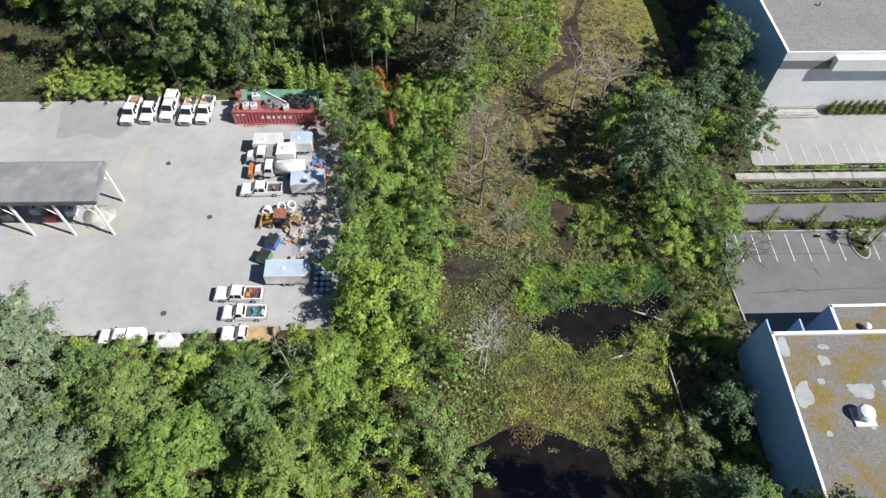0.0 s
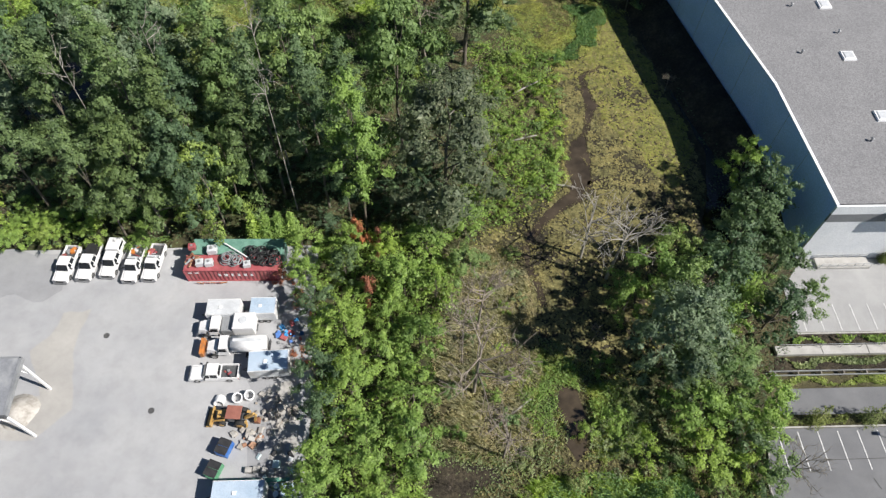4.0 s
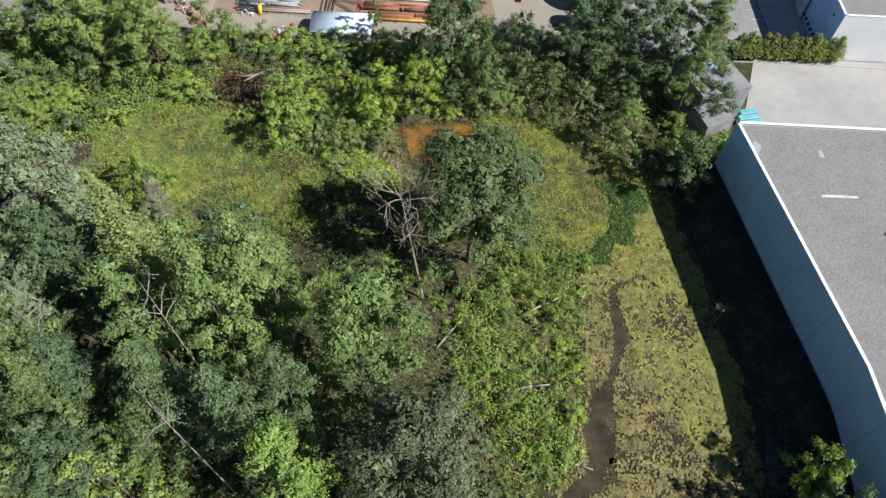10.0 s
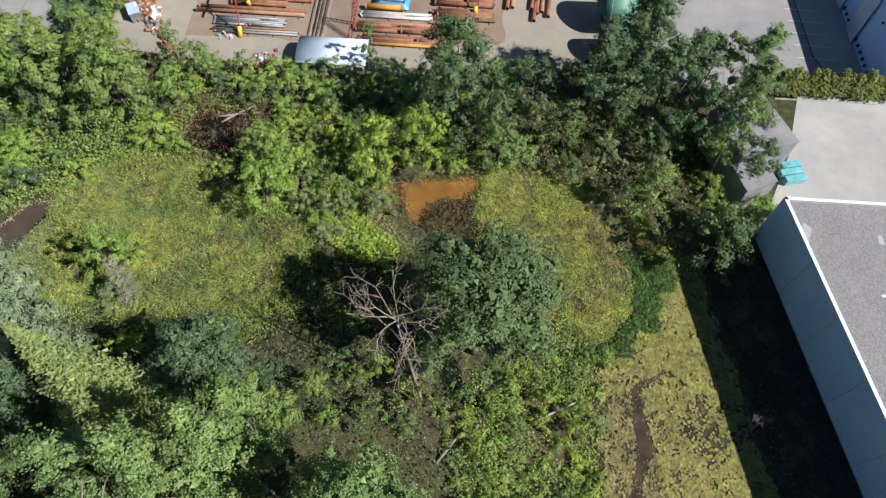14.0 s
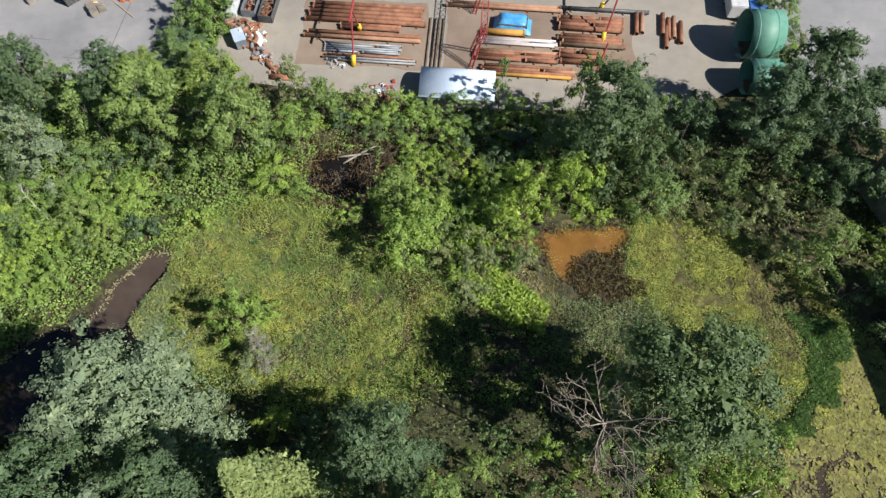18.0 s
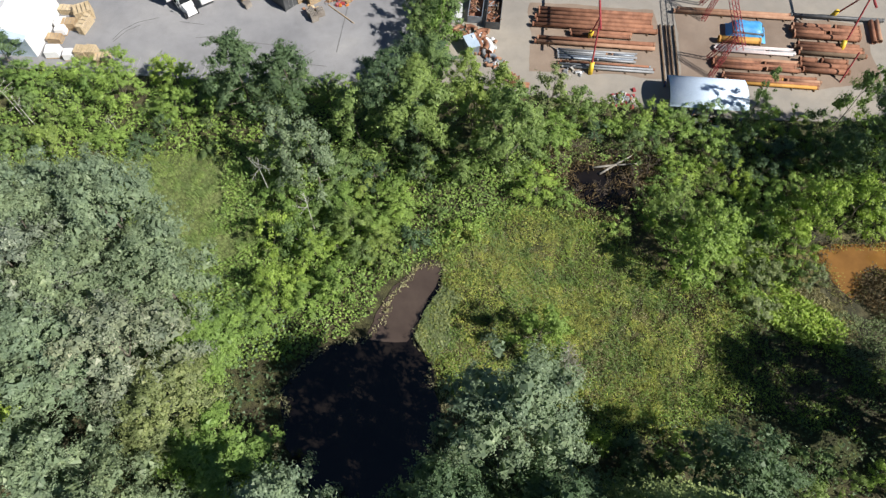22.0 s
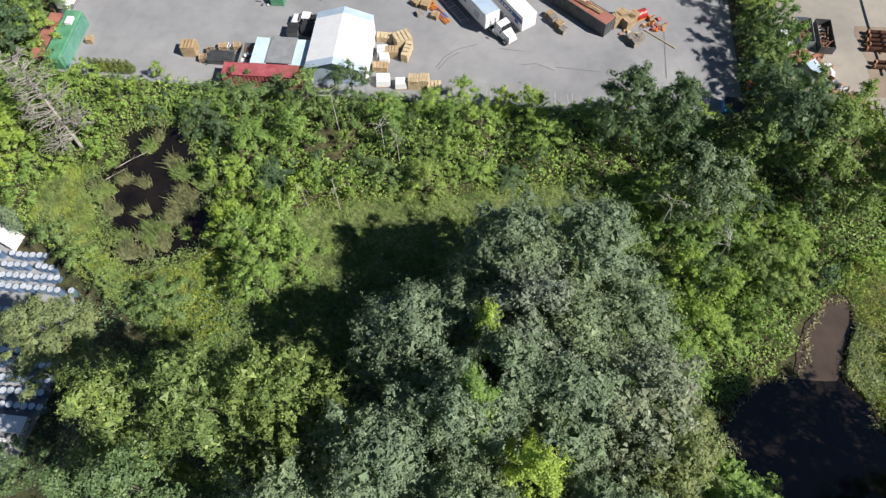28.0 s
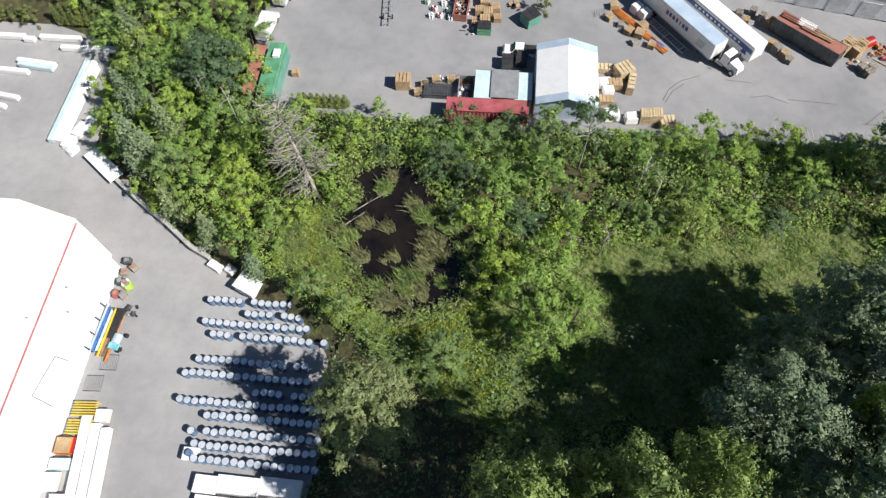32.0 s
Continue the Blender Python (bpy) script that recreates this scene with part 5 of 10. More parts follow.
for x, y, h in ((43.5, 110.5, 3.4), (13, 45, 3), (11, 42.5, 2.8), (5, 47, 2.6), (28, 33, 3.4), (33, 32, 3.6), (37, 42, 3.2), (24, 64.5, 3.4), (12, 72, 3), (14, 61, 3.4), (-8.5, 121, 4), (-5, 123, 3.4), (-29, 148.5, 3.2), (-25, 150.5, 3), (35.5, 135.5, 3.4), (38.5, 137, 3), (31, 143.5, 4), (6.5, 108, 2.6), (20.5, 88, 2.4), (-35, 151.6, 3.4), (-31.6, 154.4, 3.6), (-24.6, 147.6, 3.2), (-22.6, 152.4, 3.4), (-33, 147.4, 3), (-27.4, 154.8, 3), (-2, 130, 2.6), (6, 133, 2.4), (16, 53, 2.8), (-1.5, 47, 3)):
    dead("bush", x, y, h, TWIG if x < 20 else GREYTWIG, "bare twiggy bush at the edge of the swamp", x * 40)


def log(a, b, r, mat_, label):
    up = 0.9 if 8 < a[0] < 23 and a[1] > 95 else 0.0        # these lie on the brambles
    za, zb = gz(*a) + r + 0.1 + up * 0.4, gz(*b) + r + 0.5 + up
    sh = Build().tube((*a, za), ((a[0] + b[0]) / 2, (a[1] + b[1]) / 2, (za + zb) / 2 + 0.12), r, r * 0.85, 7).tube(((a[0] + b[0]) / 2, (a[1] + b[1]) / 2, (za + zb) / 2 + 0.12), (*b, zb), r * 0.85, r * 0.5, 7)
    m = ((a[0] + b[0]) / 2, (a[1] + b[1]) / 2, (za + zb) / 2)
    sh.tube(m, (m[0] + 0.5, m[1] + 0.7, m[2] + 0.5), r * 0.4, r * 0.15, 5)
    tagged(new("log", sh.mesh("log", mat_, True)), label, "log")


for a, b in (((17.5, 109.4), (22.4, 111.8)), ((16.5, 99), (20.6, 99.4)), ((22.3, 90.5), (25.4, 89.6)), ((-30, 152.6), (-23.4, 153.6)), ((-29, 151.6), (-24.6, 154.8)), ((27, 40.4), (31, 38.6)), ((10, 53), (15.4, 56.8)), ((6.4, 104), (9.4, 108)), ((-147.8, 147.5), (-143.8, 150.5)), ((-149.5, 144.5), (-146, 147.4)), ((23, 33.4), (27, 34.2)), ((30.5, 34), (31, 25))):
    log(a, b, 0.07 if a[0] < -140 else 0.16, DEADWOOD, "bleached fallen log lying in marsh growth")


# ---- ground cover: uncountable growth, one sheet of sprays for each kind ----
def cover(name, poly, n, hue, size, height, label, avoid=(), width=0.5, upright=False, patch=0.0, seed=0):
    """Sprays of leaves or blades over an outline, thicker where a slow noise is high."""
    xs, ys = [p[0] for p in poly], [p[1] for p in poly]
    P = []
    r = random.Random(seed)
    tries = 0
    while len(P) < n and tries < n * 8:
        tries += 1
        x, y = r.uniform(min(xs), max(xs)), r.uniform(min(ys), max(ys))
        d = noise.noise(Vector((x * 0.12, y * 0.12, seed))) + 0.6 * noise.noise(Vector((x * 0.5, y * 0.5, seed + 5)))
        wob = noise.noise_vector(Vector((x * 0.25, y * 0.25, seed + 9))) * 2.2
        if d < patch - 0.5 or not inside(x + wob.x, y + wob.y, poly) or any(inside(x + wob.x * 0.25, y + wob.y * 0.25, q) for q in avoid):
            continue
        top = max(0.12, height * (0.55 + 0.9 * d + 0.35 * r.random()))
        P.append((x, y, gz(x, y) + 0.08 + (top * 0.5 if upright else r.random() ** 0.6 * top)))
    P = np.array(P)
    if upright:
        N = rng.normal(size=P.shape) * np.array([1, 1, 0.25])
        me = leaf_mesh(name, P, N, size, width, 0.1)
    else:
        N = rng.normal(size=P.shape) * 0.45 + np.array([0, 0, 1.0])
        me = leaf_mesh(name, P, N, size, width)
    me.materials.append(LEAF[hue])
    tagged(new(name, me), label, "plants", "", "stuff")


def pads(name, poly, n, hue, r, label, avoid=(), gap=0.05, seed=0):
    """Round floating pads, packed, with winding gaps between them."""
    xs, ys = [p[0] for p in poly], [p[1] for p in poly]
    rnd = random.Random(seed)
    v, f, tries, done = [], [], 0, 0
    while done < n and tries < n * 8:
        tries += 1
        x, y = rnd.uniform(min(xs), max(xs)), rnd.uniform(min(ys), max(ys))
        fork = abs(noise.noise(Vector((x * 0.13, y * 0.13, seed * 0.01)))) + 0.35 * abs(noise.noise(Vector((x * 0.45, y * 0.45, 4.0))))
        bald = noise.noise(Vector((x * 0.09, y * 0.09, 11.0)))
        wob = noise.noise_vector(Vector((x * 0.25, y * 0.25, seed + 9))) * 1.6
        clot = noise.noise(Vector((x * 0.75, y * 0.75, 21.0)))
        if fork < gap or fork < gap + 0.16 and rnd.random() < 0.45 or clot < -0.06 and rnd.random() < 0.72 or bald < -0.30 and rnd.random() < 0.75:
            continue
        if not inside(x + wob.x, y + wob.y, poly) or any(inside(x + wob.x * 0.25, y + wob.y * 0.25, q) for q in avoid):
            continue
        R_, a0, z = rnd.uniform(*r), rnd.uniform(0, 6.3), 0.09 + rnd.random() * 0.09
        tx, ty = rnd.gauss(0, 0.16), rnd.gauss(0, 0.16)
        o = len(v)
        for k in range(5):
            rk = R_ * rnd.uniform(0.8, 1.15)
            dx, dy = rk * math.cos(a0 + k * 1.257), rk * math.sin(a0 + k * 1.257)
            v.append((x + dx, y + dy, gz(x, y) + z + dx * tx + dy * ty))
        f.append(tuple(range(o, o + 5)))
        done += 1
    me = bpy.data.meshes.new(name)
    me.from_pydata(v, [], f)
    me.materials.append(LEAF[hue])
    tagged(new(name, me), label, "plants", "", "stuff")


# sunlit marsh only: pads stop where the warehouse's shade begins
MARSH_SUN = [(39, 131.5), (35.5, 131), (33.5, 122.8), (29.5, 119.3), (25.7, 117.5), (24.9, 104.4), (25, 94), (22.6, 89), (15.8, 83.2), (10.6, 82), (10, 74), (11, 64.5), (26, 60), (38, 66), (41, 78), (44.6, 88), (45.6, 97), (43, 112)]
def blades(name, poly, tufts, per, height, w, hue, label, lean=(0.2, 0.2), spread=0.6, seed=0, avoid=()):
    """Tufts of long thin blades, each rising from its root and bending over one way."""
    xs, ys = [p[0] for p in poly], [p[1] for p in poly]
    rnd = random.Random(seed)
    roots = []
    for _ in range(tufts * 12):
        x, y = rnd.uniform(min(xs), max(xs)), rnd.uniform(min(ys), max(ys))
        wob = noise.noise_vector(Vector((x * 0.4, y * 0.4, seed))) * 0.9
        thin = noise.noise(Vector((x * 0.32, y * 0.32, seed + 2.0)))
        if len(roots) < tufts and inside(x + wob.x, y + wob.y, poly) and thin > -0.12 and not any(inside(x, y, q) for q in avoid):
            roots.append((x, y, gz(x, y) + 0.05, rnd.uniform(0.6, 1.25) * (1 + 0.5 * thin)))
    R0 = np.repeat(np.array(roots), per, 0)
    n = len(R0)
    base = R0[:, :3] + rng.normal(size=(n, 3)) * np.array([0.28, 0.28, 0.0])
    h = height * R0[:, 3] * rng.uniform(0.5, 1.15, n)
    flow = np.array(lean) + rng.normal(size=(n, 2)) * spread * 0.5
    tip = base + np.stack([flow[:, 0] * h, flow[:, 1] * h, h * 0.55], 1)
    mid = base * 0.5 + tip * 0.5 + np.array([0, 0, 0.14]) * h[:, None]
    a = np.arctan2(flow[:, 0], -flow[:, 1]) + rng.normal(0, 0.4, n)
    side = np.stack([np.cos(a), np.sin(a), np.zeros(n)], 1) * (w * rng.uniform(0.7, 1.5, n))[:, None]
    v = np.stack([base - side, base + side, mid + side * 0.8, tip, mid - side * 0.8], 1).reshape(-1, 3)
    o = np.arange(n)[:, None] * 5
    f = (o + np.array([0, 1, 2, 3, 4])).tolist()
    me = bpy.data.meshes.new(name)
    me.from_pydata(v.tolist(), [], f)
    me.materials.append(LEAF[hue])
    tagged(new(name, me), label, "plants", "", "stuff")


WOODS = [(-70, 80), (12, 80), (10, 120), (-45, 122), (-68, 112)]
NORTH_STRIP = [(-60, 146), (15, 146), (50, 136), (56, 150), (50, 164), (-60, 166)]
WEST_STRIP = [(-162, 165), (-56, 165), (-62, 128), (-90, 140), (-150, 150), (-200, 185)]
MID_STRIP = [(-11, 36), (1, 36), (3, 55), (7, 72), (10, 82), (8, 90), (5, 82), (-12, 80)]
BRAMBLE = [(9, 82), (15, 84), (24, 91), (25, 118), (20, 125), (11, 122), (9, 108)]
flat_poly("meadow", BRAMBLE, M["swamp"], 0.035, "tan dry ground below brambles", "meadow", "structure", 2.0, 0, 8)
SOUTH_STRIP = [(-90, 5), (10, 5), (8, 38), (-90, 38)]
EAST_STRIP = [(38, 44), (42, 46), (47, 58), (51, 66), (55, 78), (52, 100), (47, 130), (43, 125), (48, 95), (42, 78), (30, 64)]
# the dark leaf colour carries the shade between the trees
cover("undergrowth", WOODS, 14000, "dark", 0.34, 2.0, "undergrowth on the woodland floor, coloured dark for shade", OPEN_, 0.6, False, -0.4, 1)
cover("undergrowth", NORTH_STRIP, 10000, "alder", 0.34, 1.5, "green undergrowth below the north trees", OPEN_, 0.6, False, 0.1, 2)
cover("undergrowth", WEST_STRIP, 26000, "lush", 0.45, 1.8, "bright bramble and fern undergrowth", OPEN_[:-1], 0.6, False, 0.1, 3)
cover("undergrowth", BRAMBLE, 6000, "lush", 0.28, 1.0, "yellow-green bramble sprays along the marsh", [], 0.6, False, 0.35, 57)
cover("undergrowth", BRAMBLE, 5000, "lush", 0.34, 1.1, "bright bramble mounds along the marsh", [], 0.6, False, 0.42, 55)
cover("undergrowth", MID_STRIP, 10000, "lush", 0.42, 1.5, "bright bramble undergrowth along the marsh", OPEN_, 0.6, False, 0.15, 4)
cover("undergrowth", SOUTH_STRIP, 9000, "lush", 0.5, 2.0, "green undergrowth below the south trees", OPEN_, 0.6, False, 0.1, 5)
cover("undergrowth", [(-80, 120), (-67, 121), (-62, 124.6), (-58, 126), (-56.4, 131), (-53, 136.6), (-46, 141.5), (-38, 146), (-26, 145), (-24, 154), (-80, 152)], 15000, "lush", 0.42, 1.3, "bramble and fern round the dark pool", [POOL_DARK, MEADOW_WEST, POND_NORTH], 0.6, False, 0.0, 22)
cover("undergrowth", [(-20, 136), (-9, 134), (-4, 138), (-4, 148), (-26, 150)], 4500, "lush", 0.4, 1.0, "bramble between the meadows", [POOL_ORANGE, POND_NORTH], 0.6, False, 0.2, 23)
cover("undergrowth", [(-192, 162), (-173, 146), (-150, 132), (-150, 150), (-160, 160), (-190, 182)], 9000, "bright", 0.42, 1.0, "bright weeds on the bank above the drum yard", [YARD_DRUM, GRASS_POND], 0.5, False, 0.1, 24)
# dark leaf colour stands for the wall's shade
cover("undergrowth", EAST_STRIP, 3200, "dark", 0.3, 1.0, "bramble along the warehouse wall, coloured dark for shade", [LOT_NORTHEAST], 0.6, False, 0.1, 6)
# dark leaves again stand for shade under the crowns
cover("undergrowth", [(-150, 100), (-62, 100), (-62, 128), (-100, 135), (-150, 130)], 12000, "dark", 0.45, 1.6, "undergrowth below the poplars, coloured dark for shade", [YARD_DRUM, POOL_DARK], 0.6, False, 0.1, 8)
pads("marsh_plants", MARSH_SUN, 19000, "pad", (0.12, 0.22), "tan marsh pads matted over shallow water", [CREEK], 0.055, 9)
pads("marsh_plants", MARSH_SUN, 9000, "pad", (0.08, 0.15), "small tan marsh pads over shallow water", [CREEK], 0.03, 21)
pads("marsh_plants", [(25.5, 117), (36, 120), (42, 112), (45, 97), (40, 88), (36, 97), (31, 108)], 3400, "pad_lime", (0.14, 0.26), "yellow-green pads among tan ones", [CREEK], 0.05, 56)
pads("marsh_plants", [(29.5, 119.3), (35.5, 131), (39.6, 131), (43.6, 108), (45.6, 96), (42.4, 96), (39.6, 112), (34, 117)], 5200, "pad_lime", (0.14, 0.26), "yellow-green marsh mat at the shade's edge", [], 0.02, 57)
cover("marsh_plants", SWAMP_SOUTH, 20000, "olive", 0.30, 0.35, "olive swamp plants", [SWAMP_TAN, POND_SOUTH, POOL_MID, SWAMP_SHADE, MUD, CREEK], 0.5, False, 0.3, 58)
cover("grass_tufts", SWAMP_SOUTH, 14000, "grass", 0.5, 0.5, "tufts of swamp grass", [SWAMP_TAN, POND_SOUTH, POOL_MID, SWAMP_SHADE, MUD, CREEK], 0.2, True, 0.45, 59)
cover("marsh_plants", SWAMP_SOUTH, 12000, "pad", 0.28, 0.25, "yellow-brown swamp plants", [SWAMP_TAN, POND_SOUTH, POOL_MID, SWAMP_SHADE, MUD], 0.8, False, 0.3, 10)
cover("marsh_plants", GLADE, 14000, "pad_green", 0.22, 0.3, "yellow-green swamp plants in the sun", [SWAMP_SHADE, POND_SOUTH], 0.8, False, 0.2, 40)
cover("grass_tufts", [(6, 36), (32, 36), (36, 20), (24, 18), (6, 24)], 6000, "grass", 0.5, 0.4, "tufts of swamp grass", [SWAMP_SHADE, POND_SOUTH], 0.2, True, 0.25, 41)
cover("marsh_plants", [(-9, 142), (-2, 145.4), (-2, 136), (1, 131), (-9, 134)], 4500, "pad", 0.24, 0.2, "tan sedge mat round the rusty pond", [POOL_ORANGE], 0.8, False, 0.25, 11)
cover("dead_stems", [(2.6, 139.4), (5, 138.4), (9.6, 140.4), (12, 134), (5, 132.6), (2.2, 135.6)], 2600, "twig", 0.7, 0.8, "brown dead stems standing in the rusty pond", [], 0.12, True, 0.1, 42)
cover("marsh_plants", [(-9.5, 142), (-2, 145.4), (-1.6, 138), (1, 134), (12, 133.6), (13, 128), (0, 127), (-9, 133)], 9000, "pad", 0.15, 0.3, "tan sedge mat below the rusty pond", [POOL_ORANGE], 0.7, False, 0.3, 79)
cover("undergrowth", [(-1, 134), (12, 134), (15, 128), (6, 124), (-2, 128)], 4500, "olive", 0.26, 0.8, "olive growth at the edge of tree shade", [POOL_ORANGE], 0.5, False, 0.3, 80)
cover("dead_stems", [(-17, 130), (-8, 131), (8, 126), (12, 120), (0, 118), (-16, 121)], 2600, "twig", 0.9, 0.9, "brown twiggy litter in tree shade", [], 0.10, True, 0.1, 43)
cover("undergrowth", [(-17, 130), (-8, 131), (8, 126), (12, 120), (0, 118), (-16, 121)], 6500, "lush", 0.28, 0.6, "low green growth in tree shade", [], 0.5, False, 0.3, 143)
cover("dead_stems", DEADFALL, 3000, "twig", 0.9, 0.8, "brown dead stems round the small pool", [], 0.10, True, 0.1, 44)
cover("dead_stems", DEADFALL, 5000, "twig", 0.26, 0.3, "dark rotting litter round the small pool", [POND_NORTH], 0.5, False, 0.1, 144)
cover("dead_stems", DEADFALL, 2600, "straw", 0.24, 0.4, "grey-tan litter round the small pool", [POND_NORTH], 0.3, False, 0.25, 145)
cover("dead_stems", [(3, 50), (13, 49), (15, 76), (8, 78)], 3000, "reed", 0.8, 0.9, "tan dead stems in the swamp", [MUD], 0.10, True, 0.2, 45)
cover("dead_stems", [(-20, 136), (-8, 135), (-10, 131), (-21, 133)], 2500, "twig", 0.7, 0.6, "brown dead stems at the meadow's edge", [], 0.10, True, 0.0, 46)
cover("meadow_plants", MEADOW_EAST, 42000, "pad_green", 0.15, 0.2, "yellow-green floating meadow plants", [POOL_ORANGE], 0.8, False, 0.36, 12)
cover("marsh_plants", [(24, 141), (30, 139.6), (32, 134), (30, 128), (27, 122), (24, 124), (25, 132)], 6000, "pad", 0.26, 0.12, "tan pads in the wet meadow", [], 0.8, False, 0.1, 47)
cover("meadow_plants", MEADOW_WEST, 46000, "pad_green", 0.16, 0.3, "yellow-green meadow plants", [POOL_DARK], 0.7, False, 0.5, 13)
cover("meadow_plants", MEADOW_WEST, 9000, "straw", 0.16, 0.25, "tan dry patches in the meadow", [POOL_DARK], 0.6, False, 0.62, 213)
cover("meadow_plants", MEADOW_WEST, 8000, "field", 0.16, 0.4, "fresh green patches in the meadow", [POOL_DARK], 0.6, False, 0.6, 214)
blades("grass_tufts", MEADOW_WEST, 520, 18, 0.8, 0.035, "field", "tufts of long pale grass in the meadow", (-0.4, 0.2), 0.8, 215, [POOL_DARK])
cover("meadow_plants", MEADOW_WEST, 9000, "lush", 0.2, 0.35, "green patches in the meadow", [POOL_DARK], 0.6, False, 0.5, 76)
cover("meadow_plants", MEADOW_WEST, 4000, "dark", 0.22, 0.3, "dark green patches in the meadow", [POOL_DARK], 0.6, False, 0.62, 77)
cover("meadow_plants", MEADOW_EAST, 4000, "lush", 0.2, 0.3, "green patches in the wet meadow", [POOL_ORANGE], 0.6, False, 0.55, 78)
cover("meadow_plants", MEADOW_WEST, 9000, "pad_green", 0.2, 1.0, "yellow-green hummocks in the meadow", [POOL_DARK], 0.5, False, 0.62, 81)
cover("meadow_plants", MEADOW_WEST, 6000, "lush", 0.2, 1.0, "green hummocks in the meadow", [POOL_DARK], 0.5, False, 0.66, 82)
cover("dead_stems", MEADOW_WEST, 2600, "twig", 0.5, 0.5, "dark stems in the meadow", [POOL_DARK], 0.12, True, 0.6, 83)
cover("meadow_plants", MEADOW_EAST, 4000, "pad_green", 0.2, 0.7, "yellow-green hummocks in the wet meadow", [POOL_ORANGE], 0.5, False, 0.62, 84)
cover("dead_stems", MEADOW_EAST, 1500, "twig", 0.45, 0.4, "dark stems in the wet meadow", [POOL_ORANGE], 0.12, True, 0.5, 85)
cover("grass_tufts", MEADOW_WEST, 9000, "grass", 0.5, 0.5, "tufts of meadow grass", [POOL_DARK], 0.2, True, 0.35, 48)
cover("marsh_plants", MEADOW_WEST, 3500, "reed", 0.3, 0.3, "dry brown meadow stems", [POOL_DARK], 0.4, False, 0.45, 49)
cover("meadow_plants", [(-53, 130), (-50, 134), (-46, 131), (-47, 125), (-50, 121), (-53, 125)], 5000, "olive", 0.26, 0.9, "olive meadow growth on the pool's bank", [POOL_DARK, [(-57, 124), (-48, 136.5), (-52, 136.5), (-58, 128)]], 0.6, False, 0.0, 50)
cover("grass_tufts", GRASS_POND, 34000, "grass", 0.6, 0.6, "long rough grass round the pond", [POND_WEST], 0.14, True, 0.1, 16)
cover("undergrowth", GRASS_POND, 2500, "bright", 0.3, 0.6, "bright weeds on the pond's bank", [POND_WEST], 0.5, False, 0.55, 51)
# reed tufts standing in the pond: x, y, radius
REEDS = [(-143.7, 151.6, 0.9), (-143.2, 153.2, 0.6), (-145.6, 146.1, 0.8), (-147, 142.9, 1.5), (-145.6, 141.2, 1.2), (-148.8, 144, 0.9), (-138, 146.6, 1.5), (-139.4, 148.6, 0.8), (-136.6, 143.6, 1.4), (-134.8, 146, 1.0), (-137.4, 140.8, 1.5),
         (-141.8, 140.4, 0.9), (-138.6, 137.6, 1.9), (-136.2, 136.2, 1.4), (-141.2, 135.3, 1.7), (-143.6, 136.6, 1.2), (-139.2, 134, 1.3), (-142.8, 145, 0.6), (-134.2, 138.4, 0.9), (-135, 141.4, 0.8)]
for k, (x, y, r) in enumerate(REEDS):
    tuft = [(x + r * (1 + 0.3 * math.sin(2.3 * a + k)) * math.cos(a * 0.7), y + r * (1 + 0.3 * math.cos(1.9 * a + k)) * math.sin(a * 0.7)) for a in range(9)]
    blades("reeds", tuft, int(6 + 11 * r * r), 24, 1.3, 0.034, "sedge_grey" if k % 3 else "field", "grey-green reed tuft leaning in the pond", (-0.45, 0.35), 0.7, 17 + k)
BANKS_MID = [(15.8, 64), (19.5, 62.5), (21.9, 60.2), (21.3, 58.8), (18.4, 57), (17.9, 51.7), (14.1, 51.8), (14.3, 57.7)], [(22.8, 59), (26.1, 58), (28.6, 50.6), (22.4, 49.2), (22.6, 54.1)]
for k, bank in enumerate(BANKS_MID):
    cover("undergrowth", bank, 2600, "lush", 0.27, 0.9, "fresh green weeds beside the swamp pool", [POOL_MID], 0.5, False, 0.3, 121 + k)
    blades("grass_tufts", bank, 150, 22, 0.9, 0.035, "grass", "bright long grass beside the swamp pool", (-0.4, 0.2), 0.7, 123 + k, [POOL_MID])
blades("dead_stems", SWAMP_TAN, 520, 24, 1.1, 0.035, "reed", "tan dry reeds flattened in the swamp", (-0.6, 0.3), 0.9, 111)
cover("dead_stems", SWAMP_TAN, 22000, "straw", 0.3, 0.5, "mat of tan dead grass in the swamp", [MUD], 0.35, False, 0.0, 112)
blades("grass_tufts", [(-146, 131), (-143, 133), (-137.6, 127.6), (-129, 124), (-127, 120.6), (-136, 124), (-144, 129.6)], 420, 22, 0.9, 0.035, "field", "pale long grass below the pond", (-0.4, 0.2), 0.7, 113)
blades("grass_tufts", [(-157, 146), (-151, 144), (-146, 136), (-151, 136.6), (-156, 140)], 380, 22, 0.9, 0.035, "grass", "long grass on the pond's west bank", (-0.4, 0.2), 0.7, 114)
cover("meadow_plants", GRASS_WEST, 40000, "field", 0.22, 0.3, "pale green field grass", [], 0.35, False, -0.1, 115)
blades("grass_tufts", GRASS_WEST, 1500, 18, 0.7, 0.035, "field", "long pale grass bent by the wind", (-0.45, 0.2), 0.5, 116)
cover("sedge", [(24.6, 117.2), (25, 118.6), (28.4, 120.6), (30.6, 124), (31, 128), (30.2, 133.6), (33, 133), (36.6, 132), (36.8, 130), (33.8, 127.6), (33.4, 122.8), (29.6, 119.4), (26.5, 117)], 6500, "bluegrass", 0.6, 0.9, "green sedge belt across the marsh", [], 0.16, True, 0.2, 19)
cover("sedge", [(16, 40.6), (15, 45), (24, 45), (32, 47), (34, 43.5), (28, 41.2), (20, 41.6)], 6000, "bluegrass", 0.7, 0.8, "green sedge beside the swamp pool", [POND_SOUTH], 0.16, True, 0.3, 20)
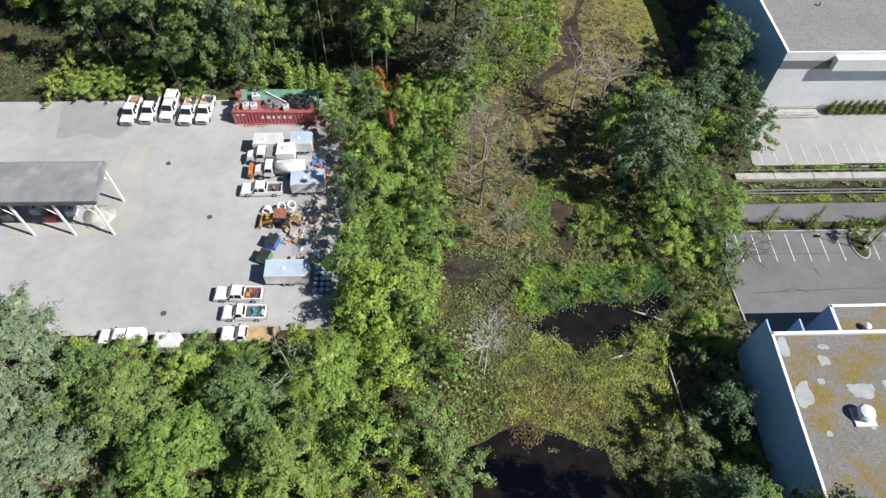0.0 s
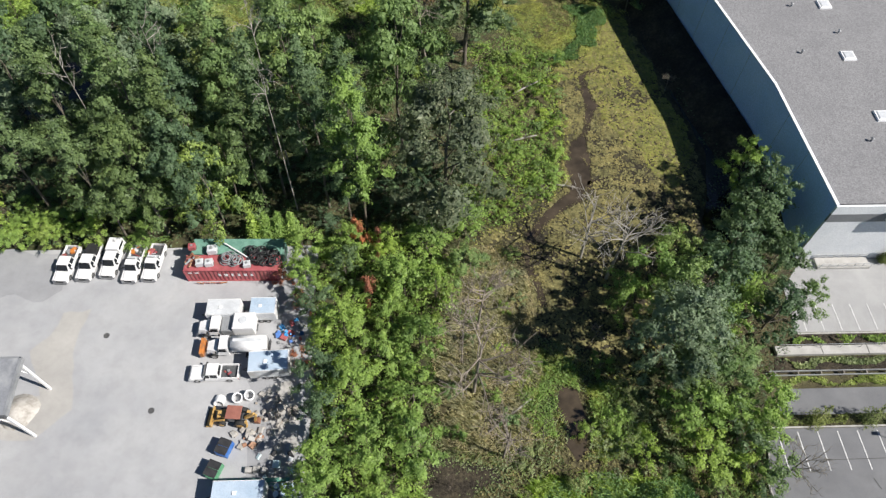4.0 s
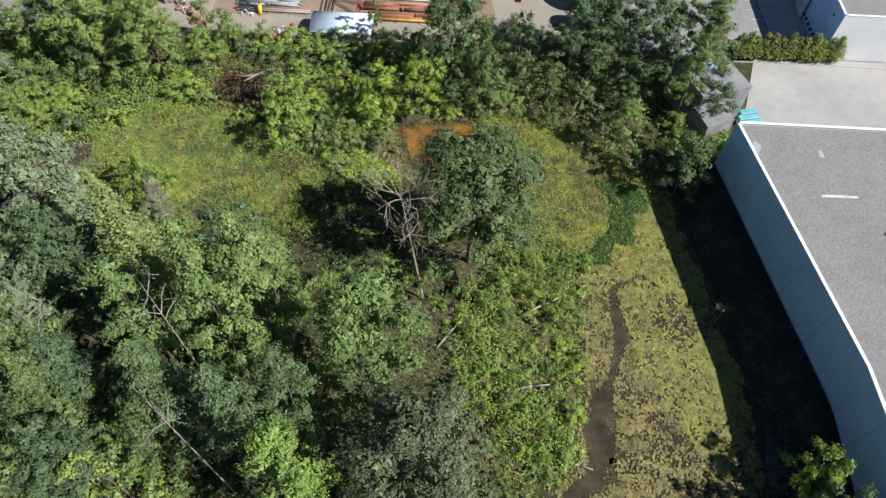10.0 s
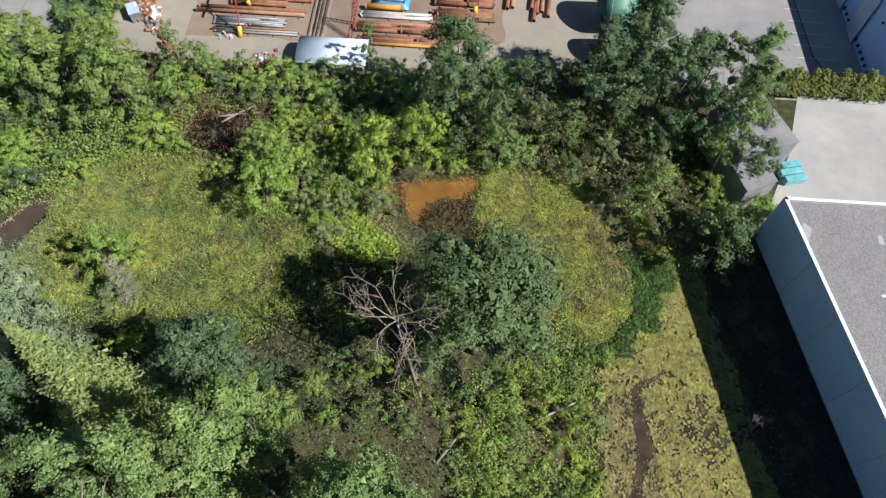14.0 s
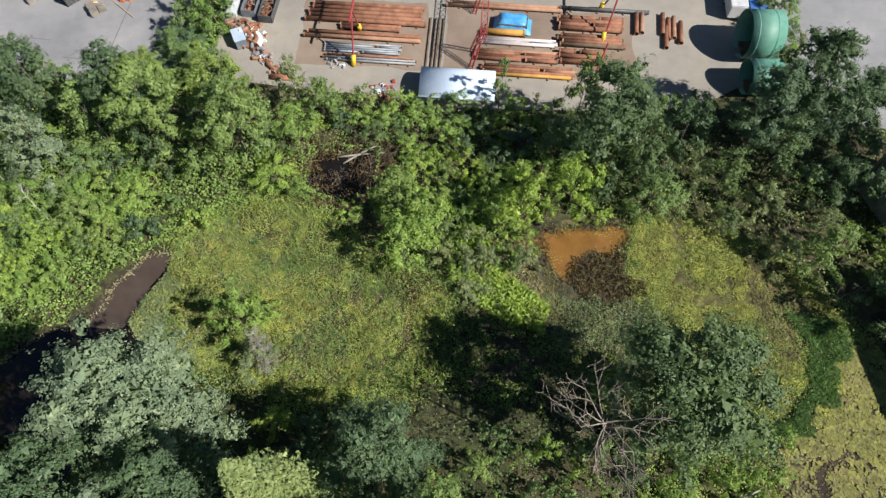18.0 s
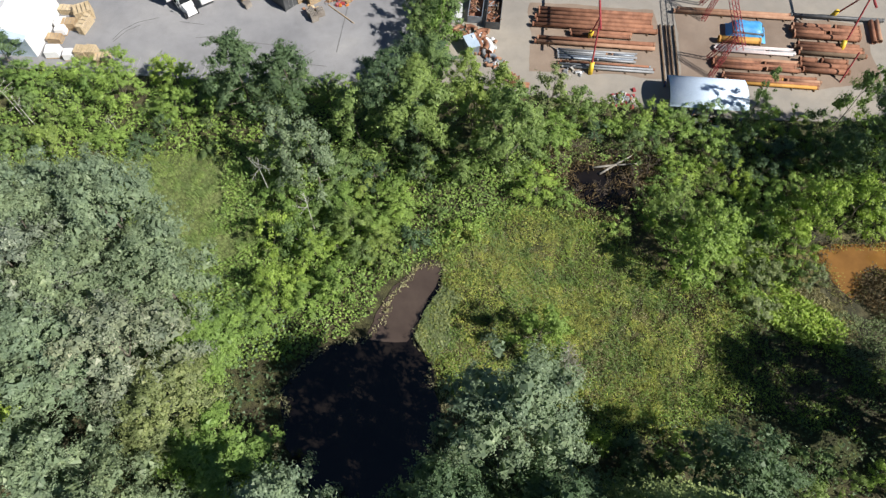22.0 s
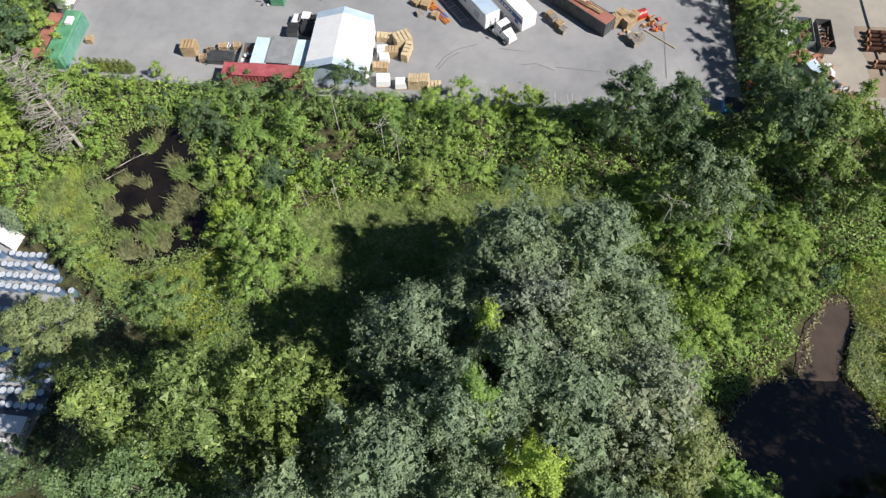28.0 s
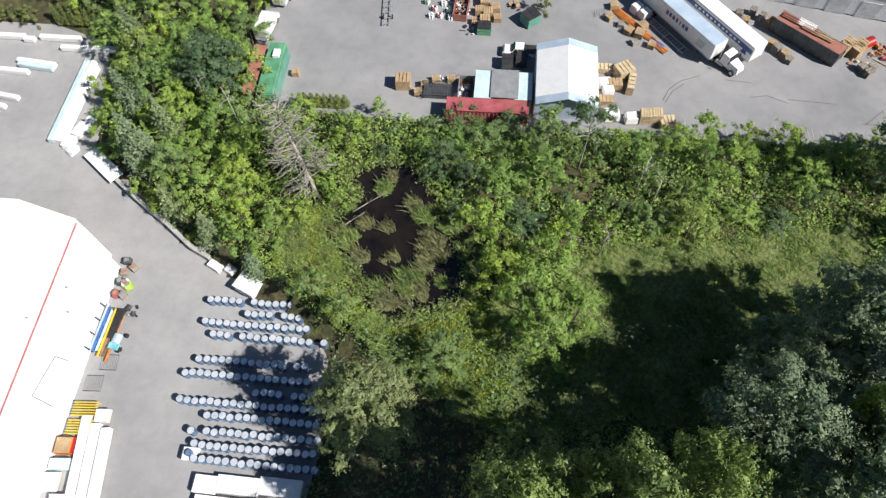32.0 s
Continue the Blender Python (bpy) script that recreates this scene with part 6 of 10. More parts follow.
cover("sedge", [(-13.8, 141.6), (-10.6, 142.6), (-6.8, 139.2), (-0.6, 131), (-0.4, 128), (-7, 130.2), (-10, 133)], 5500, "lush", 0.6, 1.4, "green sedge and fern strip by the rusty pond", [POOL_ORANGE], 0.3, False, 0.0, 21)
cover("undergrowth", [(-58, 163), (-52, 163), (-51, 210), (-56, 210)], 6000, "lush", 0.42, 1.6, "undergrowth in the strip between the lots", [], 0.6, False, -0.2, 54)


def fringe(name, poly, n, hue, size, height, label, spread=0.8, width=0.5, seed=0, avoid=()):
    """Ragged growth along an outline, so that sheets of growth run into one another."""
    r = random.Random(seed)
    seg = [(Vector(poly[i]), Vector(poly[(i + 1) % len(poly)])) for i in range(len(poly))]
    w = [(b - a).length for a, b in seg]
    P = []
    for a, b in r.choices(seg, w, k=n):
        p = a.lerp(b, r.random())
        d = noise.noise(Vector((p.x * 0.35, p.y * 0.35, seed + 3.0)))
        p = p + Vector((r.gauss(d * 1.5, spread * (0.6 + 0.8 * abs(d))), r.gauss(d, spread * (0.6 + 0.8 * abs(d)))))
        if any(inside(p.x, p.y, q) for q in avoid):
            continue
        P.append((p.x, p.y, gz(p.x, p.y) + 0.1 + r.random() * height * (0.7 + d)))
    P = np.array(P)
    N = rng.normal(size=P.shape) * 0.6 + np.array([0, 0, 0.8])
    me = leaf_mesh(name, P, N, size, width)
    me.materials.append(LEAF[hue])
    tagged(new(name, me), label, "plants", "", "stuff")


fringe("undergrowth", DEADFALL, 2600, "alder", 0.26, 1.0, "brambles round the deadfall", 1.6, 0.55, 146)
fringe("grass_tufts", MEADOW_WEST, 9000, "grass", 0.45, 0.8, "long grass along the meadow's edge", 1.5, 0.25, 61, [POOL_DARK])
fringe("undergrowth", MEADOW_WEST, 6000, "lush", 0.27, 1.2, "brambles creeping into the meadow", 1.6, 0.55, 62, [POOL_DARK])
fringe("grass_tufts", MEADOW_EAST, 5000, "grass", 0.4, 0.6, "long grass along the wet meadow's edge", 1.3, 0.25, 63, [POOL_ORANGE])
fringe("undergrowth", MEADOW_EAST, 2500, "lush", 0.27, 0.8, "brambles creeping into the wet meadow", 1.2, 0.55, 64, [POOL_ORANGE])
fringe("grass_tufts", POND_WEST, 5000, "grass", 0.5, 0.8, "grass hanging over the pond's rim", 0.6, 0.2, 65)
fringe("grass_tufts", POOL_DARK, 2200, "reed", 0.4, 0.4, "tan dry stems along the dark pool", 0.3, 0.3, 66)
fringe("undergrowth", GRASS_WEST, 9000, "lush", 0.27, 1.2, "weeds round the rough grass", 1.6, 0.5, 67)
fringe("undergrowth", GRASS_POND, 5000, "lush", 0.27, 1.2, "weeds round the pond meadow", 1.5, 0.5, 68, [POND_WEST, YARD_DRUM])
fringe("marsh_plants", CREEK, 1800, "pad", 0.22, 0.1, "marsh pads overlapping the creek", 0.4, 0.8, 69)
fringe("marsh_plants", MARSH, 3500, "pad_green", 0.3, 0.6, "green growth along the marsh's edge", 1.0, 0.6, 70, [CREEK])
fringe("dead_stems", POOL_ORANGE, 1500, "twig", 0.4, 0.4, "brown stems round the rusty pond", 0.5, 0.3, 71)
fringe("meadow_plants", POOL_ORANGE, 1800, "pad_green", 0.16, 0.3, "green growth over the rusty pond's rim", 0.7, 0.6, 171)
fringe("marsh_plants", POND_SOUTH, 1200, "olive", 0.26, 0.2, "swamp plants round the pool", 0.7, 0.7, 72)
fringe("marsh_plants", MUD, 900, "olive", 0.26, 0.2, "swamp plants round the mud", 0.8, 0.7, 73)
SEDGE_BANK = [(12, 41.5), (14.4, 47), (20.4, 48), (25.7, 47), (32.8, 47.7), (31.6, 44), (24.9, 42.4), (19, 41.7), (14.1, 40.1)]
cover("sedge", SEDGE_BANK, 5000, "bluegrass", 0.35, 1.0, "fresh green sedge bank above the swamp pool", [POND_SOUTH], 0.25, False, 0.15, 91)
blades("sedge", SEDGE_BANK, 420, 20, 1.0, 0.04, "lush", "long green sedge above the swamp pool", (-0.4, 0.2), 0.7, 191)
cover("sedge", [(21, 47), (24, 58), (31, 58), (33, 48)], 4500, "olive", 0.28, 0.9, "olive growth beside the muddy pool", [POOL_MID], 0.45, False, 0.35, 92)
cover("dead_stems", GLADE, 5000, "twig", 0.24, 0.2, "dark rotting leaves between swamp pads", [POND_SOUTH], 0.7, False, 0.5, 93)
cover("marsh_plants", GLADE, 7000, "pad", 0.2, 0.2, "tan pads over wet swamp ground", [POND_SOUTH], 0.8, False, 0.4, 94)
cover("undergrowth", [(-15, 130), (-8, 134), (8, 132), (9, 122), (-4, 120), (-15, 123)], 5000, "dark", 0.24, 0.7, "low dark green growth on the fen below the big tree", [POOL_ORANGE], 0.5, False, 0.3, 96)
cover("dead_stems", [(-12, 136), (-6, 140), (-1, 134), (-4, 129), (-12, 131)], 2200, "reed", 0.4, 0.6, "tan dry sedge between the meadow thickets", [POOL_ORANGE], 0.2, False, 0.3, 97)

# ---- buildings and fixed structures ----


def wall_run(parent, pts, z0, z1, thick, mat_, inward=1.0, name="wall"):
    """Upright wall slabs along an outline, each its own part; inward: the side on which the thickness lies."""
    for (x0, y0), (x1, y1) in zip(pts[:-1], pts[1:]):
        d = Vector((x1 - x0, y1 - y0)).normalized()
        n = Vector((-d.y, d.x)) * thick * inward
        part(name, Build().prism([(x0, y0), (x1, y1), (x1 + n.x, y1 + n.y), (x0 + n.x, y0 + n.y)][:: 1 if inward > 0 else -1], z0, z1), mat_, parent)


def coping_run(parent, pts, z, mat_, w=0.34, inward=1.0):
    for (x0, y0), (x1, y1) in zip(pts[:-1], pts[1:]):
        d = Vector((x1 - x0, y1 - y0)).normalized()
        n = Vector((-d.y, d.x)) * inward
        q = [(x0 - n.x * 0.05, y0 - n.y * 0.05), (x1 - n.x * 0.05, y1 - n.y * 0.05), (x1 + n.x * w, y1 + n.y * w), (x0 + n.x * w, y0 + n.y * w)]
        part("coping", Build().prism(q[:: 1 if inward > 0 else -1], z, z + 0.09), mat_, parent)


ORIGIN = pose(0, 0, 0)
# the long warehouse beside the marsh
wh = thing("warehouse", "white concrete warehouse with a gravelled flat roof", "warehouse", ORIGIN)
WH = [(54.6, 77.0), (53.6, 99.0), (46.6, 135.7), (69.0, 135.7), (69.0, 124.2), (118, 124.2), (118, 77.0), (54.6, 77.0)]
# west walls take the shade-tinted blue, sunlit walls the white
wall_run(wh, WH[:3], -0.2, 12.0, 0.3, M["wall_shade_blue"], -1)
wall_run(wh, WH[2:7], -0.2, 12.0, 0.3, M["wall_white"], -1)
part("roof", Build().prism([(54.9, 77.4), (53.95, 99.1), (47.0, 135.35), (68.65, 135.35), (68.65, 123.9), (117.6, 123.9), (117.6, 77.4)], 11.2, 11.72), M["roof_gravel"], wh, "grey gravelled flat roof")
coping_run(wh, WH[:7], 12.0, M["coping"], 0.36, -1)
# south front: tall white panels under a dark band, and a lower projecting parapet
part("wall", Build().prism([(54.6, 76.7), (118, 76.7), (118, 77.0), (54.6, 77.0)], -0.2, 8.8), M["wall_white"], wh)
part("band", Build().prism([(54.6, 76.68), (118, 76.68), (118, 77.0), (54.6, 77.0)], 8.8, 10.4), M["band"], wh, "dark grey painted band")
part("wall", Build().prism([(54.6, 76.7), (118, 76.7), (118, 77.0), (54.6, 77.0)], 10.4, 11.98), M["wall_white"], wh)
part("parapet", Build().prism([(62.2, 75.6), (118, 75.6), (118, 76.66), (62.2, 76.66)], 9.3, 11.4), M["wall_white"], wh, "projecting white entrance parapet")
for y in (86, 93, 106, 113, 120, 127):
    t = (y - 99.0) / 36.7
    x = 53.6 - 7.0 * t if y > 99 else 54.6 - (y - 77) / 22.0
    part("panel_joint", Build().box((x - 0.015, y, 6.0), (0.05, 0.05, 11.9)), M["wall_joint"], wh)
for x, y in ((67.5, 117.5), (66.8, 105.2), (66.9, 92.6), (80, 105), (80, 92.6), (80, 117.5)):
    sk = part("skylight", Build().box((x, y, 11.86), (2.0, 2.0, 0.3), 0, 0.96), M["coping"], wh, "white domed skylight")
    part("pane", Build().box((x, y, 12.05), (1.6, 1.6, 0.12), 0, 0.8), M["offwhite"], sk)
for x, y in ((62.1, 117.3), (67.3, 110.6), (60, 106), (63.5, 88)):
    v = part("roof_vent", Build().tube((x, y, 11.7), (x, y, 12.25), 0.14, 0.14, 8), M["grey"], wh)
    part("cap", Build().tube((x, y, 12.25), (x, y, 12.42), 0.26, 0.08, 8), M["grey"], v)
flat = [(48.3, 129.4), (49.2, 131.6), (48.4, 132.4), (47.6, 130.8)]
part("patch", Build().prism(flat, 11.71, 11.735), M["patch"], wh, "pale repair patch on the roof")
part("patch", Build().prism([(56.7, 130.0), (57.5, 129.9), (57.3, 131.2), (56.9, 131.3)], 11.71, 11.735), M["patch"], wh)
part("patch", Build().prism([(55.2, 123.0), (59.9, 123.1), (59.9, 123.4), (57, 123.5), (55.2, 123.3)], 11.71, 11.735), M["offwhite"], wh)
# entrance ramp with rails, in front of the south front
rp = thing("entrance_ramp", "concrete entrance ramp with metal handrails", "ramp", ORIGIN)
part("slab", Build().prism([(57.2, 74.9), (64.6, 74.9), (64.6, 76.6), (57.2, 76.6)], 0, 0.45), M["kerb"], rp)
for y in (74.95, 76.5):
    part("handrail", Build().tube((57.3, y, 1.35), (64.5, y, 1.35), 0.04, None, 6).tube((57.3, y, 0.95), (64.5, y, 0.95), 0.03, None, 6), M["rail"], rp)
    for i in range(7):
        part("post", Build().tube((57.4 + i * 1.18, y, 0.4), (57.4 + i * 1.18, y, 1.36), 0.03, None, 6), M["rail"], rp)
for i in range(9):
    c = plant("column", "cedar", 66.6 + i * 1.3, 76.0, 2.6, 0.62)
    tagged(c, group="cedars along the warehouse front")

# the south-east building with the mossy roof
sb = thing("workshop_building", "pale blue-white block building with mossy gravel roof", "building", ORIGIN)
SB = [(39.5, 2), (39.6, 32.4), (110, 32.4)]
wall_run(sb, SB[:2], -0.2, 9.3, 0.3, M["wall_shade_blue"], -1)
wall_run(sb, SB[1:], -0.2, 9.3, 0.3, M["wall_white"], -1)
part("roof", Build().prism([(39.85, 2), (110, 2), (110, 32.05), (39.95, 32.05)], 8.5, 9.0), M["roof_moss"], sb, "gravel roof patched and overgrown with ochre moss")
coping_run(sb, SB, 9.3, M["coping"], 0.26, -1)
part("wing", Build().prism([(49.2, 32.45), (110, 32.45), (110, 37.0), (49.2, 37.0)], -0.2, 7.0), M["wall_shade_blue"], sb)
part("wing_roof", Build().prism([(49.5, 32.5), (110, 32.5), (110, 36.7), (49.5, 36.7)], 7.0, 7.06), M["roof_moss"], sb)
coping_run(sb, [(49.2, 32.5), (49.2, 37.0), (110, 37.0)], 7.0, M["coping"], 0.32, -1)
part("door", Build().box((49.17, 34.6, 1.3), (0.08, 1.6, 2.5)), M["black"], sb, "dark doorway in the wing")
for x in (39.7, 43.6):
    part("fin_wall", Build().prism([(x, 32.45), (x + 0.2, 32.45), (x + 0.2, 34.2), (x, 34.2)], -0.2, 9.0), M["wall_shade_blue"], sb)
for k, (cx, cy, rx, ry) in enumerate(((40.7, 30.6, 0.75, 1.3), (41.1, 25.0, 1.1, 1.7), (44.7, 29.0, 0.7, 0.8), (47.6, 25.4, 1.6, 1.1), (47.3, 21.9, 0.55, 0.8), (42.4, 20.7, 0.4, 0.35), (43.5, 26.5, 0.55, 0.35), (45.2, 30.6, 0.7, 0.4), (51.0, 26.0, 0.8, 0.8), (52.6, 22.4, 0.7, 0.9))):
    pts = []
    for i in range(30):
        a = i * math.pi / 15
        w = 0.85 + 0.35 * noise.noise(Vector((math.cos(a) * 1.3, math.sin(a) * 1.3, k * 3.7))) + 0.15 * noise.noise(Vector((math.cos(a) * 4, math.sin(a) * 4, k * 5.1)))
        pts.append((max(39.9, cx + rx * w * math.copysign(abs(math.cos(a)) ** 0.7, math.cos(a))), cy + ry * w * math.copysign(abs(math.sin(a)) ** 0.7, math.sin(a))))
    part("patch", Build().prism(pts, 9.0, 9.02), M["patch"], sb, "pale worn patch on the roof")
vt = part("roof_fan", Build().tube((46.6, 22.6, 9.0), (46.6, 22.6, 9.9), 0.85, 0.85, 18), M["grey"], sb, "round white roof fan housing")
part("cap", Build().tube((46.6, 22.6, 9.9), (46.6, 22.6, 10.25), 0.95, 0.75, 18).tube((46.6, 22.6, 10.25), (46.6, 22.6, 10.4), 0.75, 0.3, 18), M["coping"], vt)
part("curb", Build().box((46.6, 22.4, 9.1), (2.3, 2.1, 0.2)), M["offwhite"], vt)
v2 = part("roof_vent", Build().tube((52.4, 33.8, 7.05), (52.4, 33.8, 7.7), 0.35, 0.35, 12), M["offwhite"], sb)
part("cap", Build().tube((52.4, 33.8, 7.7), (52.4, 33.8, 7.9), 0.45, 0.2, 12), M["coping"], v2)

# the north-east building with dock bumpers
nb = thing("loading_building", "pale blue-grey concrete loading building with gravel roof", "building", ORIGIN)
NB = [(71.2, 235), (71.6, 165.0), (140, 165.0)]
wall_run(nb, NB[:2], -0.2, 9.2, 0.3, M["wall_shade_blue"], 1)
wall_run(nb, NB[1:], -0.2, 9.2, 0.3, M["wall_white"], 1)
part("roof", Build().prism([(71.6, 165.35), (140, 165.35), (140, 235), (71.55, 235)], 8.5, 8.95), M["roof_gravel"], nb)
coping_run(nb, NB, 9.2, M["coping"], 0.34, 1)
for i in range(24):
    part("bumper", Build().box((71.3, 167.5 + i * 1.5, 1.1), (0.3, 0.35, 0.5)), M["black"], nb)
for y in (178.5, 186.5):
    part("door_panel", Build().box((71.15, y, 4.3), (0.1, 3.6, 8.4)), M["paleblue"], nb, "tall blue-grey loading door")
for y in (167.6, 173.2):
    part("wall_lamp", Build().box((71.25, y, 7.4), (0.25, 0.3, 0.3)), M["black"], nb)
for i in range(13):
    ob = tagged(plant("column", "cedar", 56.6 + i * 1.42, 164.9, 4.4 + 0.5 * math.sin(i * 2.3), 1.15 if i % 4 == 3 else 1.5), "dense olive-green cedar clipped in a hedge row", "hedge", "cedars of the clipped hedge")

# two grey sheds and the wrapped stacks beside them
for poly, h, txt in (([(53.4, 148.7), (49.9, 157.0), (42.2, 153.9), (45.4, 145.9)], 7.0, "large flat-roofed grey shed"), ([(50.4, 143.3), (49.1, 147.6), (44.6, 145.6), (46.0, 141.3)], 5.0, "small flat-roofed grey shed")):
    sh = thing("shed", txt + " with a worn membrane roof", "shed", ORIGIN)
    part("wall", Build().prism(poly, -0.1, h), M["grey"], sh, "grey metal walls")
    cx, cy = sum(p[0] for p in poly) / 4, sum(p[1] for p in poly) / 4
    part("roof", Build().prism([(cx + (x - cx) * 1.03, cy + (y - cy) * 1.03) for x, y in poly], h, h + 0.12), M["shingle"], sh)
    for k in (0.25, 0.5, 0.75):
        a, b = Vector(poly[0]).lerp(Vector(poly[1]), k), Vector(poly[3]).lerp(Vector(poly[2]), k)
        part("roof_seam", Build().tube((a.x, a.y, h + 0.13), (b.x, b.y, h + 0.13), 0.03, None, 5), M["grey"], sh)
for i, (x, y, s) in enumerate(((55.4, 149.6, 3.0), (55.2, 148.3, 3.4), (55.6, 147.1, 3.2))):
    st = thing("wrapped_stack", "stack of panels wrapped in teal plastic sheet", "stack", pose(x, y, 0.05, 0, 0, 14), "wrapped stacks by the shed")
    part("pack", Build().box((0, 0, 0.65), (s, 1.0, 1.05)), M["teal"], st)
    part("bearer", Build().box((-s * 0.3, 0, 0.07), (0.12, 1.0, 0.14)), M["wood_grey"], st)
    part("bearer", Build().box((s * 0.3, 0, 0.07), (0.12, 1.0, 0.14)), M["wood_grey"], st)
for x, y, m_ in ((62.4, 145.4, "rust"), (65.3, 145.6, "teal")):
    st = thing("crate_stack", "small stack of goods against the warehouse wall", "stack", pose(x, y - 8.6, 0.05))
    part("crate", Build().box((0, 0, 0.4), (1.5, 0.9, 0.7)), M[m_], st)
    part("crate", Build().box((0.2, 0, 0.95), (0.9, 0.8, 0.4), 8), M["grey"], st)
tk = thing("air_unit", "pale blue rooftop unit on the grey shed", "machine", pose(46.4, 152.4, 7.12, 0, 0, 25))
part("casing", Build().box((0, 0, 0.55), (3.2, 1.3, 1.1)), M["paleblue"], tk)
part("duct", Build().box((-1.9, 0.2, 0.4), (0.9, 0.9, 0.8)), M["blue"], tk)

# the east car park: stall lines, kerbs, hedge, road strip, rails and drain
def stripe(name_, a, b, w, mat_, parent, z=0.0):
    a, b = Vector(a), Vector(b)
    n = Vector((-(b - a).y, (b - a).x)).normalized() * w / 2
    zz = gz(a.x, a.y) + 0.075 + z
    part(name_, Build().add([(a.x - n.x, a.y - n.y, zz), (b.x - n.x, b.y - n.y, zz), (b.x + n.x, b.y + n.y, zz), (a.x + n.x, a.y + n.y, zz)], [(0, 1, 2, 3)]), mat_, parent)


marks = tagged(new("stall_markings"), "white painted parking stall lines", "road marking", "", "structure")
for i in range(14):
    if i == 7:
        continue
    x = 44.5 + i * 2.42
    stripe("line", (x, 52.2), (x, 47.6), 0.13, M["paint"], marks)
for i in range(22):
    x = 52.6 + i * 2.37
    stripe("line", (x, 69.4), (x, 65.5), 0.12, M["paint"], marks)
for i in range(9):
    stripe("line", (61.6, 172.6 + i * 2.9), (67.8, 172.4 + i * 2.9), 0.12, M["paint"], marks)
marks2 = tagged(new("stall_markings"), "faded painted stall ticks on the west lot", "road marking", "", "structure")
for i in range(13):
    x = -104.2 + i * 2.6
    stripe("line", (x, 168.3 - i * 0.05), (x, 165.2 - i * 0.05), 0.11, M["paint_faint"], marks2)
kerbs = tagged(new("kerb"), "low concrete kerbs of the east car park", "kerb", "", "structure")
for pts in ([(44.0, 52.75), (120, 52.75)], [(43.5, 52.6), (41.6, 46), (42.3, 36)], [(51.2, 65.1), (64.5, 65.1), (66, 64.6), (120, 64.6)], [(56, 163.2), (120, 163.2)]):
    for a, b in zip(pts[:-1], pts[1:]):
        d = (Vector(b) - Vector(a)).normalized()
        n = Vector((-d.y, d.x)) * 0.09
        part("kerbstone", Build().prism([(a[0] - n.x, a[1] - n.y), (b[0] - n.x, b[1] - n.y), (b[0] + n.x, b[1] + n.y), (a[0] + n.x, a[1] + n.y)], -0.1, 0.17), M["kerb"], kerbs)
isl = thing("planting_island", "rounded kerbed planting island with bark soil", "island", ORIGIN, "", "structure")
circ = [(61.9 + 1.3 * math.cos(a), 50.2 + 2.4 * math.sin(a)) for a in [i * math.pi / 9 for i in range(18)]]
part("kerb_ring", Build().prism(circ, 0, 0.17), M["kerb"], isl)
part("soil", Build().prism([(61.9 + (x - 61.9) * 0.84, 50.2 + (y - 50.2) * 0.9) for x, y in circ], 0.17, 0.2), M["soil"], isl)
plant("low", "bright", 62.3, 51.2, 4.4, 2.0)
lp = thing("street_lamp", "grey car park lamp post with a flat head", "lamp", pose(62.2, 49.4, 0.1))
part("base", Build().tube((0, 0, 0), (0, 0, 0.7), 0.28, 0.28, 12), M["kerb"], lp)
part("pole", Build().tube((0, 0, 0.7), (0, 0, 6.4), 0.08, 0.06, 8), M["darkgrey"], lp)
part("head", Build().box((0.35, 0, 6.45), (0.9, 0.4, 0.16)), M["coping"], lp)
for x in (49.2, 55.8, 66.5, 73):
    plant("fir", "cedar", x, 53.5, 5.0, 1.3)
cover("hedge_leaves", [(44.6, 53.0), (120, 53.0), (120, 54.1), (45, 54.1)], 4500, "cedar", 0.3, 0.7, "low clipped green hedge along the car park", [], 0.6, False, -0.4, 30)
cover("verge_plants", [(46, 57.9), (90, 57.9), (90, 59.2), (46, 59.2)], 2600, "grass", 0.4, 0.3, "grass verge along the service road", [], 0.3, False, -0.4, 31)
cover("ditch_plants", [(47, 60.2), (95, 60.2), (95, 61.6), (47, 61.6)], 3000, "olive", 0.4, 0.4, "weeds growing in the drainage ditch", [], 0.6, False, 0.25, 32)
cover("planter_shrubs", [(50, 63.6), (95, 63.6), (95, 64.5), (50, 64.5)], 1500, "lush", 0.35, 0.6, "small shrubs in the planting strip", [], 0.6, False, 0.35, 33)
for x in (56.5, 61.5, 66.5, 72):
    plant("shrub", "lush", x, 64.0, 1.3, 0.8)
flat_poly("drain", [(46.5, 59.7), (120, 59.7), (120, 61.8), (47.2, 61.8)], M["mud"], 0.03, "dark drainage ditch with weeds", "ditch")
flat_poly("planting_strip", [(48.5, 63.4), (120, 63.4), (120, 65.0), (51, 65.0)], M["mud"], 0.03, "bark-covered planting strip", "planting bed")
rw = tagged(new("retaining_wall"), "long concrete retaining wall of the ditch", "wall", "", "structure")
for i in range(12):
    part("block", Build().prism([(47.4 + i * 6, 62.0), (53.3 + i * 6, 62.0), (53.3 + i * 6, 63.2), (47.4 + i * 6, 63.2)], -0.2, 0.5), M["kerb"], rw)
gr = thing("guard_rail", "galvanised double guard rail along the ditch", "rail", ORIGIN)
for y in (59.1, 59.65):
    part("beam", Build().box((83, y, 0.72), (75, 0.07, 0.28)), M["rail"], gr)
for i in range(26):
    part("post", Build().box((46.2 + i * 2.9, 59.38, 0.4), (0.14, 0.4, 0.8)), M["wood_grey"], gr)
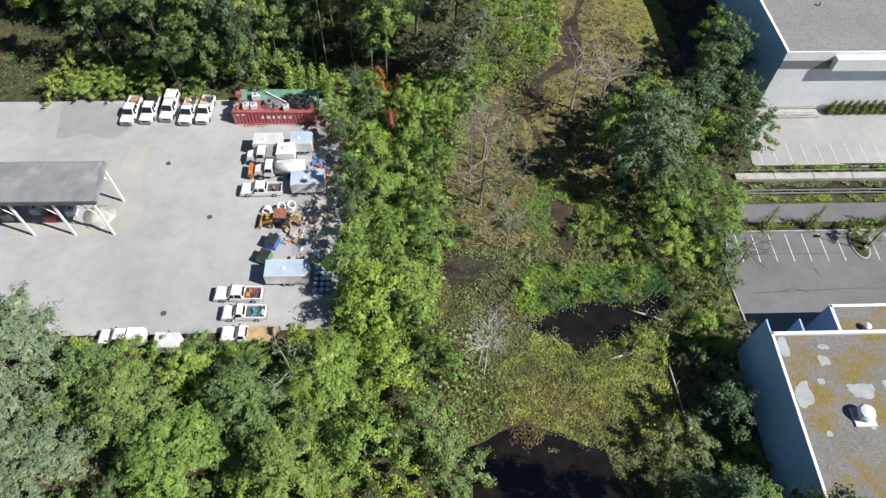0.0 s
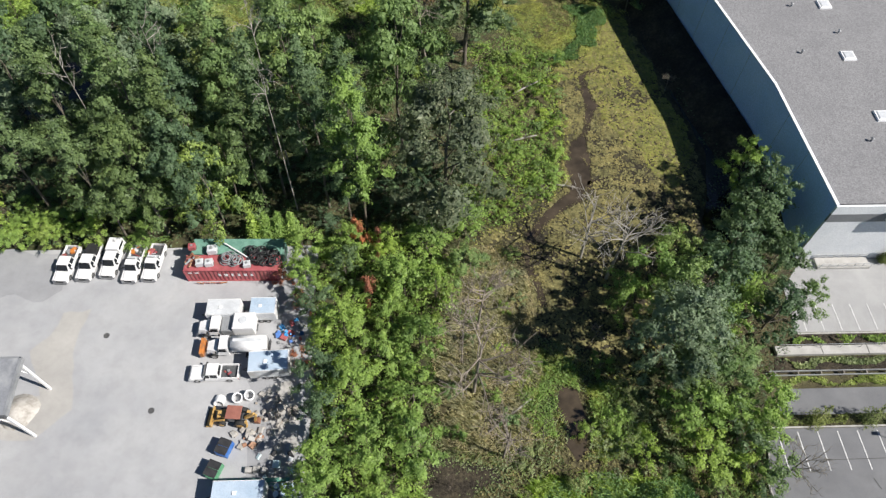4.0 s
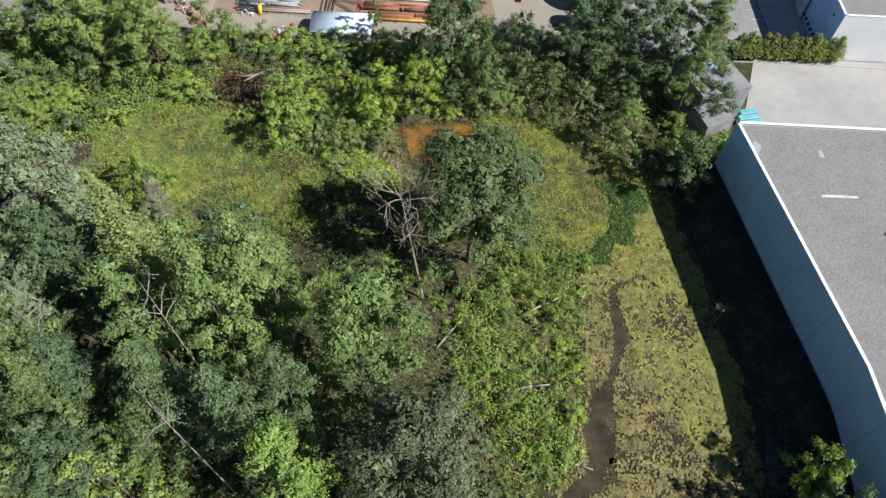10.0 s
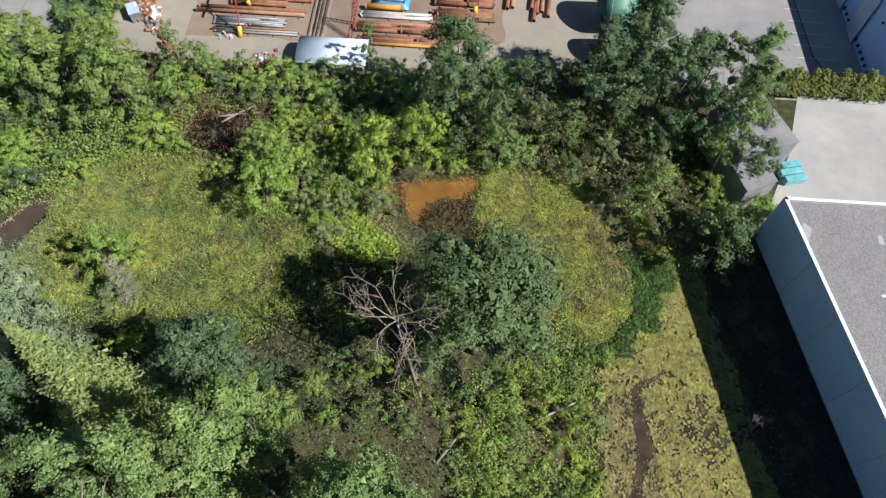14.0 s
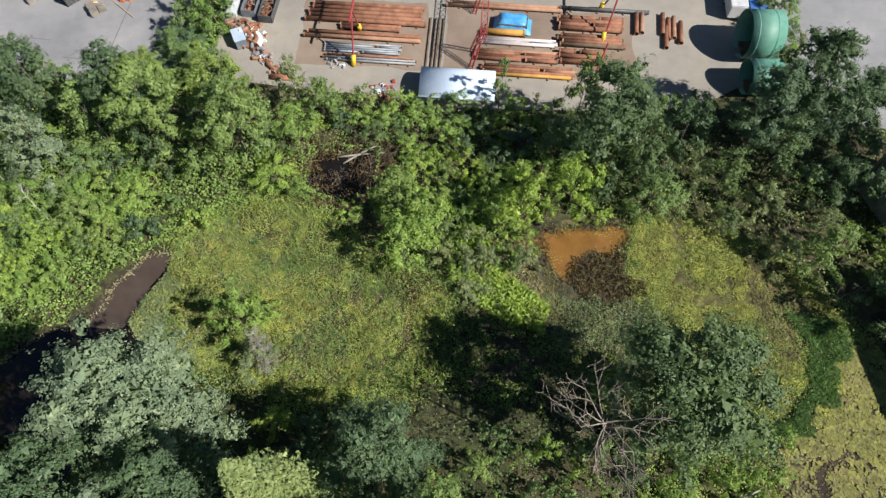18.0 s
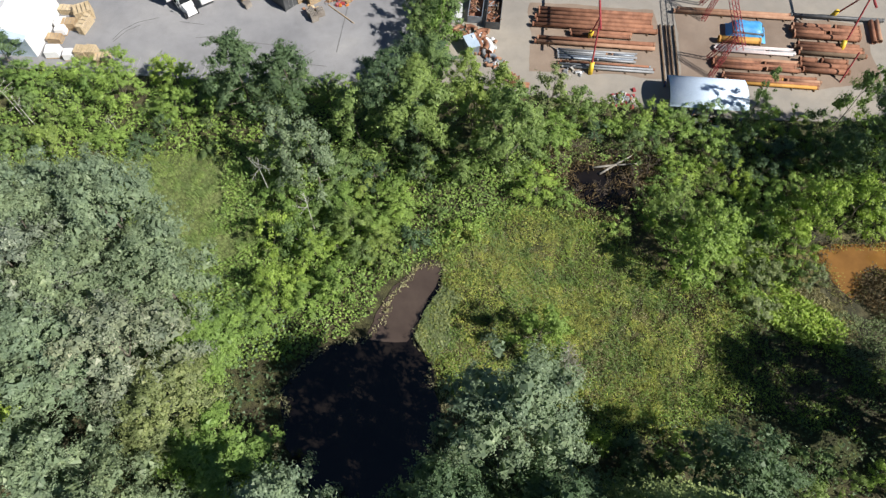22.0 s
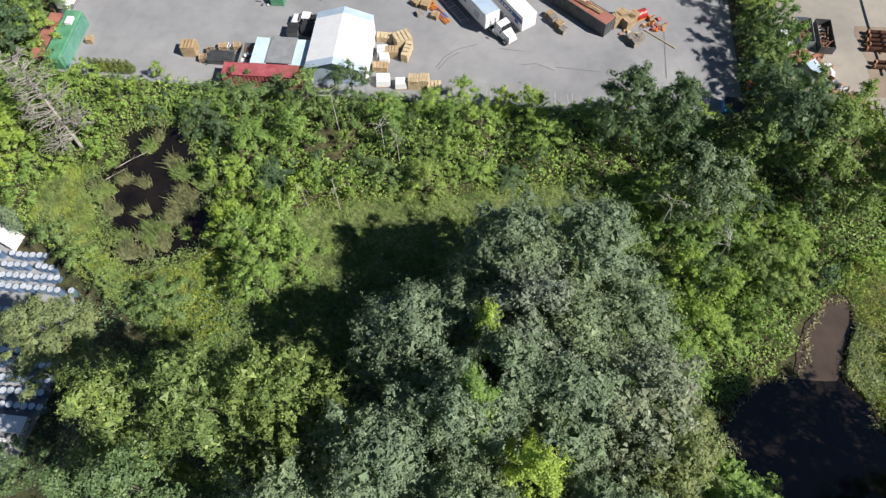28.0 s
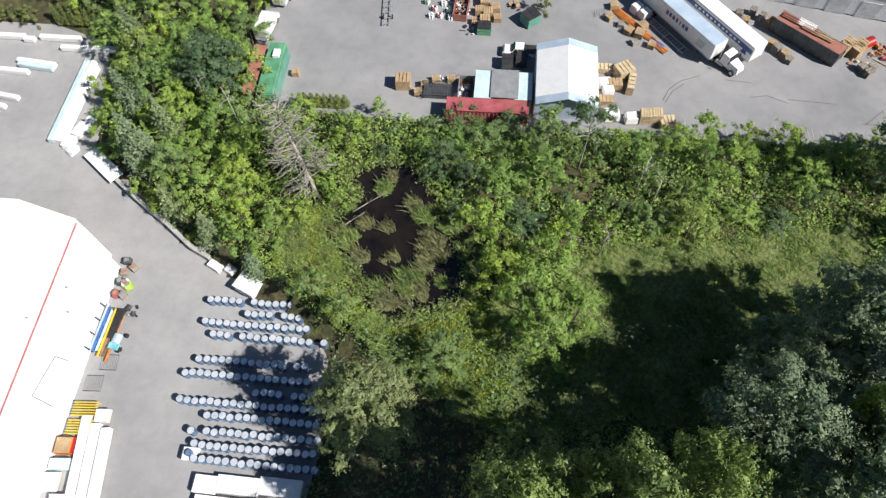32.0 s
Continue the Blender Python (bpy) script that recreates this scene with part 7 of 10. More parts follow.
for i in range(25):
    part("post", Build().tube((48 + i * 2.6, 62.9, 0.5), (48 + i * 2.6, 62.9, 1.5), 0.035, None, 6), M["rail"], gr)
part("top_rail", Build().tube((47.6, 62.9, 1.5), (116, 62.9, 1.5), 0.04, None, 6), M["rail"], gr)

# open-sided canopy on the south truck lot
cn = thing("canopy_shed", "tall open-sided canopy with a grey flat metal roof", "canopy", ORIGIN)
part("roof", Build().prism([(-74, 53.4), (-42.2, 53.4), (-42.6, 60.0), (-74, 60.2)], 7.85, 8.1), M["shingle"], cn, "grey sheet roof with streaks")
part("fascia", Build().prism([(-74, 53.2), (-42.1, 53.2), (-42.1, 53.4), (-74, 53.4)], 7.6, 8.16), M["darkgrey"], cn)
part("fascia", Build().prism([(-42.3, 53.4), (-42.0, 53.4), (-42.4, 60.1), (-42.7, 60.1)], 7.6, 8.16), M["grey"], cn)
part("fascia", Build().prism([(-74, 60.1), (-42.5, 60.0), (-42.5, 60.2), (-74, 60.3)], 7.6, 8.16), M["grey"], cn)
for x in (-42.9, -48.2, -53.8, -59.4, -65, -70.6):
    for y in (53.8, 59.6):
        part("post", Build().box((x, y, 3.9), (0.26, 0.26, 7.8)), M["coping"], cn)
        part("brace", Build().tube((x - 0.1, y, 4.6), (x - 2.4, y, 7.7), 0.07, None, 6), M["coping"], cn)
for x, y, m_, s in ((-49.5, 57.5, "offwhite", 1.6), (-52, 56.6, "red", 1.8), (-54.6, 57.8, "offwhite", 1.5), (-58, 57, "grey", 2.0)):
    g = thing("tote_tank", "storage tote standing under the canopy", "container", pose(x, y, 0.05))
    part("body", Build().box((0, 0, s * 0.4), (s * 0.8, s * 0.8, s * 0.8)), M[m_], g)
    part("lid", Build().tube((0, 0, s * 0.8), (0, 0, s * 0.86), 0.2, 0.2, 10), M["black"], g)
mound = thing("salt_pile", "grey heap of road grit under the canopy", "heap", pose(-45.8, 56.8, 0.05))
hv = [(0, 0, 1.5)] + [(r * math.cos(a) * (1 + 0.12 * math.sin(3 * a)), r * math.sin(a), z) for r, z in ((0.9, 1.0), (1.8, 0.35), (2.3, 0.0)) for a in [i * math.pi / 8 for i in range(16)]]
hf = [(0, 1 + i, 1 + (i + 1) % 16) for i in range(16)] + [(1 + k * 16 + i, 17 + k * 16 + i, 17 + k * 16 + (i + 1) % 16, 1 + k * 16 + (i + 1) % 16) for k in range(2) for i in range(16)]
part("grit", Build().add(hv, hf), M["stone"], mound, "", None, True)

# ---- vehicles ----


def wheel(parent, x, y, r=0.38, w=0.26, hub="chrome"):
    s = 1 if y > 0 else -1
    ty = part("wheel", Build().tube((x, y - w / 2 * s, r), (x, y + w / 2 * s, r), r, r, 16), M["tyre"], parent)
    part("rim", Build().tube((x, y + w / 2 * s, r), (x, y + (w / 2 + 0.03) * s, r), r * 0.6, r * 0.45, 12), M[hub], ty)


def pickup(x, y, rz, cover_="open", crew=True, label="white pickup truck parked on worn asphalt", L=5.9, group="trucks on the south lot"):
    """A pickup, nose along +x; cover_: open bed, black tonneau, white canopy, rack or bare flat bed."""
    h = L / 2
    c0 = -0.75 if crew else -0.15
    t = thing("pickup_truck", label, "truck", place(x, y, rz, 0.05), group)
    part("body", Build().profile([(-h, 0.5), (-h, 0.78), (c0, 0.78), (c0, 1.02), (1.35, 1.05), (h - 0.25, 0.98), (h, 0.85), (h, 0.45), (h - 0.6, 0.38), (-h + 0.5, 0.38)], -0.96, 0.96), M["white"], t)
    part("hood", Build().add([(1.3, -0.88, 1.05), (h - 0.12, -0.78, 0.96), (h - 0.12, 0.78, 0.96), (1.3, 0.88, 1.05), (1.3, -0.7, 1.13), (h - 0.25, -0.6, 1.06), (h - 0.25, 0.6, 1.06), (1.3, 0.7, 1.13)], [(4, 5, 6, 7), (0, 1, 5, 4), (1, 2, 6, 5), (2, 3, 7, 6), (3, 0, 4, 7)]), M["white"], t)
    cab = part("cab", Build().add([(c0, -0.92, 1.0), (1.35, -0.92, 1.0), (1.35, 0.92, 1.0), (c0, 0.92, 1.0), (c0 + 0.12, -0.74, 1.82), (0.72, -0.74, 1.82), (0.72, 0.74, 1.82), (c0 + 0.12, 0.74, 1.82)], [(4, 5, 6, 7), (0, 1, 5, 4), (1, 2, 6, 5), (2, 3, 7, 6), (3, 0, 4, 7)]), M["white"], t)
    part("windscreen", Build().add([(1.34, -0.80, 1.10), (1.34, 0.80, 1.10), (0.80, 0.68, 1.79), (0.80, -0.68, 1.79)], [(0, 1, 2, 3)]), M["glass"], cab, "", pose(0.03, 0, 0.02))
    part("rear_window", Build().add([(c0, -0.7, 1.2), (c0 + 0.1, -0.62, 1.74), (c0 + 0.1, 0.62, 1.74), (c0, 0.7, 1.2)], [(0, 1, 2, 3)]), M["glass"], cab, "", pose(-0.03, 0, 0))
    for s in (-1, 1):
        for a, b in (((c0 + 0.15, 0.25), (0.35, 1.05)) if crew else ((0.1, 1.05),)):
            part("side_window", Build().add([(a, 0.925 * s, 1.14), (b, 0.925 * s, 1.14), (min(b, 0.75), 0.79 * s, 1.72), (a + 0.06, 0.79 * s, 1.72)], [(0, 1, 2, 3)]), M["glass"], cab)
        part("mirror", Build().box((0.95, 1.08 * s, 1.2), (0.16, 0.26, 0.22)), M["black"], t)
        part("headlight", Build().box((h - 0.03, 0.72 * s, 0.82), (0.1, 0.36, 0.2)), M["chrome"], t)
        part("tail_light", Build().box((-h + 0.02, 0.86 * s, 0.9), (0.08, 0.16, 0.34)), M["lamp_red"], t)
        if cover_ != "flat":
            part("bed_side", Build().box(((c0 - h) / 2, 0.90 * s, 0.95), (h + c0, 0.13, 0.46)), M["white"], t)
        wheel(t, h - 0.95, 0.86 * s)
        wheel(t, -h + 1.15, 0.86 * s)
    part("grille", Build().box((h + 0.01, 0, 0.78), (0.06, 1.0, 0.26)), M["black"], t)
    part("front_bumper", Build().box((h + 0.05, 0, 0.52), (0.18, 1.9, 0.22)), M["chrome"], t)
    part("rear_bumper", Build().box((-h - 0.06, 0, 0.52), (0.16, 1.8, 0.18)), M["chrome"], t)
    if cover_ == "flat":
        part("flat_deck", Build().box(((c0 - h) / 2 - 0.4, 0, 0.95), (h + c0 + 0.9, 2.1, 0.14)), M["wood"], t, "bare plywood flat deck")
        return t
    part("tailgate", Build().box((-h + 0.06, 0, 0.95), (0.1, 1.75, 0.46)), M["white"], t)
    part("bed_liner", Build().box(((c0 - h) / 2, 0, 0.80), (h + c0 - 0.2, 1.64, 0.06)), M["darkgrey"], t)
    if cover_ == "tonneau":
        part("tonneau_cover", Build().box(((c0 - h) / 2, 0, 1.2), (h + c0 - 0.05, 1.86, 0.06)), M["black"], t, "black soft bed cover")
    if cover_ == "canopy":
        cp = part("canopy", Build().box(((c0 - h) / 2 - 0.05, 0, 1.55), (h + c0 + 0.05, 1.9, 0.9), 0, 0.9), M["white"], t, "white fibreglass bed canopy")
        part("canopy_window", Build().box(((c0 - h) / 2, 0, 1.6), (h + c0 - 0.6, 1.84, 0.4)), M["glass"], cp)
    if cover_ == "rack":
        part("tool_box", Build().box((c0 - 0.35, 0, 1.25), (0.5, 1.7, 0.42)), M["offwhite"], t, "white cross-bed tool box")
        part("beacon_board", Build().box((c0 - 0.05, 0, 1.95), (0.2, 1.1, 0.22)), M["offwhite"], t)
        for s in (-1, 1):
            part("rack_rail", Build().tube((c0, 0.88 * s, 1.75), (-h + 0.1, 0.88 * s, 1.75), 0.03, None, 6), M["black"], t)
            for xx in (c0 - 0.1, -h + 0.15):
                part("rack_post", Build().tube((xx, 0.88 * s, 1.1), (xx, 0.88 * s, 1.76), 0.03, None, 6), M["black"], t)
    return t


def cargo(x, y, rz, kinds, dz, n, seed, spread_=(1.5, 1.3), label="loose tools and traffic gear lying in a truck bed", name="cargo"):
    """Loose small goods: each piece a part."""
    r = random.Random(seed)
    t = thing(name, label, "goods", place(x, y, rz, dz))
    for i in range(n):
        px, py = r.uniform(-0.5, 0.5) * spread_[0], r.uniform(-0.5, 0.5) * spread_[1]
        k = r.choice(kinds)
        s = r.uniform(0.25, 0.6)
        if r.random() < 0.3:
            a = r.uniform(0, math.pi)
            part("rod", Build().tube((px - 0.5 * math.cos(a), py - 0.5 * math.sin(a), 0.12), (px + 0.5 * math.cos(a), py + 0.5 * math.sin(a), 0.2), 0.06, None, 6), M[k], t)
        else:
            part("piece", Build().box((px, py, s * 0.3), (s, s * r.uniform(0.5, 1), s * 0.6), r.uniform(0, 180)), M[k], t)
    return t


# row along the north edge, noses to the south
for i, (x, y, c) in enumerate(((-45.6, 77.2, "open"), (-42.7, 77.5, "tonneau"), (-39.7, 77.9, "canopy"), (-36.6, 77.1, "rack"), (-34.0, 77.3, "rack"))):
    txt = {"open": "white pickup truck with an open loaded bed", "tonneau": "white pickup truck with a black bed cover", "canopy": "white pickup truck with a tall white canopy", "rack": "white work pickup with tool box and rack"}[c]
    pickup(x, y, -94, c, c != "rack", txt, 5.6)
    if c in ("open", "rack"):
        cargo(x - 0.08, y + 1.75, 0, ["red", "grey", "orange", "offwhite"], 0.9, 6, i)
pickup(-23.2, 61.0, 180, "open", True, "white crew-cab pickup with tools in its bed", 6.0)
cargo(-21.2, 61.0, 0, ["red", "grey", "rust", "darkgrey"], 0.9, 7, 11, (1.4, 1.2))
pickup(-24.1, 43.5, 178, "open", True, "white crew-cab pickup loaded with red gear", 6.2)
cargo(-22.1, 43.4, 0, ["red", "orange", "red", "darkgrey"], 0.9, 10, 12, (1.9, 1.3), "red and orange traffic gear in a truck bed")
pickup(-23.0, 40.7, 179, "open", False, "white single-cab pickup with blue barrels aboard", 5.6)
cargo(-21.2, 40.7, 0, ["blue", "tarp_blue", "green", "offwhite"], 0.9, 9, 13, (2.0, 1.3), "blue barrels and hoses in a truck bed")
pickup(-22.3, 37.6, 178, "flat", False, "white flat-deck truck with a bare plywood bed", 6.4)
pickup(-37.7, 37.5, 178, "canopy", True, "white pickup with a canopy half hidden under trees", 5.8)


def box_trailer(x, y, rz, L, W_, H_, roof_mat, label, name="box_trailer", group=""):
    t = thing(name, label, "trailer", place(x, y, rz, 0.05), group)
    part("box", Build().box((0, 0, 0.55 + H_ / 2), (L, W_, H_)), M["offwhite"], t)
    part("roof", Build().box((0, 0, 0.58 + H_), (L - 0.1, W_ - 0.1, 0.06)), M[roof_mat], t)
    for s in (-1, 1):
        wheel(t, -0.4, (W_ / 2 - 0.1) * s, 0.34, 0.22)
        wheel(t, 0.45, (W_ / 2 - 0.1) * s, 0.34, 0.22)
        part("edge_trim", Build().box((0, (W_ / 2) * s, 0.55 + H_), (L, 0.06, 0.08)), M["coping"], t)
    part("drawbar", Build().tube((L / 2, 0.4, 0.5), (L / 2 + 1.1, 0, 0.5), 0.05, None, 6).tube((L / 2, -0.4, 0.5), (L / 2 + 1.1, 0, 0.5), 0.05, None, 6), M["darkgrey"], t)
    part("rear_door", Build().box((-L / 2 - 0.02, 0, 0.6 + H_ / 2), (0.06, W_ - 0.2, H_ - 0.15)), M["white"], t)
    v = part("roof_vent", Build().box((0.3, 0.1, 0.66 + H_), (0.4, 0.4, 0.12)), M["coping"], t)
    return t


box_trailer(-31.6, 36.3, 178, 3.0, 1.9, 1.7, "offwhite", "small white cargo trailer half hidden under trees")
box_trailer(-23.0, 69.2, 180, 4.2, 2.2, 2.0, "offwhite", "white enclosed cargo trailer with ribbed roof")
box_trailer(-18.0, 69.3, 180, 3.2, 2.3, 2.0, "paleblue", "white enclosed cargo trailer under tree shade")
box_trailer(-16.4, 61.6, 183, 4.8, 2.6, 2.1, "paleblue", "dirty pale blue cargo trailer beside trees")
box_trailer(-17.9, 46.2, 180, 5.6, 2.5, 2.1, "paleblue", "white cargo trailer with a pale blue roof")


def work_truck(x, y, rz, kind):
    """Medium truck, nose along +x: a bonneted cab and a box or tank behind."""
    t = thing("work_truck", "white bonneted truck with a service box" if kind == "box" else "white tank truck with an orange front guard", "truck", place(x, y, rz, 0.05))
    part("chassis", Build().box((-0.5, 0, 0.75), (7.0, 0.9, 0.25)), M["darkgrey"], t)
    part("hood", Build().add([(1.9, -0.95, 0.7), (3.4, -0.75, 0.7), (3.4, 0.75, 0.7), (1.9, 0.95, 0.7), (1.9, -0.85, 1.75), (3.2, -0.6, 1.5), (3.2, 0.6, 1.5), (1.9, 0.85, 1.75)], [(4, 5, 6, 7), (0, 1, 5, 4), (1, 2, 6, 5), (2, 3, 7, 6), (3, 0, 4, 7)]), M["white"], t)
    cab = part("cab", Build().add([(0.4, -1.05, 0.8), (1.95, -1.05, 0.8), (1.95, 1.05, 0.8), (0.4, 1.05, 0.8), (0.5, -0.92, 2.45), (1.55, -0.9, 2.45), (1.55, 0.9, 2.45), (0.5, 0.92, 2.45)], [(4, 5, 6, 7), (0, 1, 5, 4), (1, 2, 6, 5), (2, 3, 7, 6), (3, 0, 4, 7)]), M["white"], t)
    part("windscreen", Build().add([(1.90, -0.9, 1.75), (1.90, 0.9, 1.75), (1.6, 0.8, 2.38), (1.6, -0.8, 2.38)], [(0, 1, 2, 3)]), M["glass"], cab, "", pose(0.05, 0, 0))
    for s in (-1, 1):
        part("side_window", Build().add([(0.65, 1.03 * s, 1.7), (1.7, 1.03 * s, 1.7), (1.45, 0.95 * s, 2.3), (0.7, 0.95 * s, 2.3)], [(0, 1, 2, 3)]), M["glass"], cab)
        part("mirror", Build().box((1.9, 1.25 * s, 1.9), (0.12, 0.22, 0.4)), M["black"], t)
        wheel(t, 2.5, 0.95 * s, 0.48, 0.28)
        wheel(t, -1.9, 0.9 * s, 0.48, 0.5)
        part("headlight", Build().box((3.36, 0.62 * s, 1.0), (0.1, 0.3, 0.2)), M["chrome"], t)
    part("bumper", Build().box((3.55, 0, 0.65), (0.2, 2.1, 0.3)), M["chrome"], t)
    if kind == "box":
        part("equipment_deck", Build().box((-0.55, 0, 1.45), (1.7, 2.2, 1.2)), M["grey"], t)
        sb_ = part("service_box", Build().box((-2.6, 0, 1.85), (2.6, 2.3, 2.0)), M["white"], t)
        part("hatch", Build().tube((-2.6, 0, 2.86), (-2.6, 0, 2.95), 0.55, 0.5, 16), M["offwhite"], sb_)
    else:
        part("tank", Build().tube((-4.2, 0, 1.85), (0.1, 0, 1.85), 1.05, 1.05, 20), M["white"], t, "white cylindrical tank", None, True)
        part("catwalk", Build().box((-2.0, 0, 2.92), (3.6, 0.4, 0.06)), M["offwhite"], t)
        part("front_guard", Build().box((3.9, 0, 1.0), (0.5, 2.2, 1.1)), M["orange"], t, "orange front guard")
        part("mudflap", Build().box((-4.3, 0, 0.6), (0.05, 2.2, 0.7)), M["black"], t)
    return t


work_truck(-22.7, 67.1, 180, "box")
work_truck(-21.2, 64.3, 180, "tank")


# ---- containers and bins ----
def container(x, y, rz, L, mat_, label, dz=0.05, marks_=True, roof_mat=None, group="", H_=2.6):
    """Corrugated shipping container; its long side along x."""
    t = thing("shipping_container", label, "container", place(x, y, rz, dz), group)
    n = int(L / 0.28)
    top = []
    for i in range(n + 1):
        f = -L / 2 + 0.15 + (L - 0.3) * i / n
        top.append((f, 1.20 - (0.07 if i % 2 else 0.0)))
    poly = [(a, -b) for a, b in top] + [(L / 2 - 0.1, 1.2)] + [(a, b) for a, b in reversed(top)] + [(-L / 2 + 0.1, -1.2)]
    part("side", Build().prism(poly, 0.15, H_ - 0.08), M[mat_], t)
    part("roof", Build().box((0, 0, H_ - 0.05), (L - 0.1, 2.36, 0.09)), M[roof_mat or mat_], t)
    for s in (-1, 1):
        part("top_rail", Build().box((0, 1.2 * s, H_ - 0.03), (L, 0.1, 0.12)), M[mat_], t)
        part("bottom_rail", Build().box((0, 1.2 * s, 0.1), (L, 0.12, 0.16)), M[mat_], t)
        dr = part("door", Build().box((L / 2, 0.58 * s, H_ / 2), (0.08, 1.14, H_ - 0.3)), M[mat_], t)
        part("lock_bar", Build().tube((L / 2 + 0.07, 0.35 * s, 0.25), (L / 2 + 0.07, 0.35 * s, H_ - 0.2), 0.025, None, 6), M["rail"], dr)
        for e in (-1, 1):
            part("corner_post", Build().box((e * (L / 2 - 0.06), 1.16 * s, H_ / 2), (0.16, 0.16, H_)), M[mat_], t)
    if marks_:
        for k, w in enumerate((0.35, 0.5, 0.3, 0.3, 0.4, 0.3)):
            part("marking", Build().box((-1.6 + k * 0.85, -1.235, 1.55), (w, 0.02, 0.55)), M["coping"], t)
        for k in range(2):
            part("marking", Build().box((-L / 2 + 0.8 + k * 0.9, -1.235, 2.05), (0.5, 0.02, 0.22)), M["coping"], t)
    return t


container(-22.9, 75.8, -0.8, 12.4, "red", "red corrugated shipping container with white marks")
container(-22.4, 78.4, -0.8, 12.2, "tarp_green", "green-topped shipping container behind the red one", 0.05, False, "tarp_green")


def junk_on_container():
    z = 2.7
    for x, y, s, m_, nm, txt in ((-25.6, 77.6, 1.2, "offwhite", "water_tote", "square white plastic tote on a container roof"), (-26.9, 75.6, 1.0, "offwhite", "pump_unit", "white pump on a container roof"), (-25.7, 75.6, 1.0, "offwhite", "pump_unit", "white pump on a container roof"), (-20.7, 75.3, 0.9, "offwhite", "pump_unit", "small white engine on a container roof"), (-28.4, 78.2, 0.9, "red", "fuel_tank", "bright red tank on a container roof")):
        t = thing(nm, txt, "machine", pose(x, y, z, 0, 0, 8))
        part("body", Build().box((0, 0, s * 0.4), (s, s * 0.9, s * 0.8)), M[m_], t)
        part("cap", Build().tube((0, 0, s * 0.8), (0, 0, s * 0.9), s * 0.2, s * 0.18, 10), M["grey"], t)
        part("skid", Build().box((0, 0, 0.05), (s * 1.1, s * 0.5, 0.1)), M["darkgrey"], t)
    for x, y, R_, m_ in ((-23.4, 76.4, 0.95, "grey"), (-19.7, 76.2, 0.8, "black"), (-18.7, 75.9, 0.7, "black"), (-19.0, 77.4, 0.75, "black"), (-17.3, 75.7, 0.6, "black"), (-22.3, 76.0, 0.8, "grey"), (-20.4, 77.5, 0.7, "black"), (-17.6, 77.0, 0.65, "black")):
        t = thing("hose_coil", "coil of thick " + m_ + " hose on a container", "hose", pose(x, y, z))
        for k in range(6):
            part("loop", Build().ring((0.28 * math.sin(2.1 * k + x), 0.24 * math.cos(1.7 * k + y), 0.09 + k * 0.13), R_ * (1 - 0.09 * k), 0.075, 18, 6, (5 * math.sin(k * 1.9), 6 * math.cos(k * 2.3))), M[m_], t, "", None, True)
    t = thing("white_pipe", "long white pipe leaning across the container roofs", "pipe", pose(0, 0, 0))
    part("pipe_barrel", Build().tube((-24.2, 78.8, 2.95), (-20.4, 76.2, 2.9), 0.11, None, 8), M["coping"], t)
    t = thing("scrap_pile", "rusty scrap heap at the end of a container roof", "scrap", pose(-28.0, 76.2, z))
    r = random.Random(5)
    for i in range(14):
        part("scrap", Build().box((r.uniform(-0.8, 0.8), r.uniform(-1, 1), r.uniform(0.1, 0.5)), (r.uniform(0.3, 0.9), 0.2, 0.15), r.uniform(0, 180), 1, r.uniform(-20, 20)), M[r.choice(["rust", "rust_pale", "grey"])], t)
    for i in range(5):
        t = thing("traffic_barrier", "red and white striped barrier board by the container", "barrier", pose(-27.2 + i * 0.75, 74.2, 0.05, 20, 0, -10 + 5 * i))
        part("board", Build().box((0, 0, 0.6), (0.9, 0.06, 0.3)), M["red" if i % 2 else "orange"], t)
        part("leg", Build().box((-0.35, 0, 0.3), (0.06, 0.06, 0.6)), M["offwhite"], t)
        part("leg", Build().box((0.35, 0, 0.3), (0.06, 0.06, 0.6)), M["offwhite"], t)


junk_on_container()


def dumpster(x, y, rz, mat_, label, L=2.2, W_=1.7, H_=1.4):
    t = thing("dumpster", label, "bin", place(x, y, rz, 0.05))
    part("body", Build().box((0, 0, H_ / 2), (L, W_, H_), 0, 1.0).box((0, -W_ / 2 - 0.02, H_ * 0.7), (L * 0.9, 0.06, 0.1)), M[mat_], t)
    for s in (-1, 1):
        part("lid", Build().box((L / 4 * s, 0, H_ + 0.06), (L / 2 - 0.04, W_ + 0.06, 0.08), 0, 1, 4), M["black"], t)
        part("side_pocket", Build().box((L / 2 * s, 0, H_ * 0.55), (0.12, W_ * 0.8, 0.2)), M[mat_], t)
    return t


dumpster(-20.6, 51.7, 70, "blue", "blue steel dumpster with black lids", 1.8, 1.4, 1.3)
dumpster(-21.4, 49.2, 70, "green", "green steel dumpster with black lids", 1.8, 1.4, 1.3)
for i in range(8):
    t = thing("concrete_block", "pale concrete block set in a row on asphalt", "block", pose(-17.6 + i * 0.88, 49.2 + 0.08 * math.sin(i * 2.1), 0.05, 0, 0, 4 * math.sin(i * 3.3)), "concrete blocks in the truck lot")
    part("block", Build().box((0, 0, 0.3), (0.78, 0.6, 0.6), 0, 0.96), M["kerb"], t)
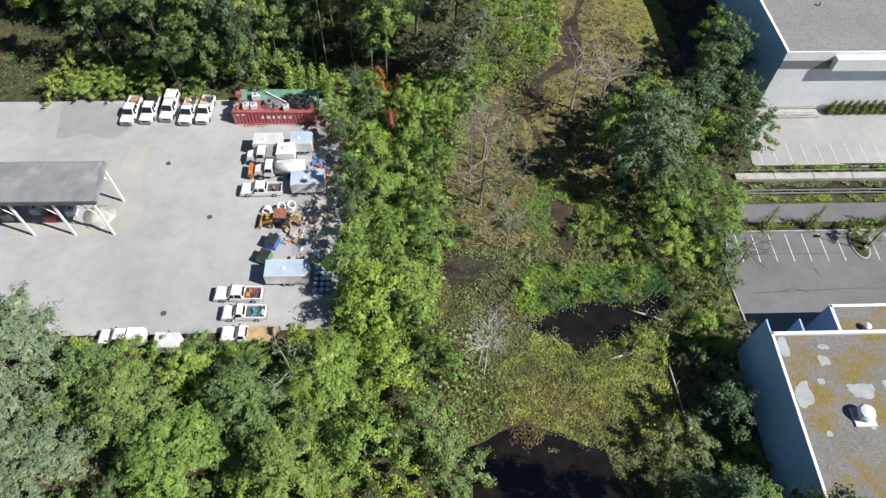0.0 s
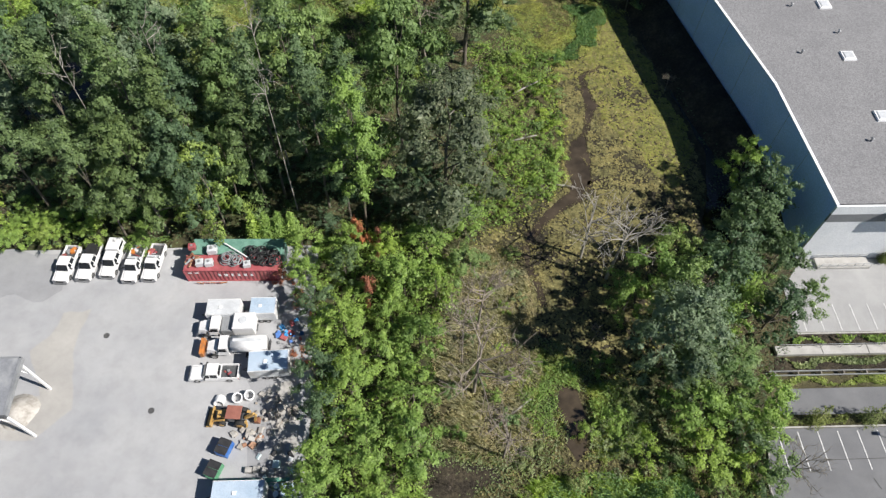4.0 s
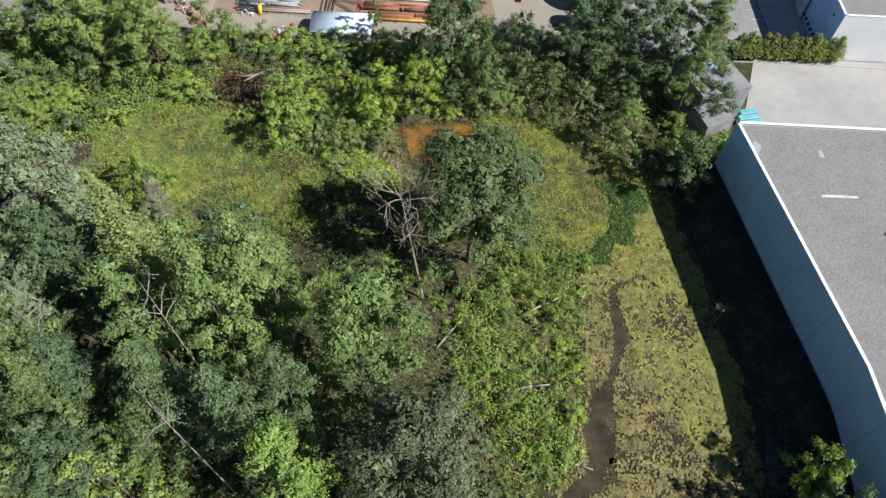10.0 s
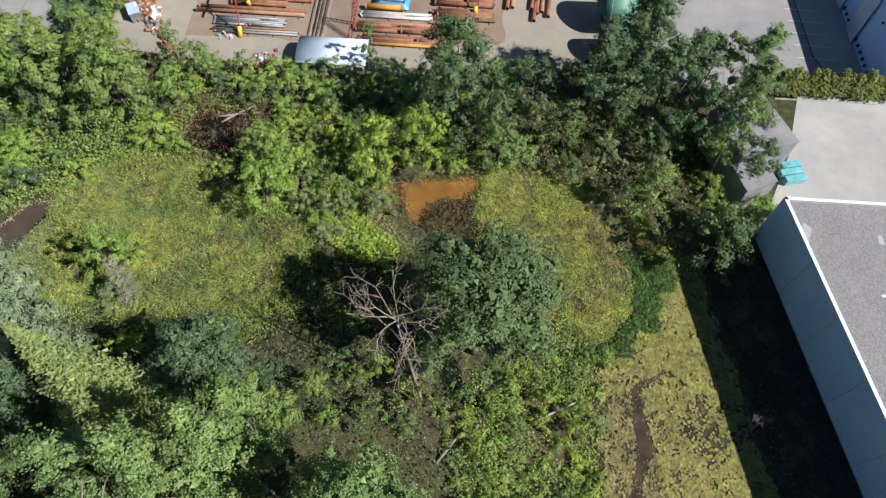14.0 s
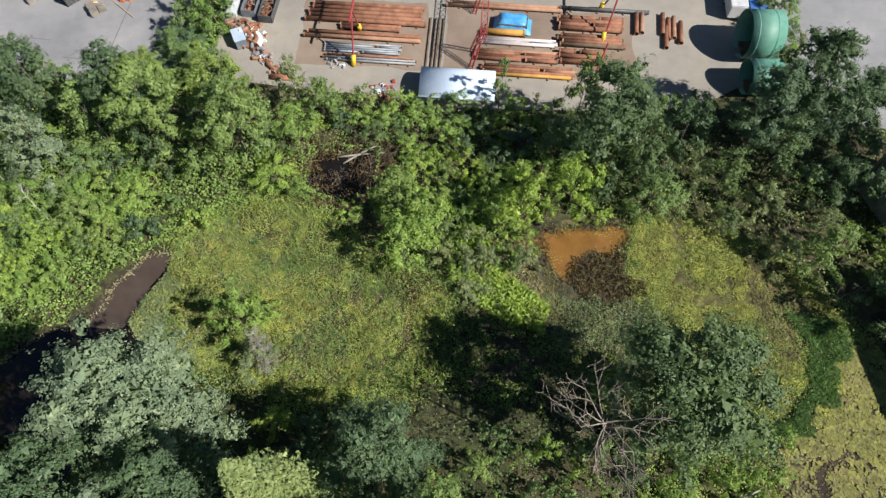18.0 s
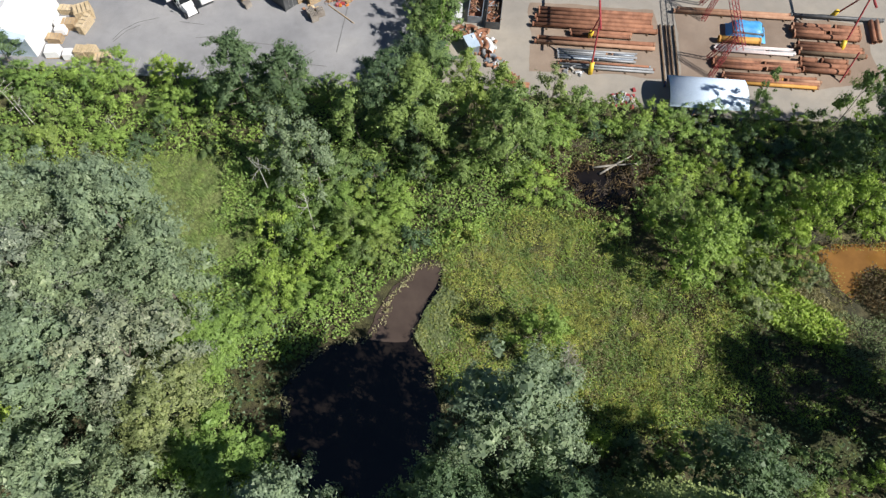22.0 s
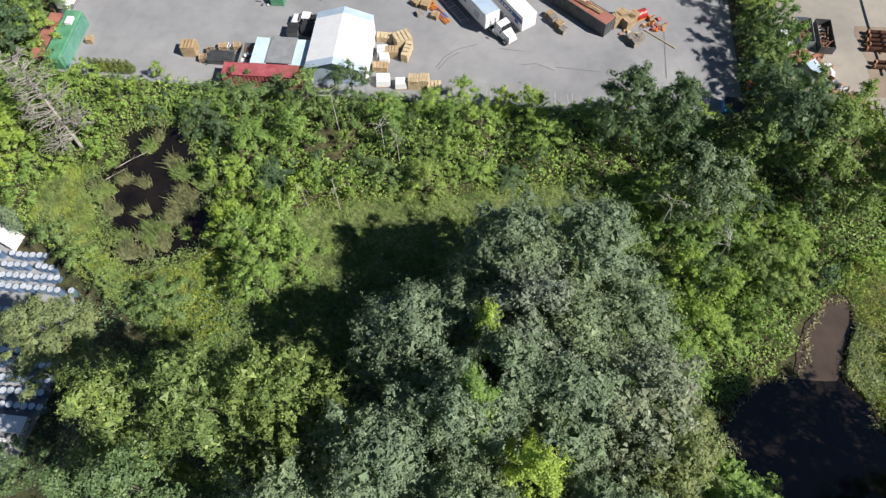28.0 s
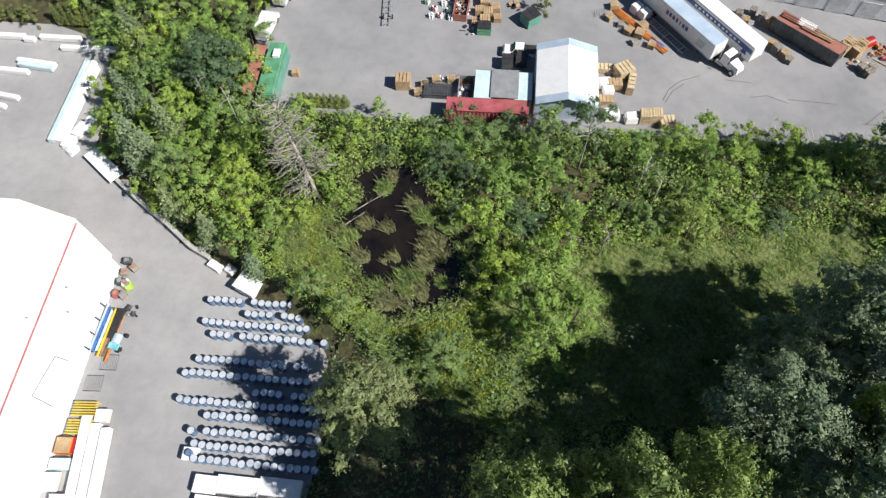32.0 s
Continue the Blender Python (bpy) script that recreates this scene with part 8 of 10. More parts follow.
for i in range(4):
    t = thing("steel_beam", "long teal-painted steel beam lying on asphalt", "beam", pose(-16.4 + 0.3 * math.sin(i * 2.4), 48.2 - i * 0.28, 0.05, 0, 0, 1.6 * math.sin(i * 1.9)), "teal beams in the truck lot")
    part("web", Build().box((0, 0, 0.14), (7.0 - 0.5 * i, 0.05, 0.2)), M["mint"], t)
    for z in (0.02, 0.26):
        part("flange", Build().box((0, 0, z), (7.0 - 0.5 * i, 0.2, 0.04)), M["mint"], t)
for i, (x, y) in enumerate(((-22.2, 58.0), (-20.1, 57.9), (-18.8, 58.1))):
    t = thing("manhole_ring", "white concrete manhole ring lying on asphalt", "concrete ring", pose(x, y, 0.05, 18 if i else 70, 0, 30 * i), "concrete rings by the loader")
    part("ring", Build().tube((0, 0, 0), (0, 0, 1.0), 0.62, 0.62, 18, True, 0.12), M["coping"], t)
ld = thing("backhoe_loader", "worn ochre backhoe loader with a faded red cab roof", "loader", place(-20.0, 55.3, 176, 0.05))
part("chassis", Build().box((0.1, 0, 0.95), (3.2, 0.9, 0.5)), M["darkgrey"], ld)
part("bonnet", Build().box((1.15, 0, 1.45), (1.3, 0.85, 0.6), 0, 0.92), M["ochre"], ld, "ochre engine bonnet")
part("exhaust", Build().tube((1.2, 0.25, 1.7), (1.2, 0.25, 2.5), 0.05, None, 6), M["black"], ld)
cab = part("cab", Build().box((-0.35, 0, 1.7), (1.4, 1.4, 1.3), 0, 0.94), M["glass"], ld, "dark glazed cab")
part("cab_roof", Build().box((-0.35, 0, 2.42), (1.75, 1.6, 0.14)), M["maroon"], cab, "faded red cab roof")
part("bucket", Build().profile([(2.5, 0.12), (3.3, 0.12), (3.2, 0.22), (2.72, 0.4), (2.62, 1.0), (2.45, 1.0)], -1.15, 1.15), M["ochre"], ld)
part("cutting_edge", Build().box((3.28, 0, 0.16), (0.16, 2.34, 0.06)), M["black"], ld)
for s in (-1, 1):
    part("lift_arm", Build().box((1.75, 0.62 * s, 1.05), (1.9, 0.16, 0.24), 0, 1.0, 0, 22), M["ochre"], ld)
    part("ram", Build().tube((1.1, 0.62 * s, 0.8), (2.3, 0.62 * s, 0.95), 0.05, None, 6), M["chrome"], ld)
    wheel(ld, 1.35, 0.8 * s, 0.5, 0.34, "ochre")
    wheel(ld, -0.9, 0.85 * s, 0.72, 0.44, "ochre")
    part("stabiliser", Build().box((-1.6, 0.75 * s, 0.75), (0.22, 0.3, 1.0), 0, 1.0, 18 * s), M["ochre"], ld)
part("boom", Build().box((-2.1, 0.1, 1.75), (1.5, 0.3, 0.4), 8, 1.0, 0, 38), M["ochre"], ld)
part("dipper", Build().box((-2.75, 0.2, 1.55), (0.3, 0.26, 1.7), 8, 0.8, 0, -14), M["ochre"], ld)
part("digging_bucket", Build().profile([(-3.1, 0.3), (-2.55, 0.3), (-2.45, 0.75), (-2.95, 0.85)], -0.12, 0.52), M["rust"], ld)


def heap(x, y, R_, n, kinds, seed, label, name="rubble_pile", h=0.7):
    """A loose pile of broken pieces, each a part."""
    r = random.Random(seed)
    t = thing(name, label, "pile", place(x, y, 0, 0.05))
    for i in range(n):
        a, d = r.uniform(0, 6.28), R_ * r.random() ** 0.6
        s = r.uniform(0.3, 0.9)
        part("chunk", Build().box((d * math.cos(a), d * math.sin(a), 0.12 + h * (1 - d / R_) * r.random()), (s, s * r.uniform(0.4, 1), s * r.uniform(0.25, 0.6)), r.uniform(0, 180), r.uniform(0.6, 1), r.uniform(-25, 25), r.uniform(-25, 25)), M[r.choice(kinds)], t)
    return t


heap(-15.6, 56.2, 2.8, 46, ["stone", "stone", "wood_grey"], 1, "heap of broken concrete and branches")
heap(-18.2, 53.6, 1.8, 26, ["stone", "kerb", "rust_pale"], 2, "small heap of broken concrete slabs")
heap(-14.5, 49.6, 2.8, 34, ["offwhite", "black", "grey", "stone", "aqua"], 3, "clutter of scrap by the trailer")
heap(-14.6, 66.5, 2.0, 26, ["blue", "red", "grey", "tarp_blue"], 4, "blue and red bins stored under trees")
for i in range(15):
    x, y = -14.1 + (i % 3) * 0.8, 43.8 + (i // 3) * 0.85
    t = thing("plastic_barrel", "blue plastic barrel standing in a cluster", "barrel", pose(x, y, 0.05), "blue barrels behind the trailer")
    part("body", Build().tube((0, 0, 0), (0, 0, 0.5), 0.34, 0.38, 14).tube((0, 0, 0.5), (0, 0, 1.0), 0.38, 0.32, 14), M["drum_blue"], t)
    part("lid", Build().tube((0, 0, 1.0), (0, 0, 1.05), 0.33, 0.30, 14), M["paleblue"], t)
mh = tagged(new("manhole_cover"), "round iron drain covers in the asphalt", "drain cover", "", "structure")
for x, y in ((-30.2, 56.6), (-38, 66.7), (-33.6, 41.2), (-58.8, 48.4)):
    part("disc", Build().tube((x, y, 0.055), (x, y, 0.075), 0.38, 0.38, 16), M["tarmac_mark"], mh)

# ---- the pipe yard ----


def pipe_rack(x0, x1, y0, y1, rows, r, mats, label, seed=0, layers=1, open_=True):
    """A stack of long pipes on timber bearers, each pipe a part; pipes lie along x."""
    g = random.Random(seed)
    t = thing("pipe_stack", label, "pipes", pose((x0 + x1) / 2, (y0 + y1) / 2, 0.07))
    L = x1 - x0
    for k in (-0.4, -0.1, 0.2, 0.42):
        part("bearer", Build().box((L * k, 0, 0.08), (0.18, y1 - y0 + 0.4, 0.16)), M["dark_wood"], t)
    for la in range(layers):
        for i in range(rows - la):
            y = (y0 - y1) / 2 + r + (i + la * 0.5) * ((y1 - y0) - 2 * r) / max(1, rows - 1)
            cut = g.uniform(-0.6, 0.5)
            if g.random() < 0.35:
                s = g.uniform(-0.2, 0.2) * L
                segs = ((-L / 2 + cut, s - 0.3), (s + 0.3, L / 2 + cut * 0.5))
            else:
                segs = ((-L / 2 + cut, L / 2 + g.uniform(-0.8, 0.2)),)
            for a, b in segs:
                part("pipe", Build().tube((a, y, 0.16 + r + la * r * 1.75), (b, y, 0.16 + r + la * r * 1.75), r, r, 12, True, r * 0.16), M[g.choice(mats)], t, "", None, True)
                for e in (a + 0.12, b - 0.12) if g.random() < 0.6 else (a + 0.12,):
                    part("collar", Build().tube((e - 0.12, y, 0.16 + r + la * r * 1.75), (e + 0.12, y, 0.16 + r + la * r * 1.75), r * 1.12, r * 1.12, 12, True, r * 0.16), M[g.choice(mats)], t)
    return t


RP = ["rust", "rust", "rust_pale"]
pipe_rack(-38.5, -19.6, 178.4, 182.6, 5, 0.37, RP, "stack of large rusty steel pipes", 1)
pipe_rack(-33.5, -23, 177.0, 178.2, 2, 0.3, RP, "short rusty pipes beside the stack", 2)
pipe_rack(-38.2, -19.8, 174.9, 176.4, 2, 0.32, ["rust", "rust_pale"], "pair of long rusty pipes", 3)
pipe_rack(-34.6, -23, 172.2, 174.2, 5, 0.17, ["grey", "steel", "grey", "rust_pale"], "bundle of thin blue-grey steel pipes", 4)
pipe_rack(-34.4, -20.6, 170.4, 171.8, 3, 0.18, ["rust", "rust_pale", "grey"], "thin rusty pipes at the yard's edge", 5)
pipe_rack(-11.1, 1.2, 175.8, 177.3, 5, 0.16, ["pipe_white", "pipe_white", "grey"], "bundle of pinkish white pipes", 6)
pipe_rack(-11.2, 1.3, 172.4, 174.6, 4, 0.3, ["rust", "rust", "rust_pale"], "stack of rusty medium pipes", 7)
pipe_rack(-10.6, 4, 169.4, 171.6, 4, 0.26, ["rust", "rust_pale", "rust_yellow"], "stack of orange rusty pipes by the shelter", 8)
pipe_rack(-10.3, -3.4, 177.6, 178.9, 1, 0.5, ["rust_yellow"], "single large ochre-coated pipe", 9)
pipe_rack(1.2, 11.5, 179.6, 182.6, 4, 0.4, RP, "stack of dark rusty pipes", 10)
pipe_rack(1.5, 11.5, 176.2, 178.8, 4, 0.32, RP + ["dark_wood"], "stack of worn brown pipes", 11)
pipe_rack(1.5, 8.5, 172.6, 175.4, 3, 0.4, ["rust", "rust"], "short thick rusty pipes", 12)
pipe_rack(-16.5, 2, 183.4, 184.6, 2, 0.3, ["rust_pale", "rust"], "long pale rusty pipes along the drive", 13)
pipe_rack(2, 16, 184.2, 185.0, 1, 0.3, ["darkgrey"], "long dark grey pipe along the drive", 14)
for x, y, m_ in ((13.7, 182, "rust"), (14.6, 182.3, "rust_pale"), (17.9, 182.2, "rust"), (18.7, 181.2, "rust"), (19.6, 181.6, "rust_pale"), (20.6, 180.6, "rust"), (18.2, 179.4, "rust")):
    t = thing("loose_pipe", "rusty pipe length lying across the yard", "pipe", pose(x, y, 0.05, 0, 0, 86))
    part("barrel", Build().tube((-2.3, 0, 0.4), (2.3, 0, 0.4), 0.38, None, 14, True, 0.06), M[m_], t, "", None, True)
for x in (-19.0, -18.2, -17.6, -16.9):
    t = thing("steel_rail", "long dark steel rail lying on the yard", "rail", pose(x, 174.5, 0.08))
    part("bar", Build().box((0, 0, 0.15), (0.22, 12.5, 0.26)), M["dark_wood"], t)
t = thing("tarp_covered_load", "blue tarpaulin draped over a tall load", "tarpaulin", pose(-6.0, 180.0, 0.05, 0, 0, -4))
tv, tf = [], []
for j in range(9):
    for i in range(13):
        u, v = i / 12 * 2 - 1, j / 8 * 2 - 1
        e = max(abs(u), abs(v))
        z = 2.0 * (1 - smooth01(e, 0.55, 1.0) * 0.85) + 0.18 * noise.noise(Vector((u * 3, v * 3, 1)))
        tv.append((u * 3.0 + 0.1 * noise.noise(Vector((u * 5, v * 5, 2))), v * 1.75, z))
for j in range(8):
    for i in range(12):
        tf.append((j * 13 + i, j * 13 + i + 1, (j + 1) * 13 + i + 1, (j + 1) * 13 + i))
part("sheet", Build().add(tv, tf), M["tarp_blue"], t, "", None, True)
part("load", Build().box((0, 0, 0.8), (4.6, 2.6, 1.5)), M["darkgrey"], t)


def crane_leg(parent, a, b, w=0.55):
    """A lattice leg between two points, each bar a part."""
    a, b = Vector(a), Vector(b)
    d = (b - a).normalized()
    s1 = d.cross(Vector((0, 1, 0.1))).normalized() * w / 2
    s2 = d.cross(s1).normalized() * w / 2
    cs = (s1 + s2, s1 - s2, -s1 - s2, -s1 + s2)
    for c in cs:
        part("chord", Build().tube(a + c, b + c, 0.06, None, 6), M["crane_red"], parent)
    n = max(3, int((b - a).length / 1.1))
    for i in range(n):
        p, q = a.lerp(b, i / n), a.lerp(b, (i + 1) / n)
        for k in range(4):
            part("lacing", Build().tube(p + cs[k], q + cs[(k + 1) % 4], 0.03, None, 5), M["crane_red"], parent)


gc = thing("gantry_crane", "red lattice gantry crane spanning the pipe yard", "crane", pose(0, 0, 0))
for y in (171.8, 183.5):
    crane_leg(gc, (-12.2, y - 1.0, 0.1), (-10.6, y + 0.4, 7.0))
    crane_leg(gc, (-12.2, y + 2.6, 0.1), (-10.6, y + 0.9, 7.0))
crane_leg(gc, (-10.6, 169.5, 7.4), (-10.6, 199.0, 7.4), 0.9)
fr = thing("pipe_frame_crane", "slim red tube crane with yellow foot guards", "crane", pose(0, 0, 0))
for y0, y1 in ((169.8, 177.4),):
    part("leg", Build().tube((-30.0, y0, 0), (-30.0, 173.0, 7.6), 0.13, None, 8), M["crane_red"], fr)
    part("leg", Build().tube((-30.0, y1, 0), (-30.0, 173.6, 7.6), 0.13, None, 8), M["crane_red"], fr)
part("beam", Build().tube((-30.0, 171, 7.6), (-30.0, 198, 7.6), 0.17, None, 8), M["crane_red"], fr)
fr2 = thing("pipe_frame_crane", "slim red tube crane with yellow foot guards", "crane", pose(0, 0, 0))
part("leg", Build().tube((8.2, 177.6, 0), (9.6, 181.6, 7.6), 0.13, None, 8), M["crane_red"], fr2)
part("leg", Build().tube((8.2, 185.2, 0), (9.6, 182.2, 7.6), 0.13, None, 8), M["crane_red"], fr2)
part("beam", Build().tube((9.6, 179, 7.6), (9.6, 199, 7.6), 0.17, None, 8), M["crane_red"], fr2)
part("leg", Build().tube((7.0, 171.5, 0), (8.0, 173.5, 4.2), 0.12, None, 8), M["crane_red"], fr2)
for ob_, pts in ((fr, ((-30, 169.8, 172.96), (-30, 177.4, 173.7), (-30, 186.2, 186.2))), (fr2, ((8.2, 177.6, 181.5), (8.2, 185.2, 182.3)))):
    for x, y, yt in pts:
        d = (yt - y) / 7.6
        part("foot_guard", Build().tube((x, y, 0.05), (x, y + d * 1.6, 1.7), 0.36, 0.36, 14), M["yellow"], ob_, "yellow foot guard", None, True)
cp_ = thing("carport", "pale blue arched metal shelter roof on posts", "shelter", pose(-13.9, 165.5, 0.05))
av, af = [], []
for i in range(13):
    a = math.pi * (0.5 - 0.42 * (i / 12 * 2 - 1))
    for x in (-5.5, 5.5):
        for r in (2.95, 3.0):
            av.append((x, r * math.cos(a), 2.05 + r * math.sin(a) * 0.40))
for i in range(12):
    o = i * 4
    af += [(o + 1, o + 5, o + 7, o + 3), (o, o + 2, o + 6, o + 4), (o, o + 4, o + 5, o + 1), (o + 2, o + 3, o + 7, o + 6)]
part("roof", Build().add(av, af), M["carport"], cp_, "pale blue curved sheet roof", None, True)
for x in (-5.3, -1.8, 1.8, 5.3):
    for s in (-1, 1):
        part("post", Build().tube((x, 2.7 * s, 0), (x, 2.7 * s, 2.5), 0.06, None, 6), M["blue"], cp_)
heap(-14, 162.2, 2.4, 22, ["offwhite", "rust", "grey", "coping"], 31, "white tubs and scrap below the shelter edge", "scrap_heap", 0.4)
heap(-24.5, 165.6, 2.0, 22, ["rust", "grey", "pipe_white", "crane_red"], 32, "small steel offcuts by the shelter", "scrap_heap", 0.4)
heap(-32.6, 170.4, 1.6, 14, ["stone", "offwhite", "grey"], 33, "concrete blocks by the crane foot", "scrap_heap", 0.3)
# green tank on its side, and a second tank below the trees
for x, y, r, L, rz, z in ((31.3, 178.0, 3.6, 5.0, 2, 3.5), (30.8, 170.4, 2.6, 4.6, 4, 2.5)):
    t = thing("steel_tank", "large open green steel tank lying on its side", "tank", pose(x, y, z, 0, 0, rz))
    part("shell", Build().tube((-L / 2, 0, 0), (L / 2, 0, 0), r, r, 40, True, 0.08), M["mint"], t, "", None, True)
    part("end_plate", Build().tube((L / 2 - 0.1, 0, 0), (L / 2 + 0.25, 0, 0), r * 0.99, r * 0.8, 40), M["mint"], t)
    for k in (-0.3, 0.25):
        part("weld_band", Build().tube((L * k - 0.06, 0, 0), (L * k + 0.06, 0, 0), r + 0.03, None, 40, True, 0.05), M["mint"], t)
    part("cradle", Build().box((0, 0, -r + 0.25), (L * 0.7, r * 1.1, 0.5)), M["dark_wood"], t)
box_trailer(29.6, 188.5, 88, 8.5, 2.6, 2.4, "offwhite", "white semi trailer beside a blue container")
container(32.6, 188.0, 88, 9, "blue", "blue shipping container beside a white trailer", 0.05, False)


# scrap corner at the yard's west edge
def skip(x, y, rz, mat_, L, label, seed):
    t = thing("scrap_skip", label, "skip", place(x, y, rz, 0.05))
    for s in (-1, 1):
        part("side", Build().box((0, 1.1 * s, 0.75), (L, 0.08, 1.3)), M[mat_], t)
        part("end", Build().box((L / 2 * s, 0, 0.75), (0.08, 2.2, 1.3)), M[mat_], t)
    part("floor_plate", Build().box((0, 0, 0.14), (L, 2.2, 0.1)), M["rust"], t)
    r = random.Random(seed)
    for i in range(26):
        a = r.uniform(0, 180)
        part("scrap", Build().box((r.uniform(-0.42, 0.42) * L, r.uniform(-0.8, 0.8), r.uniform(0.4, 1.2)), (r.uniform(0.4, 1.5), 0.12, 0.12), a, 1, r.uniform(-20, 20), r.uniform(-20, 20)), M[r.choice(["rust", "rust_pale", "dark_wood", "grey"])], t)


skip(-47.9, 181.2, 88, "steel", 5.2, "dull blue-grey open skip full of scrap steel", 1)
skip(-45.0, 180.6, 88, "darkgrey", 6.0, "grey open skip full of scrap steel", 2)
heap(-48.6, 176.2, 1.9, 22, ["rust", "rust", "rust_pale", "mint", "grey"], 41, "heap of rusty pipe valves and flanges", "scrap_heap", 0.6)
heap(-44.2, 170.6, 1.5, 20, ["grey", "rust_pale", "offwhite", "steel"], 42, "grey and rusty flanges in a heap", "scrap_heap", 0.6)
heap(-41.4, 167.4, 1.4, 12, ["rust", "rust_pale", "maroon"], 44, "rusty pipe offcuts at the trees' edge", "scrap_heap", 0.5)
heap(-46.4, 174.4, 2.2, 36, ["rust", "rust_pale", "rust", "offwhite"], 45, "rusty fittings heaped between pipe bends", "scrap_heap", 0.5)
heap(-25.6, 164.8, 1.6, 18, ["offwhite", "grey", "crane_red", "steel"], 46, "pale and red steel oddments by the shelter", "scrap_heap", 0.5)
# pipe bends: x, y, turn, bend radius, pipe radius, colour
for x, y, rz, R_, r_, m_ in ((-45.4, 173.6, -30, 1.9, 0.42, "coping"), (-46.0, 174.0, -32, 1.7, 0.40, "rust"), (-47.0, 174.2, -20, 1.5, 0.36, "rust"), (-46.6, 176.6, 60, 1.3, 0.36, "rust"), (-48.0, 175.2, 110, 1.3, 0.34, "rust_pale"), (-49.8, 175.8, 200, 1.2, 0.33, "rust"),
                             (-48.4, 177.4, 30, 1.1, 0.30, "rust"), (-50.6, 177.0, 90, 1.1, 0.3, "rust_pale"), (-46.0, 172.2, 150, 1.0, 0.3, "grey"), (-44.6, 171.6, 15, 0.9, 0.28, "steel"), (-43.6, 170.4, 70, 0.9, 0.28, "grey"), (-44.9, 170.0, 250, 0.8, 0.26, "rust_pale"),
                             (-42.4, 168.6, 190, 1.8, 0.3, "rust"), (-41.8, 168.2, 190, 1.8, 0.3, "rust_pale"), (-47.6, 172.6, 330, 1.0, 0.3, "rust")):
    t = thing("pipe_elbow", "curved %s steel pipe bend lying in a scrap corner" % {"coping": "white-painted", "rust": "rusty", "rust_pale": "pale rusty"}.get(m_, "grey"), "pipe elbow", pose(x, y, 0.1, 0, 0, rz))
    pts = [(R_ * (math.cos(a) - 0.6), R_ * (math.sin(a) - 0.6), r_) for a in [k * math.pi / 14 for k in range(8)]]
    turns = [k * math.pi / 14 for k in range(8)]
    ev = [((R_ + r_ * math.cos(c)) * math.cos(a) - 0.6 * R_, (R_ + r_ * math.cos(c)) * math.sin(a) - 0.6 * R_, r_ + r_ * math.sin(c)) for a in turns for c in [j * math.pi / 6 for j in range(12)]]
    ef = [(k * 12 + j, k * 12 + 12 + j, k * 12 + 12 + (j + 1) % 12, k * 12 + (j + 1) % 12) for k in range(7) for j in range(12)]
    part("bend", Build().add(ev, ef), M[m_], t, "", None, True)
    for p, q in ((pts[0], pts[1]), (pts[-1], pts[-2])):
        d = (Vector(q) - Vector(p)).normalized() * 0.07
        part("flange", Build().tube(Vector(p) - d, Vector(p) + d, r_ * 1.25, None, 14), M["rust" if m_ != "rust" else "rust_pale"], t)
for y, L in ((166.7, 3.2), (166.2, 3.0)):
    t = thing("pipe_offcut", "short rusty pipe offcut on gravel", "pipe", pose(-40.6, y, 0.05))
    part("pipe", Build().tube((-L / 2, 0, 0.25), (L / 2, 0, 0.25), 0.25, 0.25, 12, True, 0.04), M["rust"], t, "", None, True)
t = thing("pallet_load", "pale flat load on a pallet beside scrap skips", "pallet", pose(-50.8, 180.0, 0.05, 0, 0, 2))
part("base", Build().box((0, 0, 0.08), (1.7, 3.8, 0.14)), M["wood_grey"], t)
part("load", Build().box((0, 0, 0.55), (1.6, 3.6, 0.8), 0, 0.97), M["offwhite"], t)
t = thing("welding_hut", "small grey-blue hut with a pale metal roof", "hut", pose(-48.1, 172.9, 0.05, 0, 0, 28))
part("wall_panel", Build().box((0, 0, 0.9), (1.6, 2.4, 1.8)), M["steel"], t)
part("roof", Build().box((0, 0, 1.9), (1.8, 2.6, 0.12), 0, 1, 5), M["paleblue"], t)
part("vent", Build().box((0.5, 0.6, 2.05), (0.3, 0.5, 0.25)), M["coping"], t)
dumpster(-60.4, 166.8, 85, "tarp_blue", "bright blue bin in the shade of trees")
heap(-56.2, 170.5, 1.4, 12, ["orange", "grey", "rust"], 43, "orange barrier stuff under trees", "scrap_heap", 0.5)

# ---- the west lot ----


def pallet(x, y, rz, dz=0.0, mat_="wood", n=1, group=""):
    """A stack of n slatted pallets; each board a part of the stack."""
    t = thing("pallet_stack" if n > 1 else "pallet", "stack of slatted wooden pallets" if n > 1 else "single slatted wooden pallet on asphalt", "pallet", place(x, y, rz, dz + 0.05), group)
    for k in range(n):
        z = k * 0.15
        for i in range(5):
            part("slat", Build().box((-0.5 + i * 0.25, 0, z + 0.13), (0.14, 1.1, 0.03)), M[mat_], t)
        for j in (-0.48, 0, 0.48):
            part("bearer", Build().box((0, j, z + 0.06), (1.15, 0.09, 0.1)), M[mat_], t)
    return t


